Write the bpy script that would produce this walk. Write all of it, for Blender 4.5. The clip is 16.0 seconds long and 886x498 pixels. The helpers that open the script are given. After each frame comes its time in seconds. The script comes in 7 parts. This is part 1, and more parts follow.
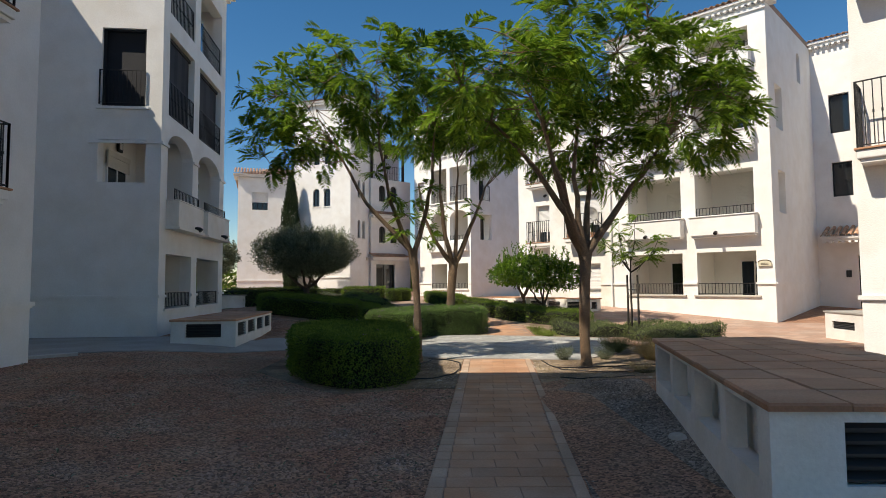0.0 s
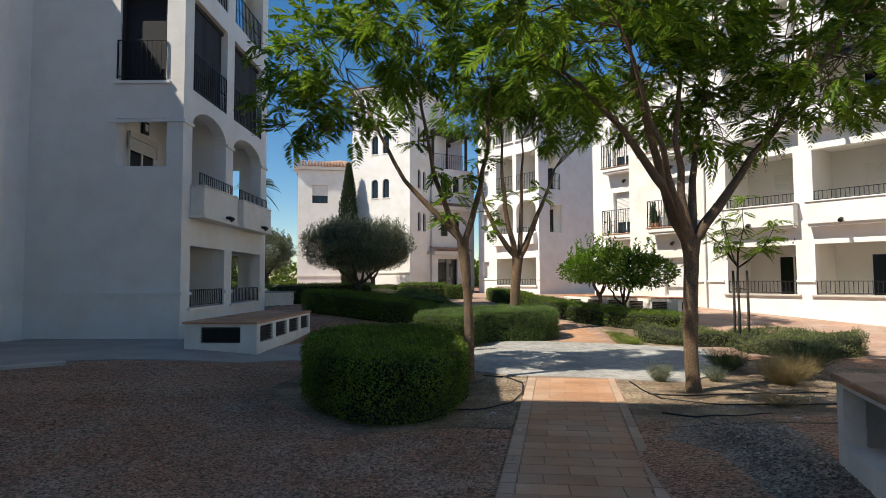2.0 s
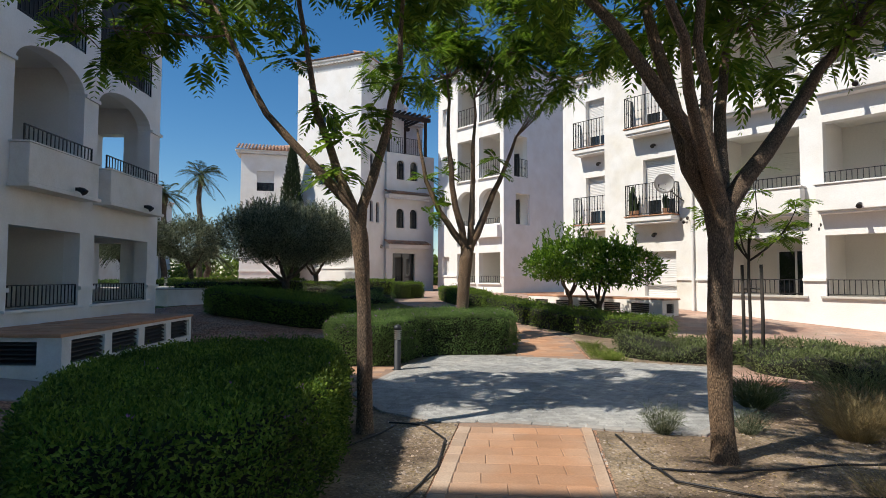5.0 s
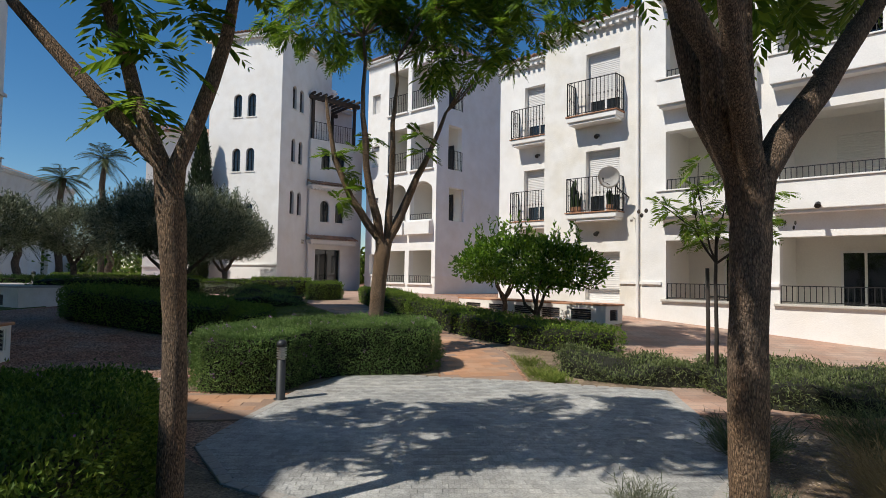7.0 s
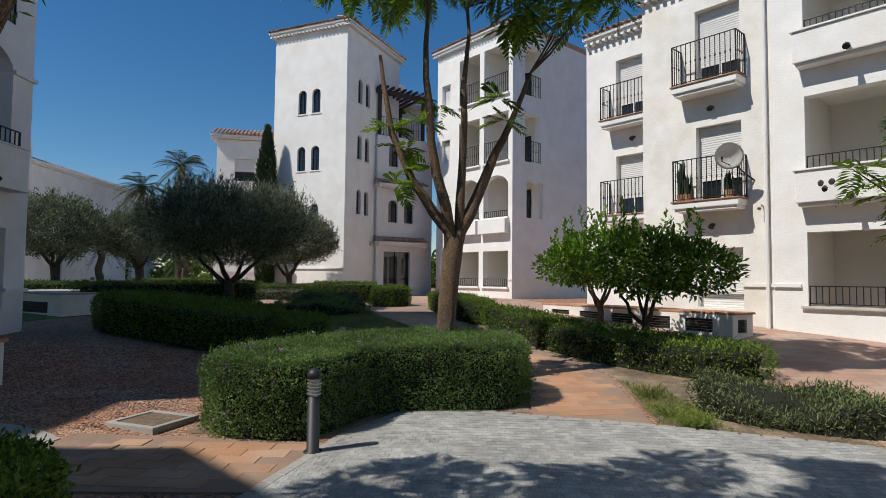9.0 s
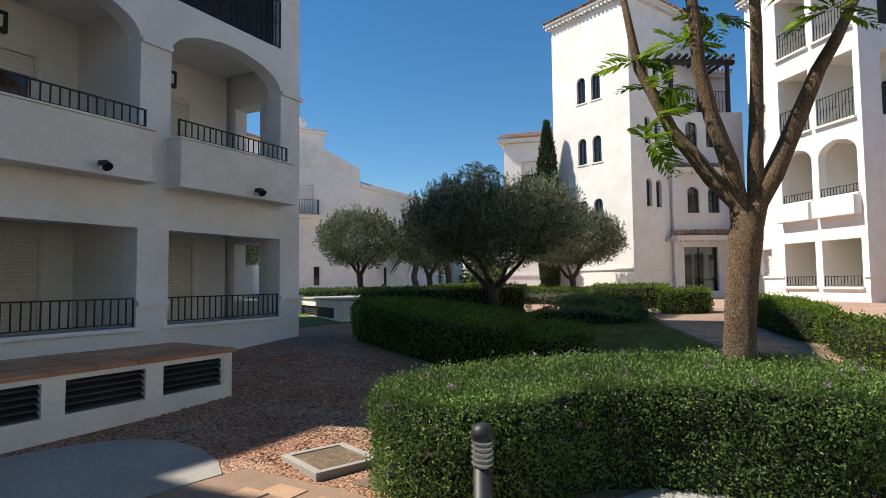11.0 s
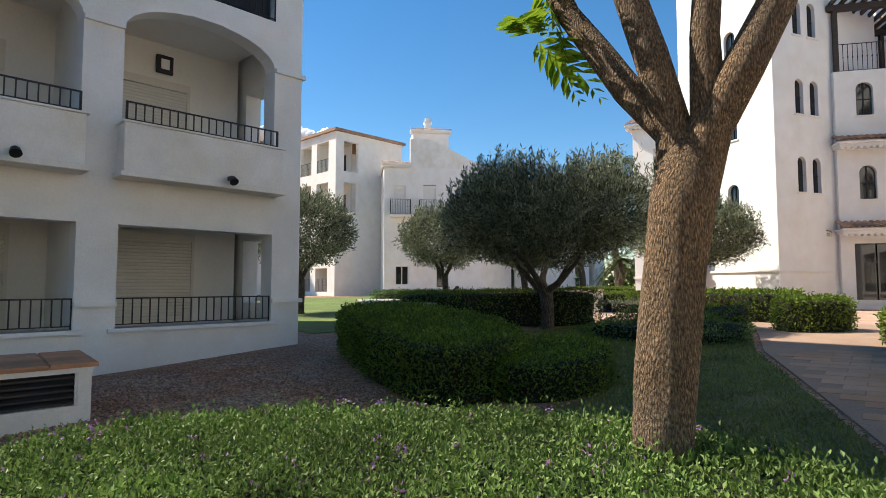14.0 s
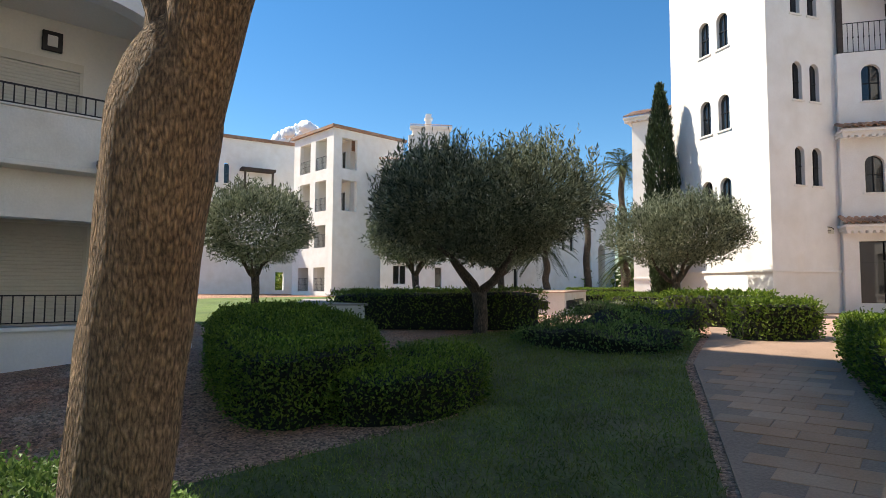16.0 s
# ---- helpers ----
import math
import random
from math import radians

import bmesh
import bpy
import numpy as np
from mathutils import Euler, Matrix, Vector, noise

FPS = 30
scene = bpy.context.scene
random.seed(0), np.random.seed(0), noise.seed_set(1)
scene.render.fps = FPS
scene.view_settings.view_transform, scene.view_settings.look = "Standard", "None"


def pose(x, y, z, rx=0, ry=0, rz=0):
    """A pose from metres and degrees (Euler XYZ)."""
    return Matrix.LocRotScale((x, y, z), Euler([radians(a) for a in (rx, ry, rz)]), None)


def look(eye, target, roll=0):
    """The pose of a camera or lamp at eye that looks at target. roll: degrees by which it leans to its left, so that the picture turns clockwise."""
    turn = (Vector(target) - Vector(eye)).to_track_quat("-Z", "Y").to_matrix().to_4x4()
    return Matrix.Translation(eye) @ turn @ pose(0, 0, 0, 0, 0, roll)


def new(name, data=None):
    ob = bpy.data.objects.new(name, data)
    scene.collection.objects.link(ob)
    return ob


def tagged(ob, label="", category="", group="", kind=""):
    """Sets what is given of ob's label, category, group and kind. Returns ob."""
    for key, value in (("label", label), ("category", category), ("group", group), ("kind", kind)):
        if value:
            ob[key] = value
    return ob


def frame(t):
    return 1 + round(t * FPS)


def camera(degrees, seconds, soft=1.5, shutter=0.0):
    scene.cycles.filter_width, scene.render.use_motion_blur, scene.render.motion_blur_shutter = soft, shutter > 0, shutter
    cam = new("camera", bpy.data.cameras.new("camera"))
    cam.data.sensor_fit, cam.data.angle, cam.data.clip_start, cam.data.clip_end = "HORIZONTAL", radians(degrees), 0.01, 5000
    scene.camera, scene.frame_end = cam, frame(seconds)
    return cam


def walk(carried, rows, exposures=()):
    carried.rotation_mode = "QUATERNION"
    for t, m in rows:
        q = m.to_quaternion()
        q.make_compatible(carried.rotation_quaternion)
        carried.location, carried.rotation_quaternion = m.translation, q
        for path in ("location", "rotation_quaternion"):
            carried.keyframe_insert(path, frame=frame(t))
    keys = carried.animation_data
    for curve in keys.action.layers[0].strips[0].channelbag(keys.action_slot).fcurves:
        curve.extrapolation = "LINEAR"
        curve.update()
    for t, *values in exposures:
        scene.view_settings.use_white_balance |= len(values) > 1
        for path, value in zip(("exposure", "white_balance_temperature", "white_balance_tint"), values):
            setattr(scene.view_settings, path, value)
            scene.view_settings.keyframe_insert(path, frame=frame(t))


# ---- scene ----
cam = camera(74.7, 16.0, soft=0.65)
PATH = [
    (0, (-0.089, 0.075, 1.563), (-0.076, 2.072, 1.685), -0.4),
    (0.5, (-0.025, 0.662, 1.584), (-0.033, 2.658, 1.699), -0.0),
    (1, (0.015, 1.275, 1.61), (-0.074, 3.27, 1.72), 0.1),
    (1.5, (0.054, 1.886, 1.6), (-0.101, 3.877, 1.709), 0.0),
    (2, (0.102, 2.535, 1.6), (-0.121, 4.519, 1.707), -0.2),
    (2.5, (0.178, 3.169, 1.608), (-0.103, 5.146, 1.711), -0.0),
    (3, (0.205, 3.794, 1.563), (-0.089, 5.769, 1.668), 0.0),
    (3.5, (0.237, 4.369, 1.518), (-0.058, 6.344, 1.622), 0.2),
    (4, (0.329, 4.918, 1.527), (0.103, 6.903, 1.629), 0.4),
    (4.5, (0.483, 5.451, 1.55), (0.312, 7.442, 1.65), 0.2),
    (5, (0.624, 6.053, 1.549), (0.498, 8.046, 1.648), 0.2),
    (7.5, (0.944, 8.784, 1.601), (1.079, 10.777, 1.698), 1.1),
    (8, (0.925, 9.366, 1.603), (1.081, 11.358, 1.7), 1.1),
    (8.5, (0.868, 9.928, 1.588), (0.907, 11.925, 1.689), 1.0),
    (9, (0.837, 10.481, 1.589), (0.68, 12.472, 1.694), 0.6),
    (9.5, (0.782, 11.087, 1.562), (0.292, 13.023, 1.675), 0.3),
    (10, (0.802, 11.656, 1.585), (0.108, 13.529, 1.697), 0.3),
    (12.5, (1.384, 14.449, 1.576), (-0.143, 15.733, 1.708), -0.6),
    (13, (1.471, 14.992, 1.574), (-0.069, 16.262, 1.706), -0.1),
    (13.5, (1.568, 15.545, 1.54), (0.022, 16.807, 1.671), -0.2),
    (14, (1.604, 16.078, 1.571), (0.071, 17.357, 1.696), 0.0),
    (14.5, (1.726, 16.586, 1.605), (0.206, 17.879, 1.73), -0.3),
    (15, (1.759, 17.124, 1.637), (0.236, 18.414, 1.754), 0.5),
    (15.5, (1.801, 17.638, 1.61), (0.271, 18.921, 1.726), 0.5),
    (16, (1.882, 18.191, 1.55), (0.295, 19.401, 1.676), 0.3),
]
walk(cam, [(t, look(eye, target, roll)) for t, eye, target, roll in PATH],
     exposures=[(0.0, 0.46, 7800, 10), (2.5, 0.6, 7500, 10), (3.5, 0.58, 7200, 10), (5.0, 0.38, 7100, 10), (7.5, 0.1, 7000, 10), (9.0, 0.05, 6900, 10), (10.0, 0.27, 7100, 10), (12.5, 1.02, 7900, 10), (15.0, 1.07, 7900, 10), (16.0, 1.06, 7800, 10)])

# ---- light: clear noon sky, sun from behind the left shoulder ----
SUN_DIR = Vector((0.85, 0.53, -1.24)).normalized()
world = bpy.data.worlds.new("sky")
scene.world = world
world.use_nodes = True
wn = world.node_tree.nodes
wn.clear()
w_out = wn.new("ShaderNodeOutputWorld")
w_bg = wn.new("ShaderNodeBackground")
w_sky = wn.new("ShaderNodeTexSky")
w_sky.sky_type = "NISHITA"
w_sky.sun_disc = False
w_sky.sun_elevation = math.asin(-SUN_DIR.z)
w_sky.sun_rotation = math.atan2(-SUN_DIR.x, -SUN_DIR.y)
w_sky.air_density = 1.0
w_sky.dust_density = 0.0
w_sky.ozone_density = 5.0
w_bg.inputs["Strength"].default_value = 0.094
w_sat = wn.new("ShaderNodeHueSaturation")
w_sat.inputs["Saturation"].default_value = 1.27
world.node_tree.links.new(w_sky.outputs[0], w_sat.inputs["Color"])
world.node_tree.links.new(w_sat.outputs[0], w_bg.inputs[0])
world.node_tree.links.new(w_bg.outputs[0], w_out.inputs[0])
sun = new("sun", bpy.data.lights.new("sun", "SUN"))
sun.data.energy, sun.data.angle, sun.data.color = 4.1, radians(0.53), (1.0, 0.985, 0.955)
sun.matrix_world = look((0, 0, 40), Vector((0, 0, 40)) + SUN_DIR)

# ---- materials ----
def material(name, colour, rough=0.8, metal=0.0, scales=((3.0, 0.12), (40.0, 0.1)), bump=0.0, bump_scale=60.0, tint=None, random_value=0.0, island=0.0):
    """Principled surface; colour varied at two scales, an optional second tint in patches, and fine relief."""
    m = bpy.data.materials.new(name)
    m.use_nodes = True
    nt = m.node_tree
    b = nt.nodes["Principled BSDF"]
    b.inputs["Roughness"].default_value = rough
    b.inputs["Metallic"].default_value = metal
    co = nt.nodes.new("ShaderNodeTexCoord")
    geo = nt.nodes.new("ShaderNodeNewGeometry")
    value = None
    for s, amount in scales:
        n = nt.nodes.new("ShaderNodeTexNoise")
        n.inputs["Scale"].default_value = s
        n.inputs["Detail"].default_value = 4
        nt.links.new(geo.outputs["Position"], n.inputs["Vector"])
        r = nt.nodes.new("ShaderNodeMapRange")
        r.inputs["From Min"].default_value, r.inputs["From Max"].default_value = 0.3, 0.7
        r.inputs["To Min"].default_value, r.inputs["To Max"].default_value = 1 - amount, 1 + amount
        nt.links.new(n.outputs["Fac"], r.inputs["Value"])
        value = times(nt, value, r.outputs[0])
    if random_value:
        info = nt.nodes.new("ShaderNodeObjectInfo")
        value = times(nt, value, spread(nt, info.outputs["Random"], random_value))
    if island:
        value = times(nt, value, spread(nt, geo.outputs["Random Per Island"], island))
    mix = nt.nodes.new("ShaderNodeMix")
    mix.data_type = "RGBA"
    mix.inputs["A"].default_value = (*colour, 1)
    mix.inputs["B"].default_value = (*(tint or colour), 1)
    patch = nt.nodes.new("ShaderNodeTexNoise")
    patch.inputs["Scale"].default_value = 1.3
    patch.inputs["Detail"].default_value = 6
    nt.links.new(geo.outputs["Position"], patch.inputs["Vector"])
    ramp = nt.nodes.new("ShaderNodeMapRange")
    ramp.inputs["From Min"].default_value, ramp.inputs["From Max"].default_value = 0.42, 0.68
    nt.links.new(patch.outputs["Fac"], ramp.inputs["Value"])
    nt.links.new(ramp.outputs[0], mix.inputs["Factor"])
    scale = nt.nodes.new("ShaderNodeVectorMath")
    scale.operation = "SCALE"
    nt.links.new(mix.outputs["Result"], scale.inputs[0])
    nt.links.new(value, scale.inputs["Scale"])
    nt.links.new(scale.outputs[0], b.inputs["Base Color"])
    if bump:
        n = nt.nodes.new("ShaderNodeTexNoise")
        n.inputs["Scale"].default_value = bump_scale
        n.inputs["Detail"].default_value = 5
        nt.links.new(geo.outputs["Position"], n.inputs["Vector"])
        bp = nt.nodes.new("ShaderNodeBump")
        bp.inputs["Strength"].default_value = bump
        bp.inputs["Distance"].default_value = 0.02
        nt.links.new(n.outputs["Fac"], bp.inputs["Height"])
        nt.links.new(bp.outputs[0], b.inputs["Normal"])
    return m


def times(nt, a, b):
    if a is None:
        return b
    n = nt.nodes.new("ShaderNodeMath")
    n.operation = "MULTIPLY"
    nt.links.new(a, n.inputs[0])
    nt.links.new(b, n.inputs[1])
    return n.outputs[0]


def spread(nt, socket, amount):
    r = nt.nodes.new("ShaderNodeMapRange")
    r.inputs["To Min"].default_value, r.inputs["To Max"].default_value = 1 - amount, 1 + amount
    nt.links.new(socket, r.inputs["Value"])
    return r.outputs[0]


def leaf_material(name, colour, back, island=0.35, rough=0.55, through_light=0.35):
    """A leaf: glossy upper side, light shining through, every leaf a little different."""
    m = bpy.data.materials.new(name)
    m.use_nodes = True
    nt = m.node_tree
    b = nt.nodes["Principled BSDF"]
    out = nt.nodes["Material Output"]
    b.inputs["Roughness"].default_value = rough
    b.inputs["Specular IOR Level"].default_value = 0.28
    geo = nt.nodes.new("ShaderNodeNewGeometry")
    mix = nt.nodes.new("ShaderNodeMix")
    mix.data_type = "RGBA"
    mix.inputs["A"].default_value = (*colour, 1)
    mix.inputs["B"].default_value = (*back, 1)
    nt.links.new(geo.outputs["Random Per Island"], mix.inputs["Factor"])
    n = nt.nodes.new("ShaderNodeTexNoise")
    n.inputs["Scale"].default_value = 1.7
    nt.links.new(geo.outputs["Position"], n.inputs["Vector"])
    r = nt.nodes.new("ShaderNodeMapRange")
    r.inputs["From Min"].default_value, r.inputs["From Max"].default_value = 0.3, 0.7
    r.inputs["To Min"].default_value, r.inputs["To Max"].default_value = 1 - island, 1 + island
    nt.links.new(n.outputs["Fac"], r.inputs["Value"])
    scale = nt.nodes.new("ShaderNodeVectorMath")
    scale.operation = "SCALE"
    nt.links.new(mix.outputs["Result"], scale.inputs[0])
    nt.links.new(r.outputs[0], scale.inputs["Scale"])
    nt.links.new(scale.outputs[0], b.inputs["Base Color"])
    tr = nt.nodes.new("ShaderNodeBsdfTranslucent")
    nt.links.new(scale.outputs[0], tr.inputs["Color"])
    ms = nt.nodes.new("ShaderNodeMixShader")
    ms.inputs[0].default_value = through_light
    nt.links.new(b.outputs[0], ms.inputs[1])
    nt.links.new(tr.outputs[0], ms.inputs[2])
    nt.links.new(ms.outputs[0], out.inputs["Surface"])
    return m


STUCCO = material("white_stucco", (0.80, 0.79, 0.765), 0.9, scales=((0.35, 0.03), (2.5, 0.035), (30, 0.03)), bump=0.25, bump_scale=45, tint=(0.76, 0.735, 0.69))
STUCCO_OLD = material("weathered_stucco", (0.79, 0.77, 0.73), 0.9, scales=((0.5, 0.04), (3.5, 0.05), (30, 0.04)), bump=0.3, bump_scale=40, tint=(0.72, 0.68, 0.60))
CREAM = material("cream_stucco", (0.74, 0.71, 0.65), 0.9, scales=((1.0, 0.04), (25, 0.03)), bump=0.15)
SHUTTER = material("beige_shutter", (0.62, 0.58, 0.50), 0.6, scales=((3, 0.04), (30, 0.03)))
SHUTTER_W = material("white_shutter", (0.72, 0.71, 0.69), 0.6, scales=((3, 0.03), (30, 0.02)))
IRON = material("black_iron", (0.018, 0.018, 0.02), 0.5, 0.3, scales=((8, 0.2),))
DARKWOOD = material("dark_timber", (0.045, 0.032, 0.025), 0.7, scales=((6, 0.25), (50, 0.2)), bump=0.2)
SCREEN = material("dark_awning_fabric", (0.012, 0.013, 0.018), 0.75, scales=((2, 0.3), (40, 0.1)))
VOID = material("dark_interior", (0.03, 0.03, 0.032), 0.6, scales=((2, 0.3),))
TERRACOTTA = material("terracotta_tile", (0.41, 0.195, 0.105), 0.75, scales=((4, 0.12), (50, 0.1)), bump=0.15, random_value=0.18, tint=(0.44, 0.25, 0.15))
ROOFTILE = material("clay_roof_tile", (0.40, 0.22, 0.14), 0.85, scales=((5, 0.2), (60, 0.15)), bump=0.2, random_value=0.3, tint=(0.33, 0.25, 0.19))
PAVER = material("terracotta_paver", (0.43, 0.23, 0.13), 0.85, scales=((2.2, 0.1), (60, 0.1)), bump=0.25, bump_scale=90, random_value=0.12, tint=(0.44, 0.295, 0.205))
PINKPAVE = material("pink_paving", (0.42, 0.26, 0.19), 0.88, scales=((1.2, 0.12), (50, 0.12)), bump=0.3, tint=(0.45, 0.33, 0.26), island=0.1)
SETT = material("grey_sett", (0.345, 0.345, 0.33), 0.85, scales=((1.1, 0.2), (8, 0.14), (70, 0.25)), bump=0.6, bump_scale=80, island=0.16, tint=(0.41, 0.40, 0.375))
CONCRETE = material("grey_concrete", (0.33, 0.31, 0.285), 0.9, scales=((1.2, 0.12), (45, 0.12)), bump=0.25, tint=(0.36, 0.34, 0.31))
KERB = material("pale_kerb", (0.50, 0.47, 0.42), 0.9, scales=((2, 0.12), (40, 0.1)), bump=0.25)
SOIL = material("dry_soil", (0.155, 0.108, 0.07), 0.95, scales=((1.5, 0.3), (9, 0.25), (45, 0.4)), bump=1.0, bump_scale=40, tint=(0.32, 0.245, 0.165))
BARK = material("grey_brown_bark", (0.29, 0.185, 0.11), 0.95, scales=((5, 0.22), (60, 0.25)), bump=1.0, bump_scale=38, tint=(0.25, 0.18, 0.13))
OLIVEBARK = material("olive_bark", (0.10, 0.075, 0.055), 0.95, scales=((6, 0.3), (45, 0.3)), bump=0.8, bump_scale=30)
STAKE = material("stake_wood", (0.035, 0.028, 0.024), 0.9, scales=((6, 0.25), (50, 0.2)), bump=0.3)
JACARANDA = leaf_material("feathery_leaf", (0.06, 0.14, 0.012), (0.23, 0.34, 0.035), through_light=0.5)
HEDGE = leaf_material("hedge_leaf", (0.035, 0.085, 0.008), (0.19, 0.27, 0.035), through_light=0.25)
HEDGEPALE = leaf_material("flowering_hedge_leaf", (0.045, 0.105, 0.022), (0.19, 0.28, 0.085), through_light=0.25)
# near-black: the shade deep between hedge leaves is put into this colour
HEDGECORE = material("hedge_twig_shade", (0.012, 0.013, 0.006), 0.95, scales=((5, 0.3), (40, 0.3)), bump=0.5)
OLIVELEAF = leaf_material("olive_leaf", (0.035, 0.05, 0.02), (0.29, 0.32, 0.21), through_light=0.2)
ORANGELEAF = leaf_material("citrus_leaf", (0.04, 0.11, 0.010), (0.19, 0.32, 0.03), rough=0.4, through_light=0.3)
CYPRESSLEAF = leaf_material("cypress_leaf", (0.022, 0.04, 0.014), (0.045, 0.07, 0.025), through_light=0.12)
PALMLEAF = leaf_material("palm_leaf", (0.04, 0.065, 0.02), (0.10, 0.12, 0.05), through_light=0.2)
ROSEMARY = leaf_material("rosemary_leaf", (0.05, 0.08, 0.022), (0.19, 0.22, 0.09), through_light=0.2)
DRYGRASS = leaf_material("dry_grass", (0.22, 0.16, 0.07), (0.36, 0.28, 0.14), through_light=0.3)
GRASS = leaf_material("lawn_blade", (0.09, 0.15, 0.02), (0.22, 0.25, 0.06), through_light=0.25)
LAVENDER = leaf_material("purple_flower", (0.30, 0.14, 0.36), (0.42, 0.22, 0.45), through_light=0.2)


def furrow(m, strength, size):
    """Deep upright furrows for bark."""
    nt = m.node_tree
    b = nt.nodes["Principled BSDF"]
    geo = nt.nodes.new("ShaderNodeNewGeometry")
    mp = nt.nodes.new("ShaderNodeMapping")
    mp.inputs["Scale"].default_value = (size, size, size * 0.3)
    nt.links.new(geo.outputs["Position"], mp.inputs["Vector"])
    warp = nt.nodes.new("ShaderNodeTexNoise")
    warp.inputs["Scale"].default_value = 0.6
    warp.inputs["Detail"].default_value = 4
    nt.links.new(mp.outputs[0], warp.inputs["Vector"])
    add = nt.nodes.new("ShaderNodeMixRGB")
    add.blend_type = "ADD"
    add.inputs[0].default_value = 1.6
    nt.links.new(mp.outputs[0], add.inputs[1])
    nt.links.new(warp.outputs["Color"], add.inputs[2])
    cell = nt.nodes.new("ShaderNodeTexVoronoi")
    cell.feature = "DISTANCE_TO_EDGE"
    cell.inputs["Scale"].default_value = 0.8
    nt.links.new(add.outputs[0], cell.inputs["Vector"])
    fine = nt.nodes.new("ShaderNodeTexNoise")
    fine.inputs["Scale"].default_value = 1.4
    fine.inputs["Detail"].default_value = 6
    nt.links.new(mp.outputs[0], fine.inputs["Vector"])
    n = nt.nodes.new("ShaderNodeMath")
    n.operation = "MULTIPLY_ADD"
    n.inputs[1].default_value = 0.9
    nt.links.new(cell.outputs["Distance"], n.inputs[0])
    nt.links.new(fine.outputs["Fac"], n.inputs[2])
    bp = nt.nodes.new("ShaderNodeBump")
    bp.inputs["Strength"].default_value = strength
    bp.inputs["Distance"].default_value = 0.03
    nt.links.new(n.outputs[0], bp.inputs["Height"])
    nt.links.new(bp.outputs[0], b.inputs["Normal"])
    old = b.inputs["Base Color"].links[0].from_socket
    r = nt.nodes.new("ShaderNodeMapRange")
    r.inputs["From Min"].default_value, r.inputs["From Max"].default_value = 0.40, 0.95
    r.inputs["To Min"].default_value, r.inputs["To Max"].default_value = 0.3, 1.5
    nt.links.new(n.outputs[0], r.inputs["Value"])
    s = nt.nodes.new("ShaderNodeVectorMath")
    s.operation = "SCALE"
    nt.links.new(old, s.inputs[0])
    nt.links.new(r.outputs[0], s.inputs["Scale"])
    nt.links.new(s.outputs[0], b.inputs["Base Color"])


furrow(BARK, 1.0, 110)
furrow(OLIVEBARK, 0.8, 40)


def glass_material(name, colour, rough):
    m = bpy.data.materials.new(name)
    m.use_nodes = True
    b = m.node_tree.nodes["Principled BSDF"]
    b.inputs["Base Color"].default_value = (*colour, 1)
    b.inputs["Roughness"].default_value = rough
    b.inputs["IOR"].default_value = 1.5
    b.inputs["Specular IOR Level"].default_value = 0.7
    return m


GLASS = glass_material("dark_window_glass", (0.015, 0.018, 0.02), 0.05)


def gravel_material(name, colour, tint):
    """Pinkish crushed stone: every stone its own tone and its own little hump."""
    m = material(name, colour, 0.95, scales=((0.7, 0.14), (12, 0.12)), tint=tint)
    nt = m.node_tree
    b = nt.nodes["Principled BSDF"]
    geo = nt.nodes.new("ShaderNodeNewGeometry")
    v = nt.nodes.new("ShaderNodeTexVoronoi")
    v.inputs["Scale"].default_value = 48
    nt.links.new(geo.outputs["Position"], v.inputs["Vector"])
    old = b.inputs["Base Color"].links[0].from_socket
    hsv = nt.nodes.new("ShaderNodeSeparateColor")
    nt.links.new(v.outputs["Color"], hsv.inputs[0])
    r = nt.nodes.new("ShaderNodeMapRange")
    r.inputs["To Min"].default_value, r.inputs["To Max"].default_value = 0.35, 1.75
    nt.links.new(hsv.outputs[0], r.inputs["Value"])
    s = nt.nodes.new("ShaderNodeVectorMath")
    s.operation = "SCALE"
    nt.links.new(old, s.inputs[0])
    nt.links.new(r.outputs[0], s.inputs["Scale"])
    nt.links.new(s.outputs[0], b.inputs["Base Color"])
    bp = nt.nodes.new("ShaderNodeBump")
    bp.invert = True
    bp.inputs["Strength"].default_value = 0.9
    bp.inputs["Distance"].default_value = 0.015
    nt.links.new(v.outputs["Distance"], bp.inputs["Height"])
    nt.links.new(bp.outputs[0], b.inputs["Normal"])
    return m


GRAVEL = gravel_material("pink_gravel", (0.31, 0.158, 0.095), (0.32, 0.20, 0.135))
GREYGRAVEL = gravel_material("grey_gravel", (0.20, 0.15, 0.115), (0.25, 0.205, 0.165))


def joints(m, w, h, colour):
    """Recessed mortar joints of paving that is only seen from afar."""
    nt = m.node_tree
    b = nt.nodes["Principled BSDF"]
    geo = nt.nodes.new("ShaderNodeNewGeometry")
    t = nt.nodes.new("ShaderNodeTexBrick")
    t.inputs["Scale"].default_value = 1.0
    t.inputs["Brick Width"].default_value, t.inputs["Row Height"].default_value = w, h
    t.inputs["Mortar Size"].default_value = 0.012
    t.inputs["Color1"].default_value, t.inputs["Color2"].default_value, t.inputs["Mortar"].default_value = (0.9, 0.9, 0.9, 1), (1.12, 1.1, 1.08, 1), (*colour, 1)
    nt.links.new(geo.outputs["Position"], t.inputs["Vector"])
    old = b.inputs["Base Color"].links[0].from_socket
    s = nt.nodes.new("ShaderNodeVectorMath")
    s.operation = "MULTIPLY"
    nt.links.new(old, s.inputs[0])
    nt.links.new(t.outputs["Color"], s.inputs[1])
    nt.links.new(s.outputs[0], b.inputs["Base Color"])


joints(PINKPAVE, 0.42, 0.21, (0.75, 0.8, 0.85))


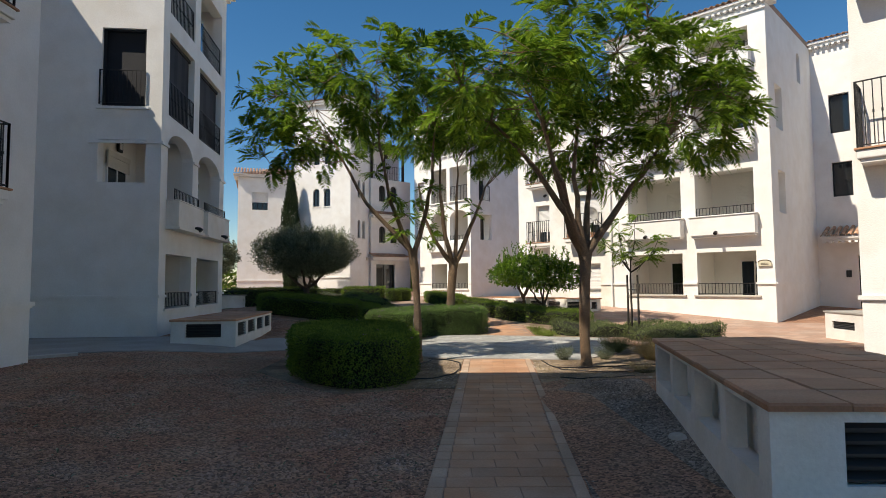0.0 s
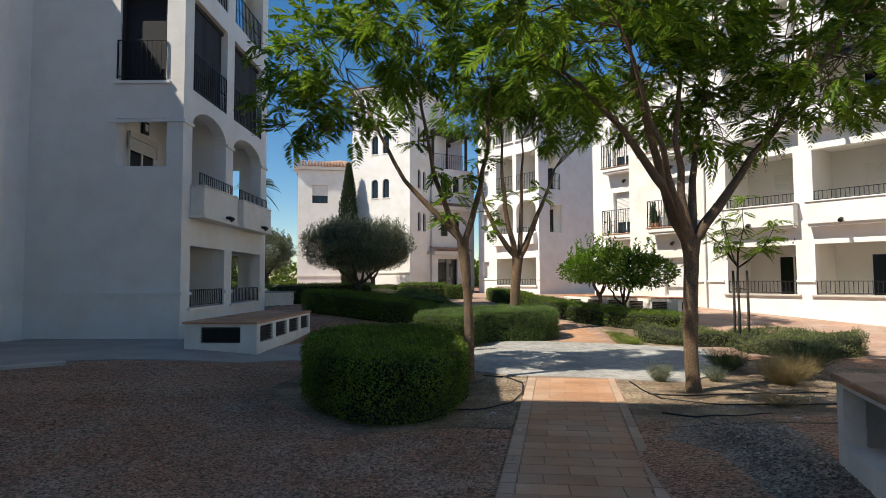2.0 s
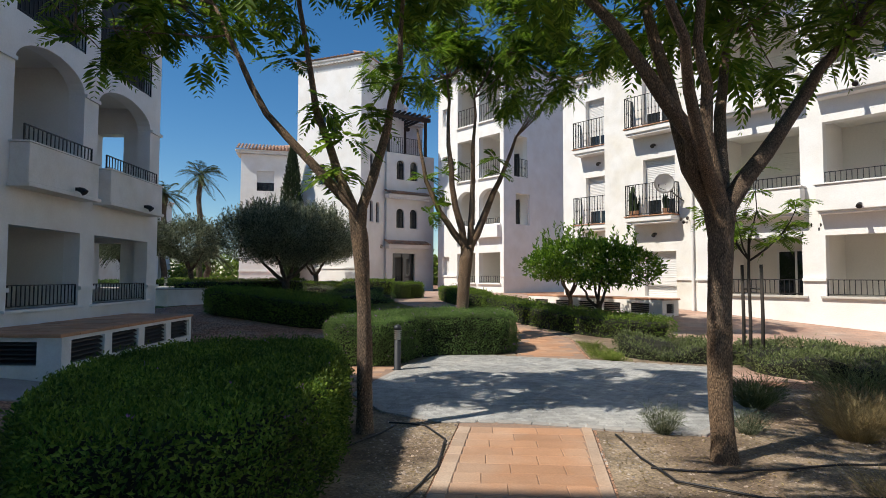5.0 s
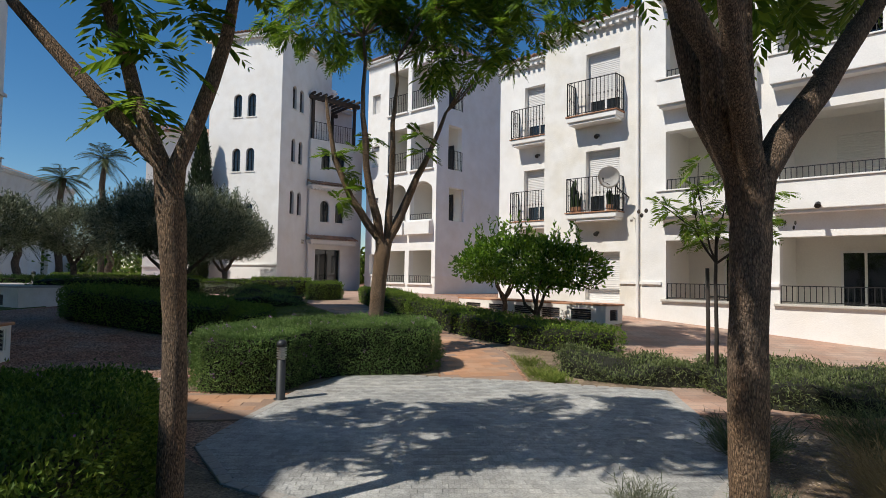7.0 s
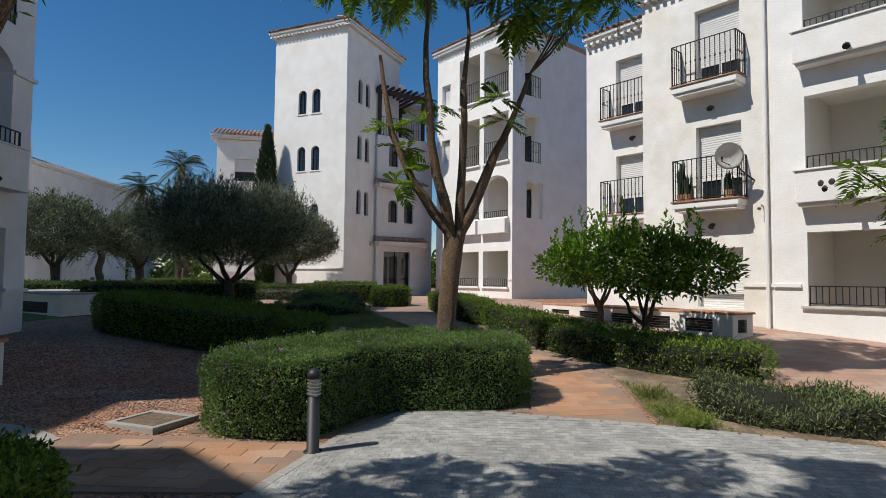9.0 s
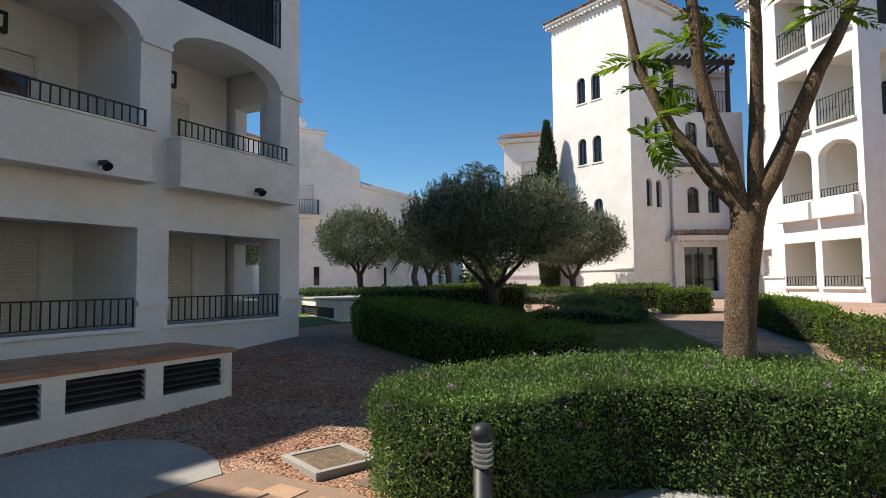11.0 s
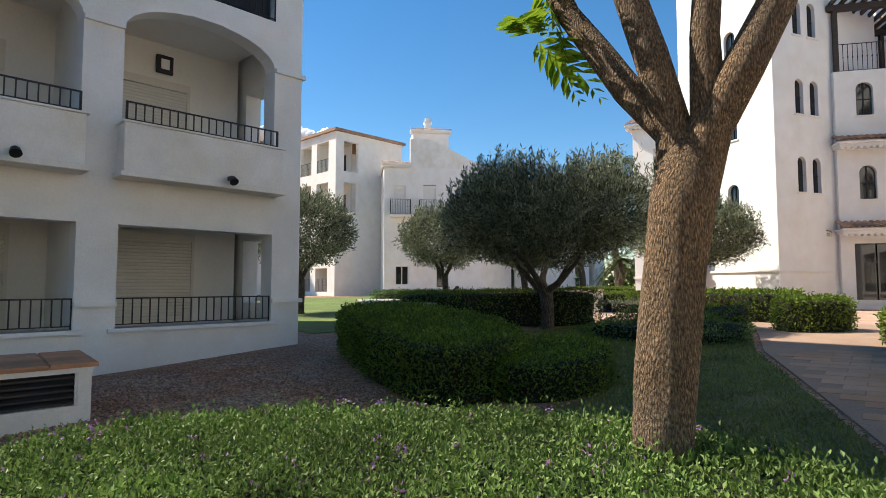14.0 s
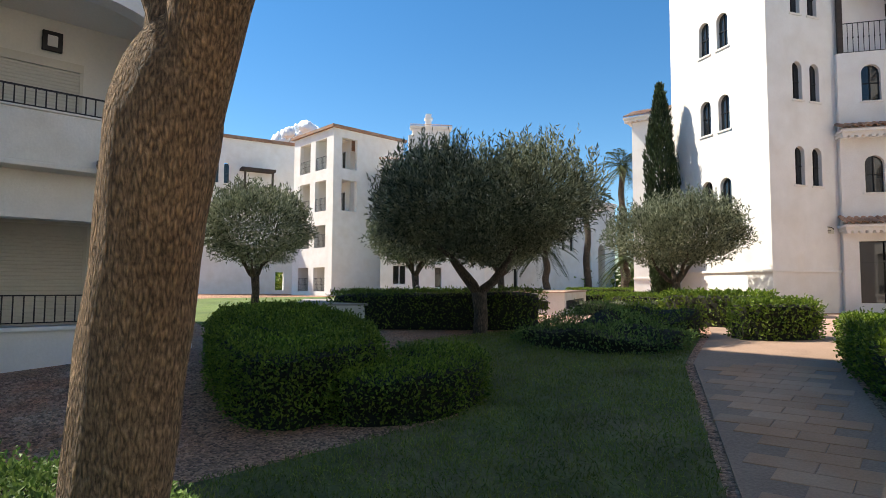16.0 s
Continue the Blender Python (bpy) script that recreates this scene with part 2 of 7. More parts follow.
# ---- helpers for shapes ----
def smooth(a, b, v):
    t = max(0.0, min(1.0, (v - a) / (b - a)))
    return t * t * (3 - 2 * t)


def lie(x, y):
    """Height of the ground."""
    z = 0.8 * smooth(15.5, 28, y) + 0.3 * smooth(-2, -6.5, x) * (1 - smooth(19, 27, y))
    return z + 0.2 * smooth(1.5, 2.6, x) * (1 - smooth(8.0, 10.0, y))


def mesh_object(name, bm, mat, smooth_faces=False):
    me = bpy.data.meshes.new(name)
    bm.to_mesh(me)
    bm.free()
    me.materials.append(mat)
    if smooth_faces:
        me.polygons.foreach_set("use_smooth", [True] * len(me.polygons))
    return new(name, me)


def part(name, bm, mat, parent, label="", smooth_faces=False):
    """One mesh object under a thing or under a part."""
    ob = mesh_object(name, bm, mat, smooth_faces)
    ob.parent = parent
    return tagged(ob, label)


def shared(name, me, parent, m):
    """A piece on shared mesh data, at pose m in its parent's space."""
    ob = new(name, me)
    ob.parent = parent
    ob.matrix_local = m
    return ob


def base(name, x, y, z, turn, label, category, group="", kind=""):
    ob = new(name)
    ob.matrix_world = pose(x, y, z, 0, 0, turn)
    return tagged(ob, label, category, group, kind)


def box(bm, x0, x1, y0, y1, z0, z1, bevel=0.0, m=None):
    """A box added to bm; with bevelled edges where asked."""
    b2 = bmesh.new() if bevel else bm
    vs = [b2.verts.new((x, y, z)) for z in (z0, z1) for x, y in ((x0, y0), (x1, y0), (x1, y1), (x0, y1))]
    fs = [(0, 3, 2, 1), (4, 5, 6, 7), (0, 1, 5, 4), (1, 2, 6, 5), (2, 3, 7, 6), (3, 0, 4, 7)]
    for f in fs:
        b2.faces.new([vs[i] for i in f])
    if bevel:
        bmesh.ops.bevel(b2, geom=b2.edges[:], offset=bevel, segments=2, affect="EDGES", profile=0.6)
        vmap = {v: bm.verts.new(v.co) for v in b2.verts}
        out = list(vmap.values())
        for f in b2.faces:
            bm.faces.new([vmap[v] for v in f.verts])
        b2.free()
        vs = out
    if m is not None:
        for v in vs:
            v.co = m @ v.co
    return vs


def box_mesh(name, x0, x1, y0, y1, z0, z1, mat, bevel=0.0):
    bm = bmesh.new()
    box(bm, x0, x1, y0, y1, z0, z1, bevel)
    me = bpy.data.meshes.new(name)
    bm.to_mesh(me)
    bm.free()
    me.materials.append(mat)
    return me


def wall(bm, m, length, z0, z1, thick, holes=()):
    """A wall of that thickness along x, outer side at y = 0; holes (u0, u1, z0, z1, rise of an arch) go right through."""
    us = sorted({0.0, length, *[h[0] for h in holes], *[h[1] for h in holes]})
    zs = sorted({z0, z1, *[h[2] for h in holes], *[h[3] for h in holes]})

    def void(i, j):
        if i < 0 or j < 0 or i >= len(us) - 1 or j >= len(zs) - 1:
            return True
        u, z = (us[i] + us[i + 1]) / 2, (zs[j] + zs[j + 1]) / 2
        return any(h[0] < u < h[1] and h[2] < z < h[3] for h in holes)

    cache = {}

    def vert(u, y, z):
        k = (round(u, 4), round(y, 4), round(z, 4))
        if k not in cache:
            cache[k] = bm.verts.new(m @ Vector((u, y, z)))
        return cache[k]

    def quad(*p):
        vs = [vert(*q) for q in p]
        if len(set(vs)) == 4:
            try:
                bm.faces.new(vs)
            except ValueError:
                pass

    for i in range(len(us) - 1):
        for j in range(len(zs) - 1):
            if void(i, j):
                continue
            a, b, c, d = us[i], us[i + 1], zs[j], zs[j + 1]
            quad((a, 0, c), (b, 0, c), (b, 0, d), (a, 0, d))
            quad((b, thick, c), (a, thick, c), (a, thick, d), (b, thick, d))
            if void(i - 1, j):
                quad((a, thick, c), (a, 0, c), (a, 0, d), (a, thick, d))
            if void(i + 1, j):
                quad((b, 0, c), (b, thick, c), (b, thick, d), (b, 0, d))
            if void(i, j - 1):
                quad((a, 0, c), (a, thick, c), (b, thick, c), (b, 0, c))
            if void(i, j + 1):
                quad((a, 0, d), (b, 0, d), (b, thick, d), (a, thick, d))
    for h in holes:
        if len(h) > 4 and h[4] > 0:
            u0, u1, top, rise = h[0], h[1], h[3], h[4]
            half, mid, n = (u1 - u0) / 2, (u0 + u1) / 2, 14
            pts = []
            for k in range(n + 1):
                s = math.cos(math.pi * k / n)
                pts.append((mid - half * s, top - rise + rise * math.sqrt(max(0, 1 - s * s))))
            for (a, c), (b, d) in zip(pts, pts[1:]):
                quad((a, 0, c), (b, 0, d), (b, 0, top), (a, 0, top))
                quad((b, thick, d), (a, thick, c), (a, thick, top), (b, thick, top))
                quad((a, 0, c), (a, thick, c), (b, thick, d), (b, 0, d))


def sheet(name, outline, mat, lift, label, category, step=0.6, skirt=0.06):
    """A piece of ground cover with a kerb-like edge, lying on the ground."""
    bm = bmesh.new()
    f = bm.faces.new([bm.verts.new((x, y, 0)) for x, y in outline])
    xs, ys = [p[0] for p in outline], [p[1] for p in outline]
    for axis, lo, hi in ((0, min(xs), max(xs)), (1, min(ys), max(ys))):
        k = lo + step
        while k < hi:
            co = (k, 0, 0) if axis == 0 else (0, k, 0)
            no = (1, 0, 0) if axis == 0 else (0, 1, 0)
            bmesh.ops.bisect_plane(bm, geom=bm.verts[:] + bm.edges[:] + bm.faces[:], plane_co=co, plane_no=no)
            k += step
    bmesh.ops.recalc_face_normals(bm, faces=bm.faces[:])
    if sum(f.normal.z for f in bm.faces) < 0:
        bmesh.ops.reverse_faces(bm, faces=bm.faces[:])
    rim = [e for e in bm.edges if e.is_boundary]
    made = bmesh.ops.extrude_edge_only(bm, edges=rim)["geom"]
    low = {v for v in made if isinstance(v, bmesh.types.BMVert)}
    for v in bm.verts:
        v.co.z = lie(v.co.x, v.co.y) + lift - (skirt if v in low else 0)
    ob = mesh_object(name, bm, mat)
    return tagged(ob, label, category, kind="structure")


def tube(bm, points, radii, sides=8, cap=True):
    """A tapered limb through the points."""
    rings = []
    prev = None
    for i, p in enumerate(points):
        p = Vector(p)
        d = (Vector(points[min(i + 1, len(points) - 1)]) - Vector(points[max(i - 1, 0)])).normalized()
        a = d.orthogonal().normalized() if prev is None else (prev - d * prev.dot(d)).normalized()
        prev = a
        b = d.cross(a)
        rings.append([bm.verts.new(p + radii[i] * (math.cos(2 * math.pi * k / sides) * a + math.sin(2 * math.pi * k / sides) * b)) for k in range(sides)])
    for r, s in zip(rings, rings[1:]):
        for k in range(sides):
            bm.faces.new((r[k], r[(k + 1) % sides], s[(k + 1) % sides], s[k]))
    if cap:
        bm.faces.new(list(reversed(rings[0])))
        bm.faces.new(rings[-1])


# ---- ground: one sheet to the horizon ----
def ground_sheet():
    xs = sorted({*np.arange(-40, 40.1, 1.0), -1500, -400, -120, -70, 70, 120, 400, 1500})
    ys = sorted({*np.arange(-16, 60.1, 1.0), -1500, -400, -100, -40, 80, 120, 400, 1500})
    bm = bmesh.new()
    grid = [[bm.verts.new((x, y, lie(x, y))) for x in xs] for y in ys]
    for j in range(len(ys) - 1):
        for i in range(len(xs) - 1):
            bm.faces.new((grid[j][i], grid[j][i + 1], grid[j + 1][i + 1], grid[j + 1][i]))
    return tagged(mesh_object("ground", bm, GRAVEL, True), "pinkish gravel ground reaching away between the buildings", "ground", kind="structure")


ground_sheet()

# ---- building parts ----
BAR = {}


def railing(parent, x, y, z, length, h=0.5, turn=0.0, gap=0.115, name="railing", knobs=False):
    """Iron railing: rails as one mesh, each bar a piece of its own."""
    bm = bmesh.new()
    box(bm, 0, length, -0.012, 0.012, h - 0.02, h)
    box(bm, 0, length, -0.01, 0.01, 0.04, 0.055)
    for u in (0, length):
        box(bm, u - 0.014, u + 0.014, -0.014, 0.014, 0, h)
    rail = part(name, bm, IRON, parent, "black iron railing")
    rail.matrix_local = pose(x, y, z, 0, 0, turn)
    key = round(h, 2)
    if key not in BAR:
        b = bmesh.new()
        box(b, -0.008, 0.008, -0.008, 0.008, 0.04, h - 0.01)
        if h > 0.45:
            box(b, -0.014, 0.014, -0.014, 0.014, h * 0.5, h * 0.5 + 0.05)
        me = bpy.data.meshes.new("bar")
        b.to_mesh(me)
        b.free()
        me.materials.append(IRON)
        BAR[key] = me
    n = max(2, round(length / gap))
    for i in range(1, n):
        shared("bar", BAR[key], rail, pose(length * i / n, 0, 0))
    return rail


def shutter(parent, x, y, z, w, h, mat=None, label="closed roller shutter"):
    """Roller shutter with its slats and guide rails, on a wall that faces -y."""
    bm = bmesh.new()
    n = int(h / 0.055)
    for i in range(n):
        a, b = i * h / n, (i + 1) * h / n
        vs = [bm.verts.new(p) for p in ((0, 0, a), (w, 0, a), (w, -0.012, a + 0.02), (0, -0.012, a + 0.02), (w, -0.012, b - 0.006), (0, -0.012, b - 0.006), (w, 0, b), (0, 0, b))]
        for q in ((0, 1, 2, 3), (3, 2, 4, 5), (5, 4, 6, 7)):
            bm.faces.new([vs[k] for k in q])
    bmesh.ops.remove_doubles(bm, verts=bm.verts[:], dist=0.001)
    box(bm, -0.05, 0, -0.03, 0.02, 0, h)
    box(bm, w, w + 0.05, -0.03, 0.02, 0, h)
    box(bm, -0.05, w + 0.05, -0.04, 0.02, h, h + 0.14)
    ob = part("shutter", bm, mat or SHUTTER, parent, label)
    ob.matrix_local = pose(x, y, z)
    return ob


def window(parent, x, y, z, w, h, leaves=2, frame_mat=None, name="window", arch=0.0, label=""):
    """Framed window with real panes, on a wall that faces -y."""
    bm = bmesh.new()
    t = 0.055
    box(bm, 0, w, -0.03, 0.03, 0, t)
    box(bm, 0, w, -0.03, 0.03, h - t, h)
    for i in range(leaves + 1):
        u = i * (w - t) / leaves
        box(bm, u, u + t, -0.03, 0.03, t, h - t)
    fr = part(name, bm, frame_mat or SHUTTER_W, parent, label)
    fr.matrix_local = pose(x, y, z)
    for i in range(leaves):
        u = i * (w - t) / leaves
        b = bmesh.new()
        box(b, u + t, u + (w - t) / leaves, 0.0, 0.008, t, h - t)
        part("pane", b, GLASS, fr)
    return fr


def slit_window(parent, x, y, z, w, h, turn=0.0):
    """Small arched stairwell window: dark glass set back, thin iron frame and a sill."""
    n = 8
    pts = [(0, 0), (w, 0)] + [(w / 2 + w / 2 * math.cos(math.pi * k / n), h - w / 2 + w / 2 * math.sin(math.pi * k / n)) for k in range(n + 1)]
    bm = bmesh.new()
    front = [bm.verts.new((a, 0.10, c)) for a, c in pts]
    back = [bm.verts.new((a, 0.13, c)) for a, c in pts]
    bm.faces.new(front)
    bm.faces.new(list(reversed(back)))
    for i in range(len(pts)):
        j = (i + 1) % len(pts)
        bm.faces.new((front[i], back[i], back[j], front[j]))
    win = part("window", bm, GLASS, parent, "small dark arched window")
    win.matrix_local = pose(x, y, z, 0, 0, turn)
    b = bmesh.new()
    box(b, -0.06, w + 0.06, -0.05, 0.12, -0.06, 0.0)
    part("sill", b, CREAM, win)
    b = bmesh.new()
    box(b, w / 2 - 0.012, w / 2 + 0.012, 0.07, 0.098, 0, h - 0.02)
    box(b, 0, w, 0.072, 0.1, h * 0.5 - 0.01, h * 0.5 + 0.01)
    part("glazing_bar", b, IRON, win)
    return win


def recess(parent, x0, x1, z0, z1, depth, thick, mat=None, open_side=None):
    """Walls, floor and ceiling of a loggia behind an opening."""
    t = 0.12
    y0, y1 = thick, thick + depth
    sides = [("loggia_wall", (x0 - t, x1 + t, y1, y1 + t, z0 - t, z1 + t)), ("loggia_floor", (x0, x1, y0, y1, z0 - t, z0)), ("loggia_ceiling", (x0, x1, y0, y1, z1, z1 + t))]
    if open_side != "low":
        sides.append(("loggia_wall", (x0 - t, x0, y0, y1, z0 - t, z1 + t)))
    if open_side != "high":
        sides.append(("loggia_wall", (x1, x1 + t, y0, y1, z0 - t, z1 + t)))
    for name, size in sides:
        bm = bmesh.new()
        box(bm, *size)
        part(name, bm, mat or CREAM, parent)


def flood_lamp(parent, x, y, z):
    """Small outdoor lamp on a bracket."""
    bm = bmesh.new()
    box(bm, -0.03, 0.03, -0.06, 0, -0.03, 0.03)
    tube(bm, [(0, -0.05, 0), (0, -0.12, -0.02), (0, -0.17, -0.07)], [0.045, 0.055, 0.07], 8)
    ob = part("lamp", bm, IRON, parent, "small dark outdoor wall lamp")
    ob.matrix_local = pose(x, y, z)
    return ob


def bulkhead(parent, x, y, z):
    """Square bulkhead lamp, dark frame and pale lens."""
    bm = bmesh.new()
    box(bm, -0.14, 0.14, -0.06, 0, -0.16, 0.16, 0.015)
    ob = part("lamp", bm, IRON, parent, "square black bulkhead lamp")
    ob.matrix_local = pose(x, y, z)
    b = bmesh.new()
    box(b, -0.07, 0.07, -0.075, -0.055, -0.09, 0.09, 0.01)
    part("lens", b, SHUTTER_W, ob)
    return ob


TILE = None


def barrel_tile():
    global TILE
    if TILE is None:
        bm = bmesh.new()
        n = 7
        r0, r1, L = 0.085, 0.07, 0.42
        rows = []
        for y, r in ((0.0, r0), (L, r1)):
            for rr in (r, r - 0.015):
                rows.append([bm.verts.new((rr * math.cos(math.pi * k / n), y, rr * math.sin(math.pi * k / n))) for k in range(n + 1)])
        a, b, c, d = rows
        for k in range(n):
            bm.faces.new((a[k + 1], a[k], c[k], c[k + 1]))
            bm.faces.new((b[k], b[k + 1], d[k + 1], d[k]))
            bm.faces.new((a[k], a[k + 1], b[k + 1], b[k]))
        TILE = bpy.data.meshes.new("tile")
        bm.to_mesh(TILE)
        bm.free()
        TILE.materials.append(ROOFTILE)
    return TILE


def tiled_edge(parent, x0, x1, y, z, rows=2, slope=18, gap=0.2, name="roof", turn=None):
    """Rows of barrel tiles at an eave along x, rising towards +y, on a moulded white cornice."""
    bm = bmesh.new()
    box(bm, x0, x1, y + 0.06, y + 0.42 * rows, z - 0.10, z - 0.02)
    box(bm, x0 + 0.04, x1 - 0.04, y + 0.16, y + 0.42 * rows, z - 0.2, z - 0.1)
    n = int((x1 - x0) / gap)
    for i in range(n):
        u = x0 + (i + 0.5) * (x1 - x0) / n
        box(bm, u - 0.05, u + 0.05, y + 0.1, y + 0.3, z - 0.27, z - 0.2)
    roof = part(name, bm, STUCCO, parent, "white cornice under clay barrel tiles")
    if turn is not None:
        roof.matrix_local = turn
    for r in range(rows):
        for i in range(n):
            u = x0 + (i + 0.5) * (x1 - x0) / n
            shared("tile", barrel_tile(), roof, pose(u, y + 0.34 * r * math.cos(radians(slope)), z - 0.01 + 0.34 * r * math.sin(radians(slope)), slope, 0, 0))
    return roof


def band(bm, m, length, z, out=0.05, high=0.07, x0=0.0):
    """A moulded string course along a wall."""
    box(bm, x0 - out, length + out, -out, 0.003, z, z + high, 0, m)
    box(bm, x0 - out * 0.5, length + out * 0.5, -out * 0.5, 0.003, z - 0.03, z, 0, m)


I4 = Matrix.Identity(4)

# ---- apartment house with arched loggias, beside the gravel ----
def arcade_house():
    h = base("apartment_house", -7.18, 14.776, 0, 95.57, "white apartment house with arched loggias and iron railings", "building")
    L, D, top = 5.87, 9.0, 12.0
    c1, c2 = (0.46, 2.49), (3.0, 5.35)
    holes = []
    for a, b in (c1, c2):
        holes += [(a, b, 0.98, 2.42), (a, b, 3.82, 5.72, 0.48), (a, b, 6.09, 8.34), (a, b, 8.88, 11.0)]
    bm = bmesh.new()
    wall(bm, I4, L, -0.3, top, 0.32, holes)
    part("wall", bm, STUCCO, h, "white stuccoed facade in shade")
    bm = bmesh.new()
    # end wall facing the gravel: runs along local y
    m = Matrix(((0, 1, 0, 0), (1, 0, 0, 0.32), (0, 0, 1, 0), (0, 0, 0, 1)))
    wall(bm, m, D - 0.32, -0.3, top, 0.3, [(0.06, 1.22, 4.2, 5.3), (0.10, 1.18, 6.15, 8.2)])
    bmesh.ops.reverse_faces(bm, faces=bm.faces[:])
    part("wall", bm, STUCCO, h, "white stuccoed end wall")
    bm = bmesh.new()
    m2 = Matrix(((0, -1, 0, L), (1, 0, 0, 0.32), (0, 0, 1, 0), (0, 0, 0, 1)))
    wall(bm, m2, D - 0.32, -0.3, top, 0.3, [(0.45, 1.15, 1.25, 2.4), (0.45, 1.15, 3.9, 5.2), (0.4, 1.2, 8.9, 11.0)])
    box(bm, 0.3, L - 0.3, D - 0.3, D, -0.3, top)
    part("wall", bm, STUCCO, h)
    # string courses
    bm = bmesh.new()
    for x0, x1 in ((0, c1[0]), (c1[1], c2[0]), (c2[1], L)):
        box(bm, x0 - (0.05 if x0 == 0 else -0.0), x1 + (0.05 if x1 == L else 0), -0.05, 0.003, 1.28, 1.35)
        box(bm, x0 - (0.05 if x0 == 0 else -0.0), x1 + (0.05 if x1 == L else 0), -0.05, 0.003, 5.20, 5.27)
    for z in (1.28, 5.20):
        box(bm, -0.05, 0.003, 0.003, D if z < 2 else 1.75, z, z + 0.07)
        box(bm, L - 0.003, L + 0.05, 0.003, D, z, z + 0.07)
    part("trim", bm, STUCCO, h, "moulded string course")
    for k, (a, b) in enumerate((c1, c2)):
        side = "low" if k == 0 else "high"
        recess(h, a, b, 0.9, 2.55, 1.3, 0.32, open_side=side)
        recess(h, a, b, 3.2, 5.8, 1.3, 0.32, open_side=side)
        recess(h, a, b, 5.98, 8.5, 1.3, 0.32)
        recess(h, a, b, 8.84, 11.2, 1.3, 0.32, open_side=side)
        railing(h, a, 0.06, 0.98, b - a, 0.42)
        railing(h, a, -0.2, 3.83, b - a - 0.05, 0.30)
        railing(h, a, 0.06, 8.88, b - a, 0.95)
        railing(h, a, 0.02, 6.09, b - a, 0.95)
        # projecting parapet of the arched floor
        bm = bmesh.new()
        box(bm, a - 0.06, b + 0.0, -0.34, 0.003, 3.12, 3.80, 0.02)
        part("parapet", bm, STUCCO_OLD, h, "projecting balcony parapet with rain stains")
        bm = bmesh.new()
        box(bm, a - 0.10, b + 0.04, -0.38, 0.003, 3.05, 3.12, 0.012)
        part("ledge", bm, STUCCO_OLD, h)
        bm = bmesh.new()
        box(bm, a - 0.09, b + 0.03, -0.36, 0.003, 3.80, 3.83, 0.01)
        part("coping", bm, STUCCO_OLD, h)
        flood_lamp(h, (a + b) / 2 + 0.25, -0.34, 3.2)
        # sills
        bm = bmesh.new()
        box(bm, a - 0.1, b + 0.1, -0.06, 0.2, 0.92, 0.98, 0.01)
        part("sill", bm, STUCCO, h)
        # doors behind
        shutter(h, a + 0.3 + 0.15 * k, 1.6, 0.92, 1.2, 1.42, label="closed beige roller shutter")
        if k == 0:
            window(h, a + 0.15, 1.6, 3.3, 1.2, 1.5)
            shutter(h, a + 0.15, 1.55, 4.72, 1.2, 0.3)
        else:
            shutter(h, a + 0.45, 1.6, 3.25, 1.05, 1.75)
        bulkhead(h, a + 0.85 + 0.25 * k, 1.6, 5.42)
        window(h, a + 0.2, 1.6, 9.0, 1.2, 1.8)
        # dark sun screen drawn down over the opening
        bm = bmesh.new()
        n = 10
        for i in range(n):
            u0, u1 = a + 0.03 + (b - a - 0.06) * i / n, a + 0.03 + (b - a - 0.06) * (i + 1) / n
            w0, w1 = 0.16 + 0.012 * math.sin(i * 2.1), 0.16 + 0.012 * math.sin((i + 1) * 2.1)
            vs = [bm.verts.new(p) for p in ((u0, w0, 6.13), (u1, w1, 6.13), (u1, w1, 8.28), (u0, w0, 8.28))]
            bm.faces.new(vs)
            vs2 = [bm.verts.new((p.co.x, p.co.y + 0.01, p.co.z)) for p in vs]
            bm.faces.new(list(reversed(vs2)))
        box(bm, a, b, 0.12, 0.22, 8.24, 8.336)
        part("awning", bm, SCREEN, h, "dark blue sun screen drawn down")
    flood_lamp(h, 4.2, 0.0, 0.42)
    # end wall window with screen, and the little side opening
    fr = bmesh.new()
    for z0, z1 in ((6.15, 6.2), (8.15, 8.2)):
        box(fr, 0.08, 0.16, 0.42, 1.5, z0, z1)
    for y0, y1 in ((0.42, 0.48), (1.44, 1.5)):
        box(fr, 0.08, 0.16, y0, y1, 6.2, 8.15)
    box(fr, 0.2, 0.22, 0.42, 1.5, 6.15, 8.2)
    part("window", fr, SCREEN, h, "dark screened side window")
    railing(h, -0.03, 0.42, 6.2, 1.1, 0.9, turn=90)
    bm = bmesh.new()
    box(bm, -0.07, 0.02, 0.3, 1.6, 6.08, 6.15, 0.01)
    part("sill", bm, STUCCO, h)
    # cornice and roof
    bm = bmesh.new()
    box(bm, -0.25, L + 0.25, -0.25, D + 0.25, top, top + 0.12)
    box(bm, -0.12, L + 0.12, -0.12, D + 0.12, top - 0.15, top)
    part("cornice", bm, STUCCO, h)
    bm = bmesh.new()
    vs = [bm.verts.new(p) for p in ((-0.2, -0.2, top + 0.12), (L + 0.2, -0.2, top + 0.12), (L + 0.2, D + 0.2, top + 0.12), (-0.2, D + 0.2, top + 0.12), (L / 2, 2.5, top + 1.4), (L / 2, D - 2.5, top + 1.4))]
    for q in ((0, 1, 4), (1, 2, 5, 4), (2, 3, 5), (3, 0, 4, 5), (3, 2, 1, 0)):
        bm.faces.new([vs[k] for k in q])
    part("roof", bm, ROOFTILE, h)
    return h


arcade_house()


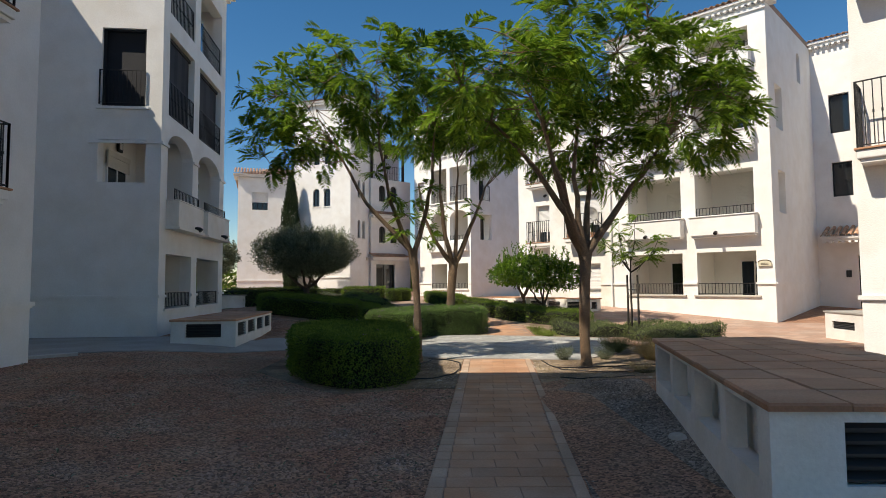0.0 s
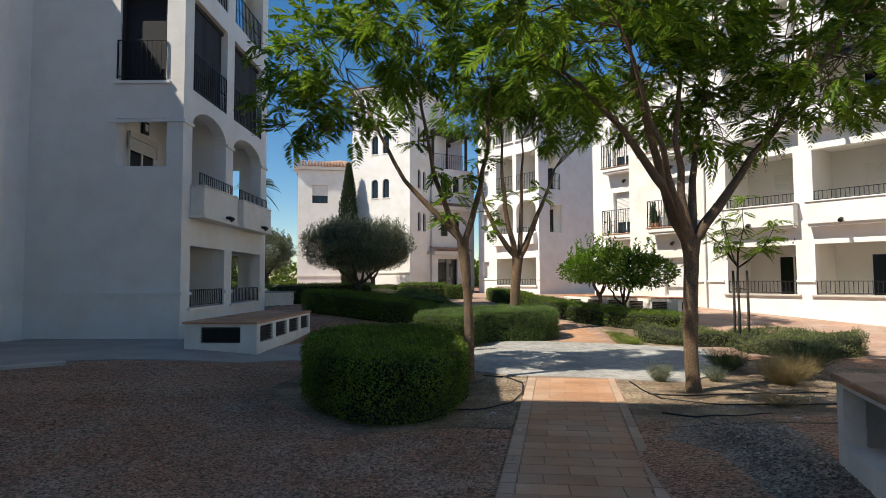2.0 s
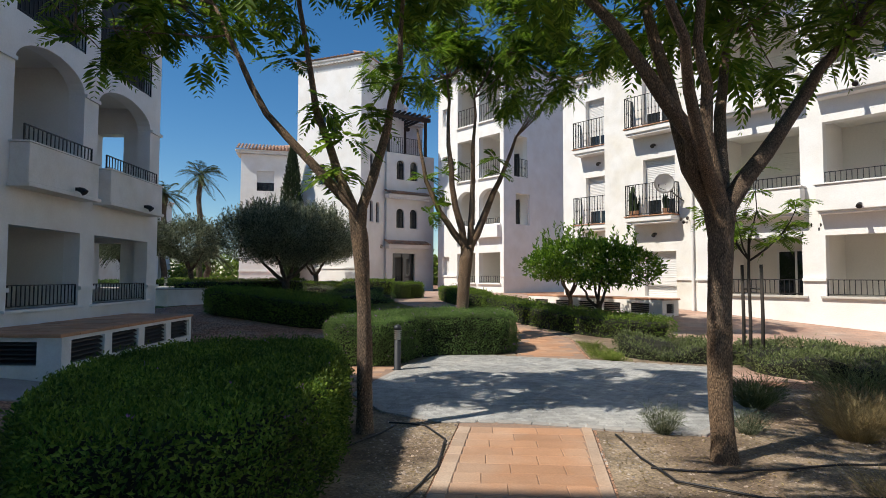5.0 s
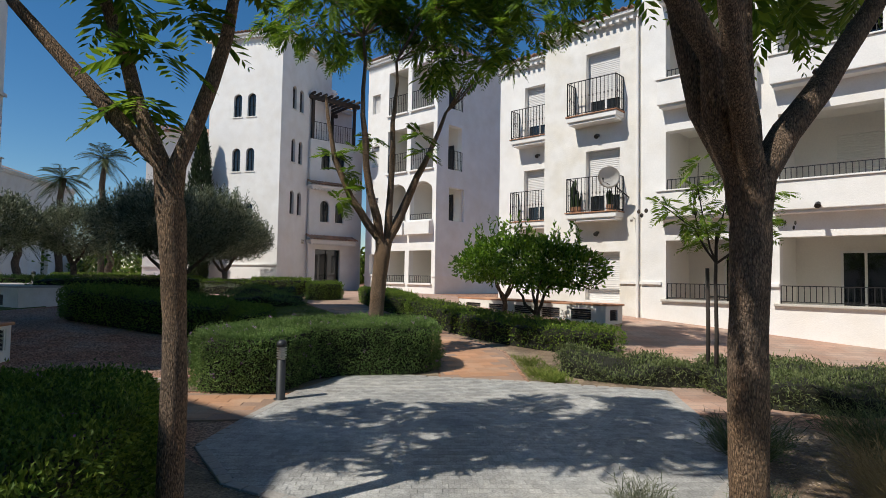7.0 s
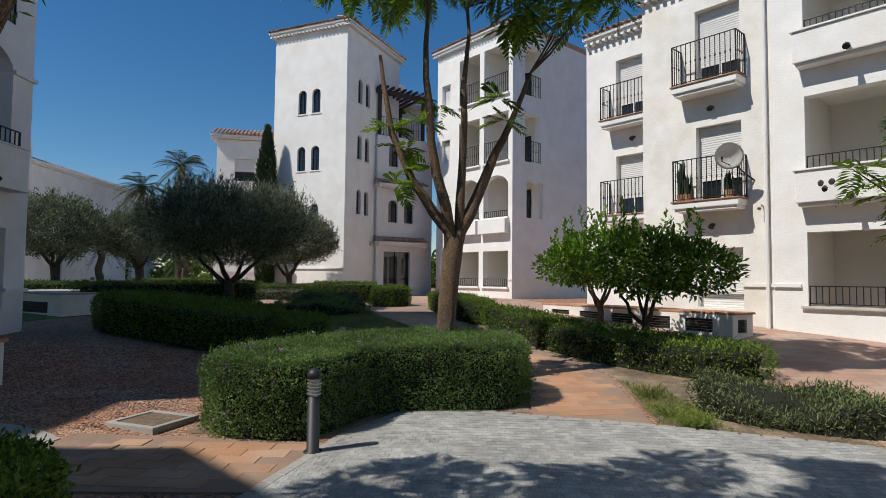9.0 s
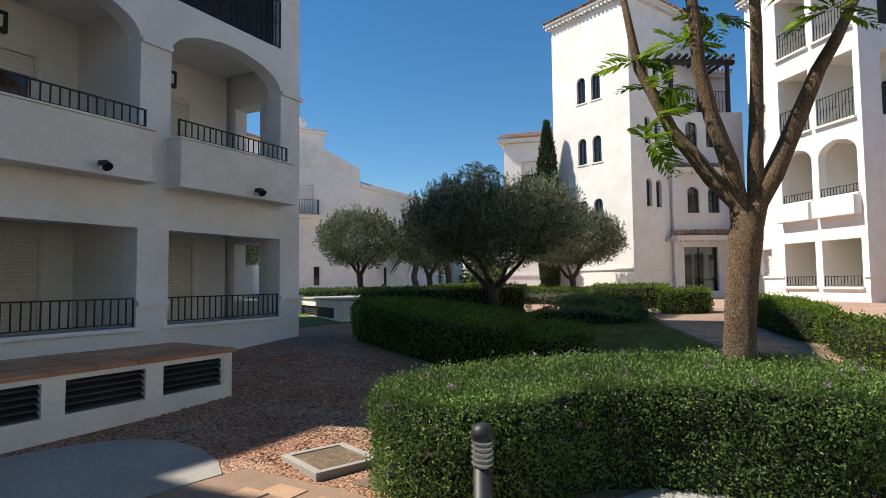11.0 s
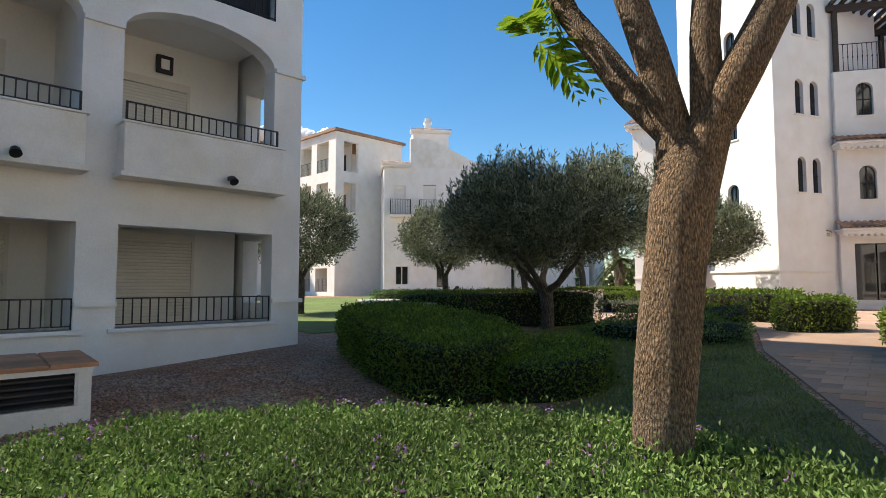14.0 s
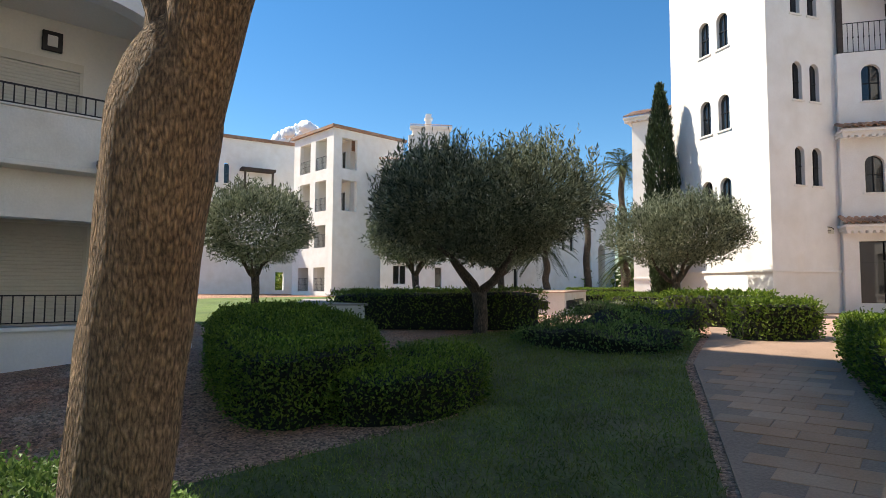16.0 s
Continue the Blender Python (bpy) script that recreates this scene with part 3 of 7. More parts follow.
# ---- houses round the near court, which throw its shade ----
def plain_block(x, y, turn, L, D, top, label, holes=()):
    h = base("apartment_house", x, y, 0, turn, label, "building")
    bm = bmesh.new()
    wall(bm, I4, L, -0.3, top, 0.3, holes)
    part("wall", bm, STUCCO, h, "plain white stucco")
    for x0, x1, y0, y1 in ((0, 0.3, 0.3, D), (L - 0.3, L, 0.3, D), (0.3, L - 0.3, D - 0.3, D)):
        bm = bmesh.new()
        box(bm, x0, x1, y0, y1, -0.3, top)
        part("wall", bm, STUCCO, h)
    bm = bmesh.new()
    band(bm, I4, L, 1.25)
    part("trim", bm, STUCCO, h)
    bm = bmesh.new()
    box(bm, -0.05, 0.3 - 0.297, 0, D, 1.25, 1.32)
    box(bm, L - 0.003, L + 0.05, 0, D, 1.25, 1.32)
    part("trim", bm, STUCCO, h)
    bm = bmesh.new()
    box(bm, -0.25, L + 0.25, -0.25, D + 0.25, top, top + 0.14)
    part("roof", bm, ROOFTILE, h)
    return h


def slab_balcony(h, x, y, z, w, out=0.55, rail=1.0, gap=0.115):
    """A thin balcony slab with a terracotta edge and iron railing on three sides, on a wall facing -y."""
    bm = bmesh.new()
    box(bm, x, x + w, y - out, y + 0.003, z - 0.17, z - 0.02, 0.02)
    box(bm, x + 0.05, x + w - 0.05, y - out + 0.05, y + 0.003, z - 0.24, z - 0.17)
    b = part("balcony", bm, STUCCO, h, "narrow white balcony slab")
    t = bmesh.new()
    box(t, x - 0.03, x + w + 0.03, y - out - 0.03, y + 0.003, z - 0.02, z + 0.012, 0.008)
    part("edge_tiles", t, TERRACOTTA, b)
    railing(h, x + 0.02, y - out + 0.03, z + 0.01, w - 0.04, rail, gap=gap)
    railing(h, x + 0.02, y - out + 0.03, z + 0.01, out - 0.05, rail, turn=90, gap=gap)
    railing(h, x + w - 0.02, y - out + 0.03, z + 0.01, out - 0.05, rail, turn=90, gap=gap)
    return b


near = plain_block(-7.0, 2.0, 90, 7.95, 9.0, 9.6, "white apartment house with slab balconies across the gravel")
for z in (3.05, 5.85):
    slab_balcony(near, 4.9, 0, z, 1.95, 0.4, 1.0)
    shutter(near, 5.2, -0.02, z + 0.02, 1.2, 2.1)
gable = bmesh.new()
prism = [gable.verts.new((x, y, z)) for x in (-0.2, 8.0) for y, z in ((-0.25, 9.74), (8.5, 9.74), (4.1, 13.4))]
for q in ((0, 2, 1), (3, 4, 5), (0, 3, 5, 2), (1, 2, 5, 4), (0, 1, 4, 3)):
    gable.faces.new([prism[k] for k in q])
part("gable_roof", gable, ROOFTILE, near)
plain_block(-3.3, -6.0, 90, 9.8, 10.0, 14.6, "tall white apartment house behind the court")


# ---- long angled house with loggias and slab balconies ----
def angled_house():
    h = base("apartment_house", 4.865, 25.94, 0, -45, "long white apartment house with loggias, balconies and barrel-tile eaves", "building")
    base_z = -0.2
    a1, a2 = (3.8, 5.92), (6.45, 8.45)
    holes = []
    for a, b in (a1, a2):
        holes += [(a, b, 1.12, 2.66), (a, b, 3.97, 5.56), (a, b, 6.92, 8.62), (a, b, 9.75, 10.6)]
    # loggia part
    bm = bmesh.new()
    m = pose(3.15, -0.06, 0)
    wall(bm, m, 9.02 - 3.15, base_z, 11.3, 0.3, [(u0 - 3.15, u1 - 3.15, z0, z1) for u0, u1, z0, z1 in holes])
    part("wall", bm, STUCCO, h, "sunlit white stucco facade")
    bm = bmesh.new()
    mr = Matrix(((0, -1, 0, 9.02), (1, 0, 0, 0.24), (0, 0, 1, 0), (0, 0, 0, 1)))
    wall(bm, mr, 6.4, base_z, 11.3, 0.3, [(0.5, 1.35, 4.0, 5.5), (0.5, 1.35, 7.0, 8.6), (3.6, 4.1, 9.4, 10.6, 0.25)])
    part("wall", bm, STUCCO, h, "white side wall in shade")
    # balcony part
    bm = bmesh.new()
    wall(bm, I4, 3.15, base_z, 8.95, 0.3, [(1.42, 2.48, 3.55, 5.35), (1.42, 2.48, 6.35, 8.25), (1.42, 2.48, 1.0, 2.4)])
    box(bm, 0, 0.3, 0.3, 2.0, base_z, 8.95)
    part("wall", bm, STUCCO_OLD, h, "sunlit white stucco with rusty rain stains")
    # set-back end part
    bm = bmesh.new()
    mb = pose(-2.66, 1.25, 0)
    wall(bm, mb, 2.66, base_z, 8.95, 0.3, [(1.05, 2.0, 3.35, 5.3), (1.05, 2.0, 6.3, 8.2)])
    box(bm, -2.66, -2.36, 1.55, 8, base_z, 8.95)
    part("wall", bm, STUCCO, h)
    bm = bmesh.new()
    for u0, u1 in ((3.12, 3.68), (5.92, 6.45), (8.42, 9.05)):
        box(bm, u0, u1, -0.12, -0.057, 1.5, 1.57)
    box(bm, 0, 3.1, -0.05, 0.003, 1.5, 1.57)
    box(bm, -2.66, 0, 1.2, 1.253, 1.5, 1.57)
    box(bm, 9.017, 9.08, -0.06, 6.5, 1.5, 1.57)
    box(bm, 3.10, 9.06, -0.13, -0.057, 11.05, 11.14)
    part("trim", bm, STUCCO, h, "moulded string course")
    # drain pipe
    bm = bmesh.new()
    tube(bm, [(3.02, -0.07, 0.4), (3.02, -0.07, 8.9)], [0.045, 0.045], 8)
    part("drain_pipe", bm, STUCCO, h, "white painted drain pipe")
    for k, (a, b) in enumerate((a1, a2)):
        for j, (z0, z1) in enumerate(((1.12, 2.66), (3.97, 5.56), (6.92, 8.62), (9.75, 10.6))):
            fl = z0 - 0.75 if j else 0.55
            recess(h, a, b, fl, z1 + 0.15, 1.4, 0.24, open_side="high" if (k == 1 and j in (1, 2)) else None)
            railing(h, a, 0.02, z0, b - a, 0.32 if j else 0.42, gap=0.12)
            bm = bmesh.new()
            box(bm, a - 0.12, b + 0.12, -0.14, 0.1, z0 - 0.06, z0, 0.012)
            part("sill", bm, KERB, h)
            if j in (1, 2, 3):
                bm = bmesh.new()
                box(bm, a - 0.1, b + 0.1, -0.42, -0.057, z0 - 0.72, z0 - 0.06, 0.02)
                part("parapet", bm, STUCCO, h, "projecting white balcony parapet")
                bm = bmesh.new()
                box(bm, a - 0.14, b + 0.14, -0.46, -0.057, z0 - 0.06, z0 - 0.02, 0.01)
                part("coping", bm, STUCCO, h)
                bm = bmesh.new()
                box(bm, a - 0.06, b + 0.06, -0.36, -0.057, z0 - 0.79, z0 - 0.72, 0.01)
                part("ledge", bm, STUCCO, h)
                flood_lamp(h, (a + b) / 2 - 0.15, -0.42, z0 - 0.62)
            if j == 0:
                window(h, a + 0.95, 1.63, fl, 1.0, 1.85, 2)
            elif k == 0 or j == 1:
                shutter(h, a + 0.9, 1.63, fl, 1.0, 2.0, CREAM)
            else:
                window(h, a + 0.95, 1.63, fl, 1.0, 2.0, 2)
    # one loggia has a dark roller blind half rolled up
    bm = bmesh.new()
    tube(bm, [(a2[0], 0.0, 8.5), (a2[1], 0.0, 8.5)], [0.06, 0.06], 8)
    box(bm, a2[0], a2[1], 0.05, 0.06, 8.25, 8.55)
    part("blind", bm, SCREEN, h, "rolled dark sun blind")
    # slab balconies
    for z in (3.5, 6.32):
        slab_balcony(h, 1.05, 0, z, 1.55, 0.5, 1.0)
        slab_balcony(h, -1.85, 1.25, z, 1.5, 0.5, 1.0)
        shutter(h, 1.42, 0.2, z + 0.55, 1.06, 1.4, SHUTTER_W, "white roller shutter half down")
        window(h, 1.42, 0.22, z, 1.06, 0.6, 2)
        shutter(h, -1.6, 1.45, z + 0.55, 0.95, 1.4, SHUTTER_W)
        window(h, -1.6, 1.47, z, 0.95, 0.6, 2)
        flood_lamp(h, 1.83, 0, z - 0.55)
        flood_lamp(h, -1.0, 1.25, z - 0.55)
    shutter(h, 1.42, 0.2, 1.0, 1.06, 1.3, SHUTTER_W)
    # eaves
    tiled_edge(h, -0.1, 3.2, -0.28, 9.15)
    tiled_edge(h, -2.66, 0.1, 0.97, 9.15)
    tiled_edge(h, 3.0, 9.3, -0.34, 11.5)
    bm = bmesh.new()
    box(bm, -2.66, 3.15, 2.0, 8, 8.9, 9.2)
    box(bm, 3.15, 9.0, 0.5, 8, 11.25, 11.55)
    part("roof", bm, ROOFTILE, h)
    # entrance recess
    bm = bmesh.new()
    me = pose(9.02, 6.0, 0)
    wall(bm, me, 7.0, base_z, 11.3, 0.3, [(1.35, 2.5, 0.5, 2.6), (0.6, 1.3, 7.6, 9.2), (0.6, 1.3, 5.0, 6.4)])
    part("wall", bm, STUCCO, h, "white entrance wall in shade")
    d = bmesh.new()
    box(d, 10.37, 11.52, 6.15, 6.2, 0.5, 2.6)
    for u in (10.37, 10.92, 11.46):
        box(d, u, u + 0.06, 6.1, 6.15, 0.5, 2.6)
    part("door", d, GLASS, h, "dark glazed entrance door")
    window(h, 9.62, 6.2, 7.6, 0.7, 1.6, 1, IRON)
    window(h, 9.62, 6.2, 5.0, 0.7, 1.4, 1, IRON)
    tiled_edge(h, 9.3, 12.5, 5.0, 3.35, rows=3, slope=22, name="porch_roof")
    tiled_edge(h, 9.0, 15.8, 5.7, 11.5)
    return h


angled_house()


# ---- house with a balcony beside the tiled bench ----
def side_house():
    h = plain_block(7.25, 10.15, -45, 8.0, 8.0, 11.0, "white apartment house with a tile-edged balcony")
    slab_balcony(h, 0.1, 0, 3.8, 3.2, 0.5, 1.15, 0.12)
    slab_balcony(h, 0.1, 0, 6.9, 3.2, 0.5, 1.15, 0.12)
    shutter(h, 0.7, -0.02, 3.82, 1.2, 2.1)
    shutter(h, 0.7, -0.02, 6.92, 1.2, 2.1)
    return h


side_house()


# ---- stair tower and the house behind it ----
def tower_house():
    h = base("stair_tower", -5.54, 35.62, 0.25, -18.8, "tall white stair tower with paired arched windows", "building")
    # local x runs to the left end at -4.0, the front corner is at 0
    top = 12.75
    W, D = 4.0, 3.5
    hol = []
    for z in (3.6, 6.25, 8.9):
        hol += [(W - 2.62, W - 2.17, z, z + 1.12, 0.22), (W - 1.85, W - 1.4, z, z + 1.12, 0.22)]
    bm = bmesh.new()
    wall(bm, pose(-W, 0, 0), W, 0.2, top, 0.3, hol)
    part("wall", bm, STUCCO, h, "sunlit white tower wall")
    hol2 = []
    for z in (4.3, 6.85, 9.47):
        hol2 += [(0.98, 1.35, z, z + 1.15, 0.185), (1.66, 2.03, z, z + 1.15, 0.185)]
    bm = bmesh.new()
    mr = Matrix(((0, -1, 0, 0), (1, 0, 0, 0.3), (0, 0, 1, 0), (0, 0, 0, 1)))
    wall(bm, mr, D, 0.2, top, 0.3, [(a - 0.3, b - 0.3, c, d, e) for a, b, c, d, e in hol2])
    part("wall", bm, STUCCO, h, "shaded white tower wall")
    bm = bmesh.new()
    box(bm, -W, -W + 0.3, 0.3, 5, 0.2, top)
    box(bm, -W + 0.3, -0.3, 4.7, 5, 0.2, top)
    box(bm, -0.3, 0, D + 0.3, 5, 8.3, top)
    part("wall", bm, STUCCO, h)
    for a, b, c, d, e in hol:
        slit_window(h, -W + a, 0.02, c, b - a, d - c)
    for a, b, c, d, e in hol2:
        slit_window(h, -0.02, a, c, b - a, d - c, 90)
    bm = bmesh.new()
    box(bm, -W - 0.04, 0.05, -0.05, 0.003, 1.75, 1.82)
    box(bm, -0.003, 0.05, 0.003, D, 1.75, 1.82)
    part("trim", bm, STUCCO, h)
    tiled_edge(h, -W - 0.25, 0.25, -0.3, top + 0.2, rows=2, slope=15)
    tiled_edge(h, -0.25, 5.2, -0.3, top + 0.2, rows=2, slope=15, turn=Matrix(((0, -1, 0, 0), (1, 0, 0, 0), (0, 0, 1, 0), (0, 0, 0, 1))))
    bm = bmesh.new()
    box(bm, -W, 0, 0, 5, top - 0.05, top + 0.1)
    part("roof", bm, ROOFTILE, h)
    return h


tower_house()


def entrance_house():
    """The lower entrance link beside the tower, with door, tiled awnings and roof terrace under a timber pergola."""
    h = base("entrance_wing", -4.55, 38.0, 0.2, 37, "white entrance wing with dark door, tiled awnings and roof terrace", "building")
    L, top = 3.1, 8.4
    hol = [(0.4, 1.85, 0.9, 2.72)]
    for z in (4.15, 6.9):
        hol += [(0.62, 1.12, z, z + 1.1, 0.25), (1.5, 2.0, z, z + 1.1, 0.25)]
    bm = bmesh.new()
    wall(bm, I4, L, 0.2, top, 0.3, hol)
    box(bm, 0, L, 0.3, 4, top - 0.3, top - 0.05)
    part("wall", bm, STUCCO, h, "white wall in open shade")
    d = bmesh.new()
    box(d, 0.4, 1.85, 0.2, 0.25, 0.9, 2.72)
    for u in (0.4, 1.09, 1.79):
        box(d, u, u + 0.06, 0.14, 0.2, 0.9, 2.72)
    box(d, 0.46, 1.79, 0.15, 0.2, 2.1, 2.16)
    part("door", d, GLASS, h, "dark glazed double door")
    for a, b, c, e, r in hol[1:]:
        slit_window(h, a, 0.02, c, b - a, e - c)
    tiled_edge(h, -0.1, 2.6, -0.55, 3.2, rows=2, slope=20, name="awning_roof", gap=0.18)
    tiled_edge(h, -0.1, 2.6, -0.55, 6.0, rows=2, slope=20, name="awning_roof", gap=0.18)
    railing(h, 0.2, 0.1, top, 2.4, 0.95, gap=0.14)
    pieces = [("pergola_post", (u - 0.07, u + 0.07, y - 0.07, y + 0.07, top, top + 2.1, 0.01)) for u in (0.15, 2.6) for y in (0.15, 2.6)]
    pieces += [("pergola_beam", (-0.1, 2.9, y, y + 0.2, top + 2.1, top + 2.3, 0.01)) for y in (0.05, 2.5)]
    pieces += [("pergola_rafter", (i * 0.33, i * 0.33 + 0.09, -0.25, 3.0, top + 2.3, top + 2.42)) for i in range(9)]
    for name, size in pieces:
        bm = bmesh.new()
        box(bm, *size)
        part(name, bm, DARKWOOD, h, "dark timber")
    bm = bmesh.new()
    box(bm, -2, 4.5, 3.6, 3.9, 0.2, 11.2)
    part("wall", bm, STUCCO, h)
    tiled_edge(h, -2, 4.6, 3.2, 11.4, rows=3, slope=20)
    # chimneys
    for u in (1.5, 3.2):
        bm = bmesh.new()
        box(bm, u, u + 0.5, 4.2, 4.7, 11.2, 12.7, 0.02)
        box(bm, u - 0.06, u + 0.56, 4.14, 4.76, 12.45, 12.55, 0.01)
        part("chimney", bm, STUCCO, h, "white chimney with tiled cap")
    return h


entrance_house()


def corner_house():
    """Four storeys of corner loggias, at the end of the long house."""
    h = base("apartment_house", 1.82, 35.06, 0, -45, "white corner house with stacked loggias and arches", "building")
    W, top = 5.0, 12.6
    A, B = (-3.4, -2.02), (-1.74, -0.24)
    holes = []
    for a, b in (A, B):
        holes += [(a + W, b + W, 1.3, 2.85), (a + W, b + W, 4.3, 6.15, 0.5), (a + W, b + W, 6.75, 8.9), (a + W, b + W, 9.7, 11.9)]
    holes += [(0.35, 0.95, 1.7, 2.7), (0.35, 0.95, 4.5, 5.6), (0.35, 0.95, 7.2, 8.3), (0.35, 0.95, 10.0, 11.0)]
    bm = bmesh.new()
    wall(bm, pose(-W, 0, 0), W, 0.2, top, 0.3, holes)
    part("wall", bm, STUCCO, h, "sunlit white stucco facade")
    bm = bmesh.new()
    mr = Matrix(((0, -1, 0, 0), (1, 0, 0, 0.3), (0, 0, 1, 0), (0, 0, 0, 1)))
    wall(bm, mr, 9.0, 0.2, top, 0.3, [(0.5, 1.5, 6.75, 8.9), (0.5, 1.5, 9.7, 11.9), (0.6, 1.7, 4.3, 5.9)])
    part("wall", bm, STUCCO, h, "shaded white side wall")
    for a, b in (A, B):
        for z0, z1, rail in ((1.3, 2.85, 0.35), (4.3, 6.15, 0.3), (6.75, 8.9, 0.95), (9.7, 11.9, 0.95)):
            last = (a, b) == B and z0 > 3
            recess(h, a, b, z0 - 0.4, z1 + 0.1, 1.6, 0.3, open_side="high" if last else None)
            railing(h, a, 0.06, z0, b - a, rail, gap=0.13)
            bm = bmesh.new()
            box(bm, a - 0.06, b + 0.06, -0.1, 0.1, z0 - 0.08, z0, 0.01)
            part("sill", bm, STUCCO, h)
            window(h, a + 0.25, 1.85, z0 - 0.3, 0.9, 1.7, 2, IRON)
        bm = bmesh.new()
        box(bm, a - 0.06, b + 0.08, -0.3, 0.003, 3.6, 4.22, 0.02)
        part("parapet", bm, STUCCO, h)
    railing(h, 0.0, 0.8, 6.75, 1.0, 0.95, turn=90)
    railing(h, 0.0, 0.8, 9.7, 1.0, 0.95, turn=90)
    for z in (1.7, 4.5, 7.2, 10.0):
        shutter(h, -W + 0.35, 0.2, z, 0.6, 0.9, SHUTTER_W)
    bm = bmesh.new()
    box(bm, -W - 0.05, -3.45, -0.05, 0.003, 1.6, 1.67)
    box(bm, -0.2, 0.05, -0.05, 0.003, 1.6, 1.67)
    box(bm, -0.003, 0.05, 0.003, 9, 1.6, 1.67)
    part("trim", bm, STUCCO, h)
    tiled_edge(h, -W - 0.2, 0.2, -0.3, top + 0.15, rows=2)
    bm = bmesh.new()
    box(bm, -W, 0, 0.3, 9, top, top + 0.25)
    box(bm, -W, -W + 0.3, 0.3, 9, 0.2, top)
    part("roof", bm, ROOFTILE, h)
    return h


corner_house()


# ---- hipped house beyond the tower ----
def far_house():
    h = base("far_house", -14.9, 42.65, 0, 17, "white two-storey house with hipped clay-tile roof", "building")
    bm = bmesh.new()
    wall(bm, I4, 6.0, 0.3, 9.6, 0.3, [(1.0, 2.1, 7.2, 8.5)])
    box(bm, 0, 0.3, 0.3, 12, 0.3, 9.6)
    box(bm, -0.05, 6.0, -0.05, 0.003, 1.9, 1.98)
    part("wall", bm, STUCCO, h)
    shutter(h, 1.0, 0.15, 7.75, 1.1, 0.75, SHUTTER_W)
    window(h, 1.0, 0.17, 7.2, 1.1, 0.6, 3, IRON)
    tiled_edge(h, -0.35, 6.3, -0.35, 9.85, rows=5, slope=22, gap=0.22)
    bm = bmesh.new()
    vs = [bm.verts.new(p) for p in ((-0.3, -0.3, 9.8), (6.3, -0.3, 9.8), (6.3, 12, 9.8), (-0.3, 12, 9.8), (3, 3, 11.0), (3, 9, 11.0))]
    for q in ((0, 1, 4), (1, 2, 5, 4), (2, 3, 5), (3, 0, 4, 5), (3, 2, 1, 0)):
        bm.faces.new([vs[k] for k in q])
    part("roof", bm, ROOFTILE, h, "clay-tile hipped roof")
    return h


far_house()

# blocks that close the court behind the arcade house and the camera
plain_block(-10.7, 9.95, 90, 4.9, 6.0, 10.2, "white linking house between two apartment houses")

MORTAR = material("sandy_mortar", (0.30, 0.20, 0.145), 0.95, scales=((2, 0.12), (50, 0.15)), bump=0.3)

# ---- ground covers ----
def path_x(y, side):
    """Edge of the paved path at y; side 0 left, 1 right."""
    a = -0.21 + 0.080 * (y - 4.4)
    b = 1.0 + 0.099 * (y - 4.4)
    return a + (b - a) * side


sheet("path_bed", [(path_x(-12, 0), -12), (path_x(-12, 1), -12), (path_x(12.25, 1), 12.25), (path_x(12.5, 0), 12.5)], MORTAR, 0.012, "mortar bed of the terracotta paver path", "path")
PLAZA = [(0.2, 12.35), (1.0, 12.35), (2.8, 12.0), (3.9, 13.3), (4.55, 16.4), (2.65, 16.95), (1.33, 17.2), (0.0, 17.55), (-0.62, 16.2), (-0.85, 14.9), (-1.0, 13.7), (-0.45, 12.75)]
sheet("plaza", PLAZA, SETT, 0.016, "grey sett paving where the paths cross", "pavement")
sheet("path", [(-0.8, 14.7), (-0.7, 16.0), (-2.2, 16.05), (-3.1, 15.9), (-3.13, 15.6), (-3.18, 14.6), (-2.4, 14.55)], MORTAR, 0.02, "terracotta paver path towards the arcade house", "path")
sheet("pavement", [(-8.6, 9.9), (-7.0, 11.3), (-4.5, 12.2), (-3.6, 13.4), (-3.2, 14.6), (-3.15, 15.7), (-3.4, 15.84), (-3.75, 15.92), (-4.1, 15.86), (-4.35, 15.68), (-4.52, 15.4), (-4.6, 15.0), (-4.66, 14.6), (-7.0, 14.7), (-10.6, 14.75), (-10.6, 9.9)], CONCRETE, 0.018, "grey concrete walk along the arcade house", "pavement")
sheet("kerb", [(-8.0, 9.75), (-6.75, 10.9), (-6.85, 11.05), (-8.1, 9.9)], KERB, 0.05, "pale concrete kerb edge", "kerb")
sheet("path", [(1.36, 17.2), (2.62, 16.95), (2.62, 19.3), (2.0, 20.6), (0.6, 23.0), (-0.5, 25.4), (-0.9, 27.2), (-0.6, 29.5), (-4.2, 29.5), (-2.9, 27.2), (-1.74, 24.6), (0.34, 21.4), (1.3, 19.9)], MORTAR, 0.02, "terracotta path winding to the tower entrance", "path")
sheet("pavement", [(4.7, 16.6), (4.1, 15.2), (7.5, 14.9), (16, 11), (18, 19), (11.6, 19.4), (5.5, 25.2), (3.4, 28.5), (2.0, 35), (-1, 38), (-5.4, 36), (-11, 37), (-16, 34), (-16, 30), (-10, 27.5), (-5.8, 27.4), (-3, 29.4), (-0.7, 29.4), (-0.8, 27), (1.2, 24.0), (3.0, 21.3), (5.2, 18.6)], PINKPAVE, 0.014, "pink paving in front of the houses", "pavement", step=1.0)
sheet("soil", [(-0.5, 8.9), (path_x(8.9, 0) - 0.02, 8.9), (path_x(12.3, 0) - 0.02, 12.3), (-0.4, 12.7), (-1.1, 13.5), (-3.3, 13.4), (-3.3, 10.4), (-1.6, 8.5)], SOIL, 0.008, "dry stony soil of a planting bed", "soil")
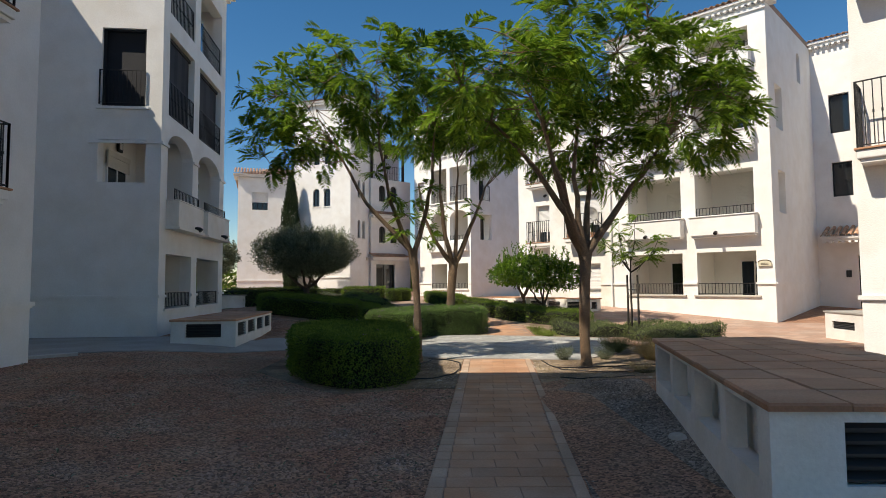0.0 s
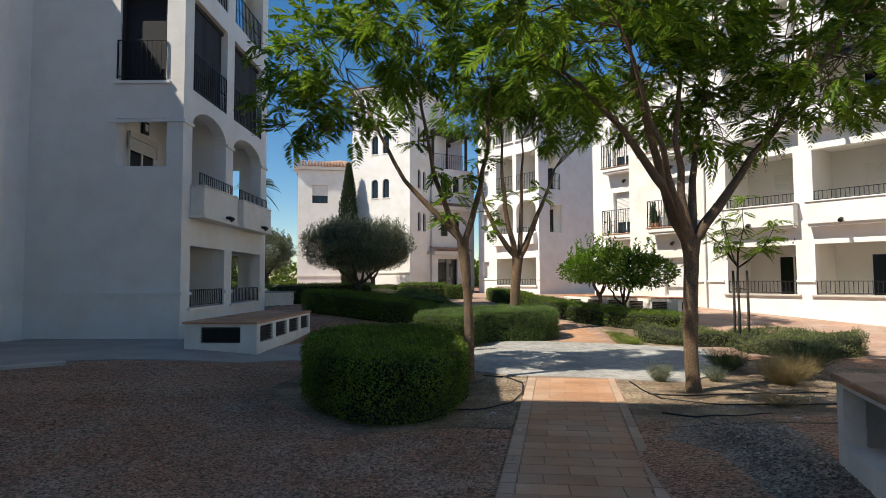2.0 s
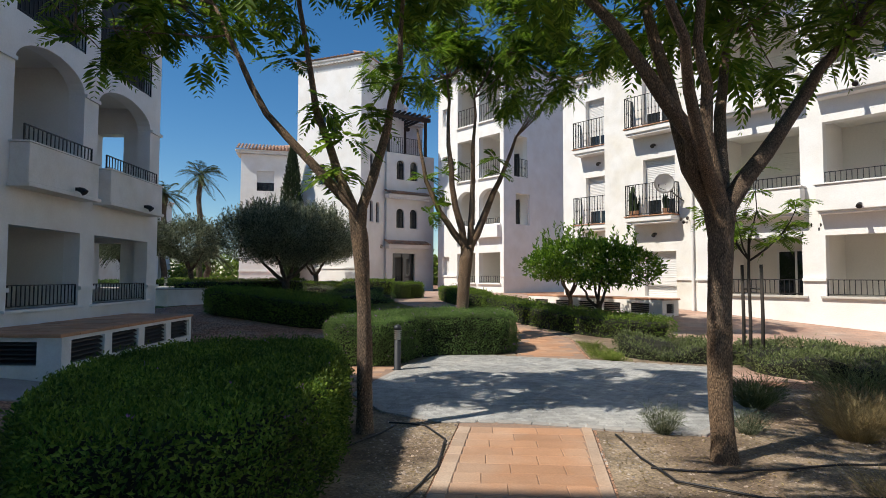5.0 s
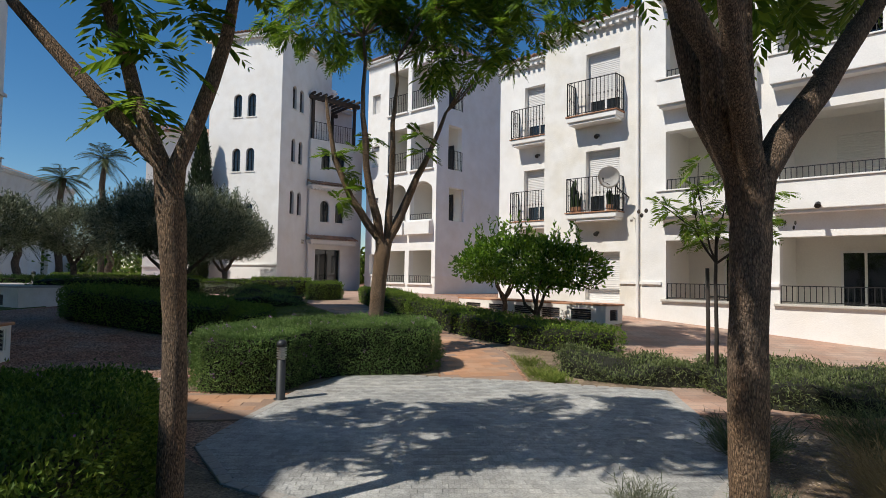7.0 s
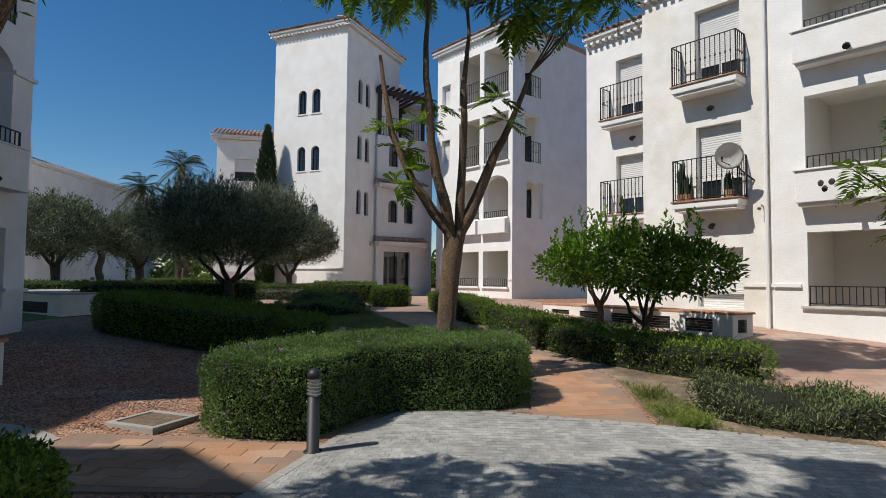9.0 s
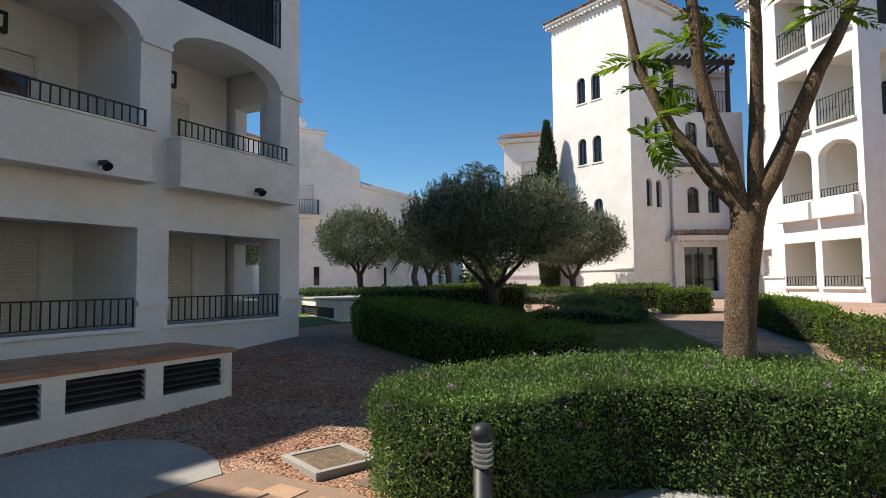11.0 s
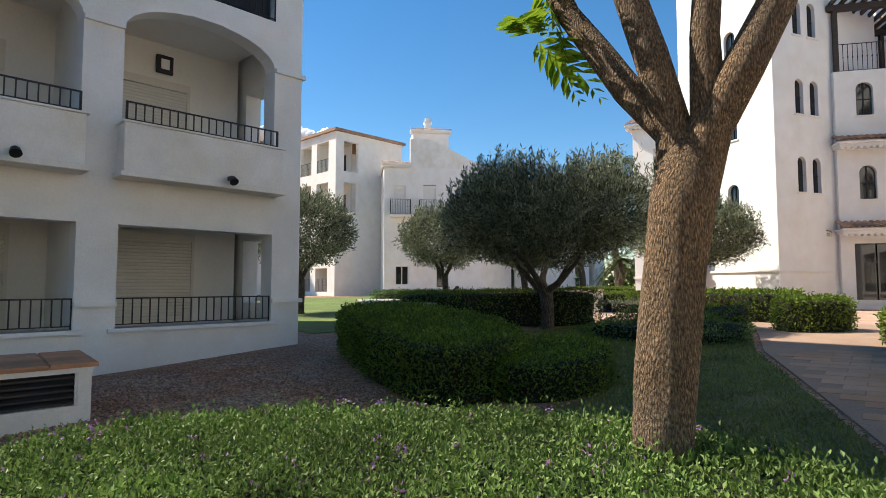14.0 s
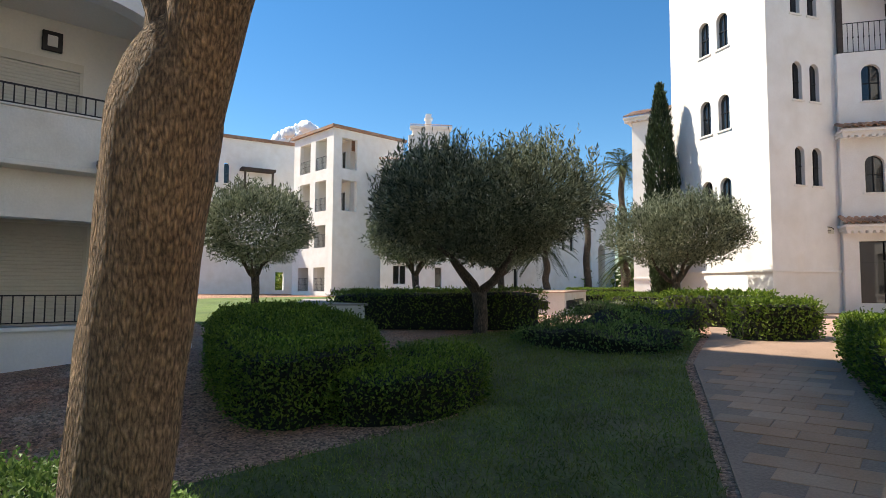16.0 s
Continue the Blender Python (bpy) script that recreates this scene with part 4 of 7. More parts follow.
sheet("soil", [(path_x(9, 1) + 0.02, 9.0), (6.5, 9.2), (7.5, 13.0), (4.2, 15.1), (3.95, 13.2), (2.85, 11.95), (path_x(12, 1) + 0.05, 12.1)], SOIL, 0.008, "dry stony soil round the tree", "soil")
sheet("gravel_strip", [(path_x(2.0, 1) + 0.02, 2.0), (1.5, 2.0), (1.82, 3.5), (2.6, 7.35), (2.9, 8.98), (path_x(8.98, 1) + 0.02, 8.98)], GREYGRAVEL, 0.006, "grey-brown crushed stone between path and bench", "gravel")
sheet("soil", [(-2.2, 16.2), (-0.65, 16.2), (0.0, 17.6), (1.32, 17.25), (1.35, 18.9), (-2.4, 18.4)], SOIL, 0.01, "dry soil under the flowering hedge", "soil")
sheet("soil", [(2.7, 17.0), (4.6, 16.5), (8.0, 15.6), (8.2, 17.6), (5.2, 18.5), (2.9, 21.2), (1.0, 23.8), (0.5, 23.3), (2.1, 20.6), (2.7, 19.4)], SOIL, 0.01, "dry soil of the low planting", "soil")
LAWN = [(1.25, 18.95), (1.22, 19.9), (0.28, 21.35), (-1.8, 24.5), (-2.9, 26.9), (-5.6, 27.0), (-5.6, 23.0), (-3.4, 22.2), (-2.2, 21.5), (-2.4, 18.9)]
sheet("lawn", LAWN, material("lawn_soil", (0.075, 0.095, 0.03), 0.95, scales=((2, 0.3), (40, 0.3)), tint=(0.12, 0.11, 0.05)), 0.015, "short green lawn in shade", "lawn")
FAR_LAWN = [(-30, 24), (-13, 22), (-9, 21.5), (-8, 24), (-9, 28), (-18, 34), (-32, 38)]
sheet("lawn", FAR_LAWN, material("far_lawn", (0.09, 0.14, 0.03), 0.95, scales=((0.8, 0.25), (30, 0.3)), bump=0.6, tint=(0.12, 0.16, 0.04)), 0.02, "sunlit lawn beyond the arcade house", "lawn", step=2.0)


# ---- leaves, fast ----
def rows_mesh(name, verts, quads, mat):
    """A mesh of quads from arrays."""
    me = bpy.data.meshes.new(name)
    n, q = len(verts), len(quads)
    me.vertices.add(n)
    me.vertices.foreach_set("co", np.ascontiguousarray(verts, dtype=np.float32).ravel())
    me.loops.add(q * 4)
    me.loops.foreach_set("vertex_index", np.ascontiguousarray(quads, dtype=np.int32).ravel())
    me.polygons.add(q)
    me.polygons.foreach_set("loop_start", np.arange(0, q * 4, 4, dtype=np.int32))
    me.polygons.foreach_set("use_smooth", np.zeros(q, dtype=bool))
    me.update(calc_edges=True)
    me.materials.append(mat)
    return me


def unit(v):
    return v / np.maximum(np.linalg.norm(v, axis=1, keepdims=True), 1e-6)


def leaf_rows(points, along, face, length, width, curl=0.15):
    """Diamond leaves at the points, pointing along, lying across face."""
    n = len(points)
    d = unit(along)
    s = unit(np.cross(d, face))
    f = np.cross(s, d)
    L, W = np.reshape(length, (-1, 1)) * np.ones((n, 1)), np.reshape(width, (-1, 1)) * np.ones((n, 1))
    v = np.stack([points, points + d * L * 0.5 + s * W * 0.5 + f * L * curl, points + d * L, points + d * L * 0.5 - s * W * 0.5 + f * L * curl], axis=1).reshape(-1, 3)
    return v, np.arange(4 * n).reshape(-1, 4)


def frond_rows(rng, points, along, length, pairs=9):
    """Feathery leaves: leaflets in pairs along each stalk, drooping to the tip."""
    n = len(points)
    d = unit(along)
    up = np.tile((0.0, 0.0, 1.0), (n, 1)) + rng.normal(0, 0.25, (n, 3))
    s = unit(np.cross(d, up))
    u = np.cross(s, d)
    L = np.reshape(length, (-1, 1))
    vs = []
    for j in range(pairs):
        t = 0.12 + 0.88 * j / (pairs - 1)
        p = points + d * L * t - np.array((0, 0, 1.0)) * L * 0.35 * t * t
        size = L * 0.42 * math.sin(math.pi * min(0.93, 0.16 + 0.8 * t)) + 0.015
        for side in (-1, 1):
            a = unit(d * 0.65 + s * side * 0.85 - np.array((0, 0, 1.0)) * (0.12 + 0.25 * t) + rng.normal(0, 0.08, (n, 3)))
            v, _ = leaf_rows(p, a, u, size[:, 0], size[:, 0] * 0.30, 0.06)
            vs.append(v)
    v = np.concatenate(vs)
    return v, np.arange(len(v)).reshape(-1, 4)


def leaf_part(name, rows, mat, parent, label=""):
    v, q = rows
    ob = new(name, rows_mesh(name, v, q, mat))
    ob.parent = parent
    return tagged(ob, label)


def join_rows(*rows):
    v = np.concatenate([r[0] for r in rows])
    return v, np.arange(len(v)).reshape(-1, 4)


# ---- trees ----
def limb_points(rng, a, b, bend, n=7):
    """A bent line from a to b."""
    a, b = np.array(a, float), np.array(b, float)
    off = rng.normal(0, 1, 3) * bend
    out = []
    for i in range(n):
        t = i / (n - 1)
        p = a + (b - a) * t + off * math.sin(math.pi * t) + rng.normal(0, 0.02, 3) * (0 < i < n - 1)
        p[2] += 0.12 * np.linalg.norm(b - a) * math.sin(math.pi * t) * -0.3
        out.append(p)
    return out


def feather_tree(x, y, seed, fork, radius, lean, limbs, blobs, twigs, fronds, label, frond_len=0.42, low=None):
    """Tree with a bare trunk, few ascending limbs and feathery leaves at their ends."""
    rng = np.random.default_rng(seed)
    z = lie(x, y)
    t = base("tree", x, y, z, 0, label, "tree", "feathery trees along the path")
    bm = bmesh.new()
    pts, rad = [], []
    for i in range(48):
        k = i / 47
        pts.append((lean[0] * k + 0.02 * math.sin(5 * k + seed), lean[1] * k + 0.02 * math.cos(4 * k + seed), -0.1 + (fork + 0.1) * k))
        flare = 1 + 0.28 * (1 - smooth(0, 0.14, k)) + 0.12 * smooth(0.70, 0.92, k)
        dome = math.sqrt(max(0.02, 1 - ((k - 0.86) / 0.14) ** 2)) if k > 0.86 else 1
        rad.append(radius * flare * dome * (1.04 - 0.06 * k + 0.03 * math.sin(9 * k + seed)))
    tube(bm, pts, rad, 36)
    for v in bm.verts:
        p = Vector((v.co.x * 26, v.co.y * 26, v.co.z * 5 + seed))
        v.co += Vector((v.co.x - lean[0] * max(0, v.co.z) / fork, v.co.y - lean[1] * max(0, v.co.z) / fork, 0)).normalized() * (0.006 * noise.noise(p) + 0.012 * noise.noise(Vector((v.co.x * 6, v.co.y * 6, v.co.z * 1.5))))
    part("trunk", bm, BARK, t, "furrowed grey-brown trunk", True)
    top = np.array(pts[-1])
    nodes = []
    for end, r in limbs:
        toward = np.array((end[0] - top[0], end[1] - top[1], 0))
        toward = toward / max(0.05, np.linalg.norm(toward))
        tilt = np.array((lean[0] / fork, lean[1] / fork, 1.0))
        foot = [top - tilt * 0.55 + toward * radius * 0.12, top - tilt * 0.26 + toward * radius * 0.34]
        lp = foot + limb_points(rng, top + np.array((0, 0, 0.02)) + toward * radius * 0.62, np.array(end), 0.10, 9)
        thick = [radius * 0.5, radius * 0.7] + [max(r, radius * 0.62) if i == 0 else r * (1.02 - 0.72 * i / 8) for i in range(9)]
        b = bmesh.new()
        tube(b, lp, thick, 16)
        for v in b.verts:
            v.co += Vector((noise.noise(v.co * 14), noise.noise(v.co * 14 + Vector((5, 0, 0))), 0)) * 0.006
        part("limb", b, BARK, t, "", True)
        nodes += [(p, r * (1 - 0.72 * (i - 2) / 8)) for i, p in enumerate(lp) if i > 4]
    # secondary branches
    bm = bmesh.new()
    ends = []
    weights = np.array([bl[6] if len(bl) > 6 else bl[3] * bl[4] * bl[5] for bl in blobs], float)
    weights /= weights.sum()
    hubs = []
    for i in range(max(8, twigs // 9)):
        bl = blobs[rng.choice(len(blobs), p=weights)]
        while True:
            q = rng.uniform(-1, 1, 3)
            if q @ q < 0.75:
                break
        c = np.array(bl[:3]) + q * np.array(bl[3:6]) * 0.8
        p, r = min(nodes, key=lambda nd: np.linalg.norm(nd[0] - c) + 0.5 * max(0, nd[0][2] - c[2]))
        lp = limb_points(rng, p, c, 0.08, 6)
        tube(bm, lp, [min(r * 0.7, 0.035) * (1 - 0.75 * k / 5) for k in range(6)], 5, False)
        hubs += [lp[3], lp[4], lp[5]]
    hubs = np.array(hubs)
    for i in range(twigs):
        bl = blobs[rng.choice(len(blobs), p=weights)]
        q = unit(rng.normal(0, 1, (1, 3)))[0] * rng.uniform(0.35, 1.0) ** 0.5
        c = np.array(bl[:3]) + q * np.array(bl[3:6]) * rng.uniform(0.85, 1.08)
        h = hubs[np.argmin(np.linalg.norm(hubs - c, axis=1))]
        if np.linalg.norm(h - c) > 1.1:
            c = h + (c - h) * 1.1 / np.linalg.norm(h - c)
        tube(bm, [h, (h + c) / 2 + rng.normal(0, 0.03, 3), c], [0.011, 0.008, 0.004], 3, False)
        ends.append((c, c - h))
    part("bough", bm, BARK, t, "", True)
    P = np.repeat(np.array([e[0] for e in ends]), fronds, axis=0)
    A = np.repeat(unit(np.array([e[1] for e in ends])), fronds, axis=0)
    n = len(P)
    A = unit(A * 0.6 + rng.normal(0, 0.75, (n, 3)) * np.array((1, 1, 0.5)) + np.array((0, 0, -0.05)))
    P = P + rng.normal(0, 0.06, (n, 3))
    leaf_part("crown", frond_rows(rng, P, A, rng.uniform(0.65, 1.15, n) * frond_len), JACARANDA, t, "bright green feathery leaves")
    if low:
        for spot in low:
            P = np.repeat(np.array([spot], float), 7, axis=0)
            A = unit(rng.normal(0, 1, (7, 3)) * np.array((1, 1, 0.45)))
            leaf_part("young_shoot", frond_rows(rng, P, A, rng.uniform(0.7, 1.1, 7) * frond_len), JACARANDA, t, "young leaf shoot on a limb")
    return t


feather_tree(2.69, 11.2, 3, 2.15, 0.098, (0.02, 0.05),
             [((-1.75, 0.1, 4.75), 0.085), ((-0.75, 0.25, 5.3), 0.08), ((-0.05, -0.3, 5.4), 0.065), ((1.65, 0.3, 4.3), 0.085), ((0.6, 1.0, 4.8), 0.07), ((-1.2, -1.5, 4.7), 0.06)],
             [(-1.3, 0.2, 5.3, 1.6, 1.5, 1.1), (0.3, 0.0, 6.2, 1.9, 1.7, 1.2), (1.9, 0.3, 4.9, 1.5, 1.5, 1.2), (0.9, 0.6, 4.1, 1.0, 1.0, 0.6), (2.4, 0.2, 6.1, 1.2, 1.2, 0.8), (-0.2, 0.6, 4.6, 1.4, 1.2, 0.7), (-1.6, -2.0, 5.0, 1.5, 1.3, 0.7), (-2.3, -2.6, 4.7, 1.1, 1.0, 0.55)],
             430, 5, "tall tree with spreading limbs and feathery green leaves")
feather_tree(-0.50, 11.85, 5, 2.25, 0.076, (-0.12, 0.1),
             [((-1.75, 0.2, 4.5), 0.055), ((-0.9, 0.3, 5.4), 0.05), ((0.35, 0.2, 4.9), 0.055)],
             [(-2.2, 0.2, 5.2, 1.5, 1.3, 1.1), (-0.9, 0.2, 6.0, 1.6, 1.5, 1.0), (0.3, 0.2, 5.4, 1.0, 1.1, 1.0), (-2.9, 0.0, 4.5, 0.8, 0.9, 0.6)],
             200, 5, "slender forked tree with feathery leaves beside the hedge", low=[(-0.25, 0.1, 3.0), (-0.5, 0.1, 3.4), (-0.1, 0.2, 3.3), (-0.9, 0.2, 3.9), (0.2, 0.2, 3.6), (-0.3, 0.1, 2.7)])
feather_tree(0.21, 18.41, 8, 2.12, 0.124, (0.15, 0.10),
             [((-0.95, 0.2, 4.7), 0.08), ((-0.3, 0.15, 5.8), 0.08), ((0.3, 0.25, 5.4), 0.07), ((1.25, 1.05, 4.7), 0.095)],
             [(-0.8, 0.3, 6.3, 1.3, 1.2, 0.9), (0.6, 0.2, 6.9, 1.5, 1.3, 0.9), (1.6, 0.2, 5.9, 1.1, 1.1, 0.8), (2.6, 0.2, 6.6, 1.1, 1.1, 0.7)],
             230, 6, "tree with thick furrowed trunk and few leafy limbs", low=[(-0.55, 0.1, 3.3), (-0.5, -0.1, 3.0), (-0.65, 0.0, 2.8), (0.75, 0.05, 4.0), (0.85, 0.1, 3.7), (-0.35, 0.1, 3.7), (-0.1, 0.3, 4.0), (-0.75, 0.05, 3.6)])


def bushy_tree(name, x, y, seed, trunk, blobs, count, mat, leaf, label, group, stems=1, upright=0.4, shoots=0, bark=None, radius=0.12, spread_out=0.5, z=None):
    """Small tree: short forked trunk under a dense crown of small leaves in clumps."""
    rng = np.random.default_rng(seed)
    z = lie(x, y) if z is None else z
    t = base(name, x, y, z, 0, label, "tree", group)
    b = bmesh.new()
    tube(b, [(0, 0, -0.08), (0.01, 0, 0.15), (0.03, 0.02, trunk * 0.6), (0.0, 0.0, trunk)], [radius * 1.35, radius * 1.05, radius * 0.9, radius], 10)
    part("trunk", b, bark or OLIVEBARK, t, "gnarled dark trunk", True)
    for i in range(stems + 2):
        a = 2 * math.pi * i / (stems + 2) + seed
        b = bmesh.new()
        lp = limb_points(rng, (0, 0, trunk - 0.06), (spread_out * math.cos(a), spread_out * math.sin(a), trunk + 0.75), 0.06, 6)
        tube(b, lp, [radius * 0.62 * (1 - 0.6 * k / 5) for k in range(6)], 7)
        part("limb", b, bark or OLIVEBARK, t, "", True)
    vol = np.array([bl[3] * bl[4] * bl[5] for bl in blobs]) ** 0.67
    pick = rng.choice(len(blobs), count, p=vol / vol.sum())
    B = np.array(blobs, float)[pick]
    q = unit(rng.normal(0, 1, (count, 3)))
    r = rng.uniform(0.25, 1.0, (count, 1)) ** 0.35
    lump = 1 + 0.24 * np.array([noise.noise(Vector((v[0] * 3.2 + seed, v[1] * 3.2, v[2] * 3.2))) for v in q])[:, None]
    P = B[:, :3] + q * B[:, 3:6] * r * lump
    A = unit(q * 0.7 + rng.normal(0, 0.55, (count, 3)) + np.array((0, 0, upright)))
    F = unit(rng.normal(0, 1, (count, 3)) + np.array((0, 0, 0.8)))
    rows = [leaf_rows(P, A, F, rng.uniform(0.7, 1.3, count) * leaf[0], rng.uniform(0.8, 1.2, count) * leaf[1])]
    if shoots:
        for k in range(shoots):
            bl = blobs[rng.integers(len(blobs))]
            a, rr = rng.uniform(0, 2 * math.pi), math.sqrt(rng.uniform(0, 1))
            root = np.array(bl[:3]) + np.array((bl[3] * rr * math.cos(a), bl[4] * rr * math.sin(a), bl[5] * math.sqrt(max(0, 1 - rr * rr)) * 0.9))
            n = 16
            tt = np.linspace(0, rng.uniform(0.2, 0.5) * (1 if mat is not ORANGELEAF else 1.3), n)[:, None]
            way = unit(np.array([[rng.normal(0, 0.15), rng.normal(0, 0.15), 1.0]]))
            p = root + way * tt
            a2 = unit(rng.normal(0, 0.6, (n, 3)) + np.array((0, 0, 1.0)))
            rows.append(leaf_rows(p, a2, unit(rng.normal(0, 1, (n, 3))), leaf[0], leaf[1]))
    leaf_part("crown", join_rows(*rows), mat, t)
    return t


OL = "clipped olive trees"
bushy_tree("olive_tree", -5.75, 24.8, 11, 1.0, [(0, 0, 2.5, 1.85, 1.75, 0.8), (-1.05, -0.3, 2.4, 1.1, 1.1, 0.8), (0.95, 0.4, 2.55, 1.15, 1.1, 0.78), (0.1, 0.1, 2.0, 1.35, 1.3, 0.55), (-0.3, -0.8, 2.6, 1.0, 0.9, 0.75)], 46000, OLIVELEAF, (0.11, 0.024), "broad clipped olive tree with twiggy top behind the hedge", OL, 2, 0.5, 620, spread_out=0.9, radius=0.13, z=0.44)
bushy_tree("olive_tree", -7.2, 33.4, 12, 0.9, [(0, 0, 2.2, 2.0, 1.8, 0.9), (0.5, 0, 2.3, 1.3, 1.3, 0.85)], 26000, OLIVELEAF, (0.11, 0.03), "grey-green olive tree beside the stair tower", OL, 2, 0.7, 320, spread_out=0.7)
bushy_tree("olive_tree", -13.8, 29.0, 13, 1.1, [(0, 0, 2.4, 1.5, 1.5, 1.0)], 17000, OLIVELEAF, (0.12, 0.035), "round olive tree beyond the arcade house", OL, 2, 0.4, 90, spread_out=0.6)
bushy_tree("olive_tree", -12.4, 31.5, 14, 1.1, [(0, 0, 2.3, 1.4, 1.4, 0.95)], 15000, OLIVELEAF, (0.12, 0.035), "round olive tree beyond the arcade house", OL, 2, 0.4, 90, spread_out=0.6)
bushy_tree("olive_tree", -14.6, 24.0, 15, 1.1, [(0, 0, 2.5, 1.6, 1.6, 1.1)], 17000, OLIVELEAF, (0.12, 0.035), "round olive tree beyond the arcade house", OL, 2, 0.4, 90, spread_out=0.6)

OR = "citrus trees by the long bench"
bushy_tree("citrus_tree", 3.35, 23.9, 21, 0.45, [(0, 0, 1.5, 1.0, 1.0, 0.65), (-0.7, 0, 1.35, 0.7, 0.8, 0.45)], 4200, ORANGELEAF, (0.12, 0.055), "low citrus tree with glossy leaves and upright shoots", OR, 2, 0.3, 26, radius=0.075)
bushy_tree("citrus_tree", 3.75, 21.6, 22, 0.45, [(0, 0, 1.55, 1.0, 1.0, 0.65), (0.7, -0.3, 1.45, 0.9, 0.8, 0.5)], 4600, ORANGELEAF, (0.12, 0.055), "low citrus tree with glossy leaves and upright shoots", OR, 2, 0.3, 22, radius=0.075)


def cypress(x, y, height, width, seed, label):
    rng = np.random.default_rng(seed)
    t = base("cypress", x, y, lie(x, y), 0, label, "tree")
    b = bmesh.new()
    tube(b, [(0, 0, -0.1), (0, 0, height * 0.9)], [0.12, 0.02], 7)
    part("trunk", b, OLIVEBARK, t)
    n = 14000
    k = rng.uniform(0, 1, n)
    z = 0.15 + k * (height - 0.15)
    prof = width * np.minimum(1, (1 - k) * 2.6 + 0.03) ** 0.75 * np.minimum(1, 0.65 + k)
    a = rng.uniform(0, 2 * math.pi, n)
    lump = 1 + 0.22 * np.sin(a * 5 + z * 4) * np.sin(z * 6 + a * 2)
    r = prof * lump * rng.uniform(0.6, 1.0, n)
    P = np.stack([r * np.cos(a), r * np.sin(a), z], 1)
    A = unit(np.stack([np.cos(a) * 0.3, np.sin(a) * 0.3, np.ones(n)], 1) + rng.normal(0, 0.2, (n, 3)))
    leaf_part("crown", leaf_rows(P, A, unit(rng.normal(0, 1, (n, 3))), rng.uniform(0.12, 0.25, n), 0.045), CYPRESSLEAF, t)


cypress(-9.35, 36.2, 7.7, 0.52, 31, "slim dark cypress against the white tower")


def palm(x, y, height, seed, label, size=2.0):
    rng = np.random.default_rng(seed)
    t = base("palm_tree", x, y, lie(x, y), 0, label, "palm", "palms beyond the houses")
    b = bmesh.new()
    n = 14
    tube(b, [(0.1 * math.sin(i), 0, height * i / n) for i in range(n + 1)], [0.24 - 0.05 * i / n + 0.02 * (i % 2) for i in range(n + 1)], 8)
    part("trunk", b, OLIVEBARK, t, "ringed palm trunk", True)
    rows = []
    m = 26
    for i in range(46):
        a, e = rng.uniform(0, 2 * math.pi), rng.uniform(-0.7, 1.1)
        d = np.array((math.cos(a) * math.cos(e), math.sin(a) * math.cos(e), math.sin(e)))
        tt = np.linspace(0.05, 1, m)[:, None]
        p = np.array((0, 0, height)) + d * size * tt - np.array((0, 0, 1.0)) * size * 0.45 * tt ** 2
        s = np.cross(d, (0, 0, 1.0))
        s = s / max(1e-3, np.linalg.norm(s))
        for side in (-1, 1):
            A = unit(np.tile(d * 0.8 + s * side - np.array((0, 0, 0.45)), (m, 1)))
            rows.append(leaf_rows(p, A, np.tile((0, 0, 1.0), (m, 1)), size * 0.28 * np.sin(np.pi * np.linspace(0.12, 0.95, m)), 0.05))
    leaf_part("crown", join_rows(*rows), PALMLEAF, t)


palm(-22.5, 52.5, 9.2, 41, "tall fan palm beyond the far house", 2.2)
palm(-25.2, 52.0, 7.6, 42, "fan palm with hanging dry leaves", 2.0)
palm(-25.5, 48.0, 3.6, 43, "low bushy palm beyond the houses", 2.2)
palm(-20.5, 50.0, 2.6, 44, "low bushy palm beyond the houses", 2.2)


# ---- hedges ----
def outline_points(corners, step=0.12, round_by=2):
    """A closed outline with softened corners, evenly spaced."""
    p = np.array(corners, float)
    for _ in range(round_by):
        q = np.roll(p, -1, axis=0)
        p = np.stack([0.75 * p + 0.25 * q, 0.25 * p + 0.75 * q], 1).reshape(-1, 2)
    q = np.roll(p, -1, axis=0)
    seg = np.linalg.norm(q - p, axis=1)
    total = seg.sum()
    n = max(12, int(total / step))
    at = np.concatenate([[0], np.cumsum(seg)])
    out = []
    for s in np.linspace(0, total, n, endpoint=False):
        i = min(np.searchsorted(at, s, side="right") - 1, len(p) - 1)
        f = (s - at[i]) / max(seg[i], 1e-6)
        out.append(p[i] + (q[i] - p[i]) * f)
    return np.array(out), total


def inside(pts, poly):
    x, y = pts[:, 0], pts[:, 1]
    c = np.zeros(len(pts), bool)
    j = len(poly) - 1
    for i in range(len(poly)):
        xi, yi, xj, yj = *poly[i], *poly[j]
        hit = ((yi > y) != (yj > y)) & (x < (xj - xi) * (y - yi) / (yj - yi + 1e-12) + xi)
        c ^= hit
        j = i
    return c


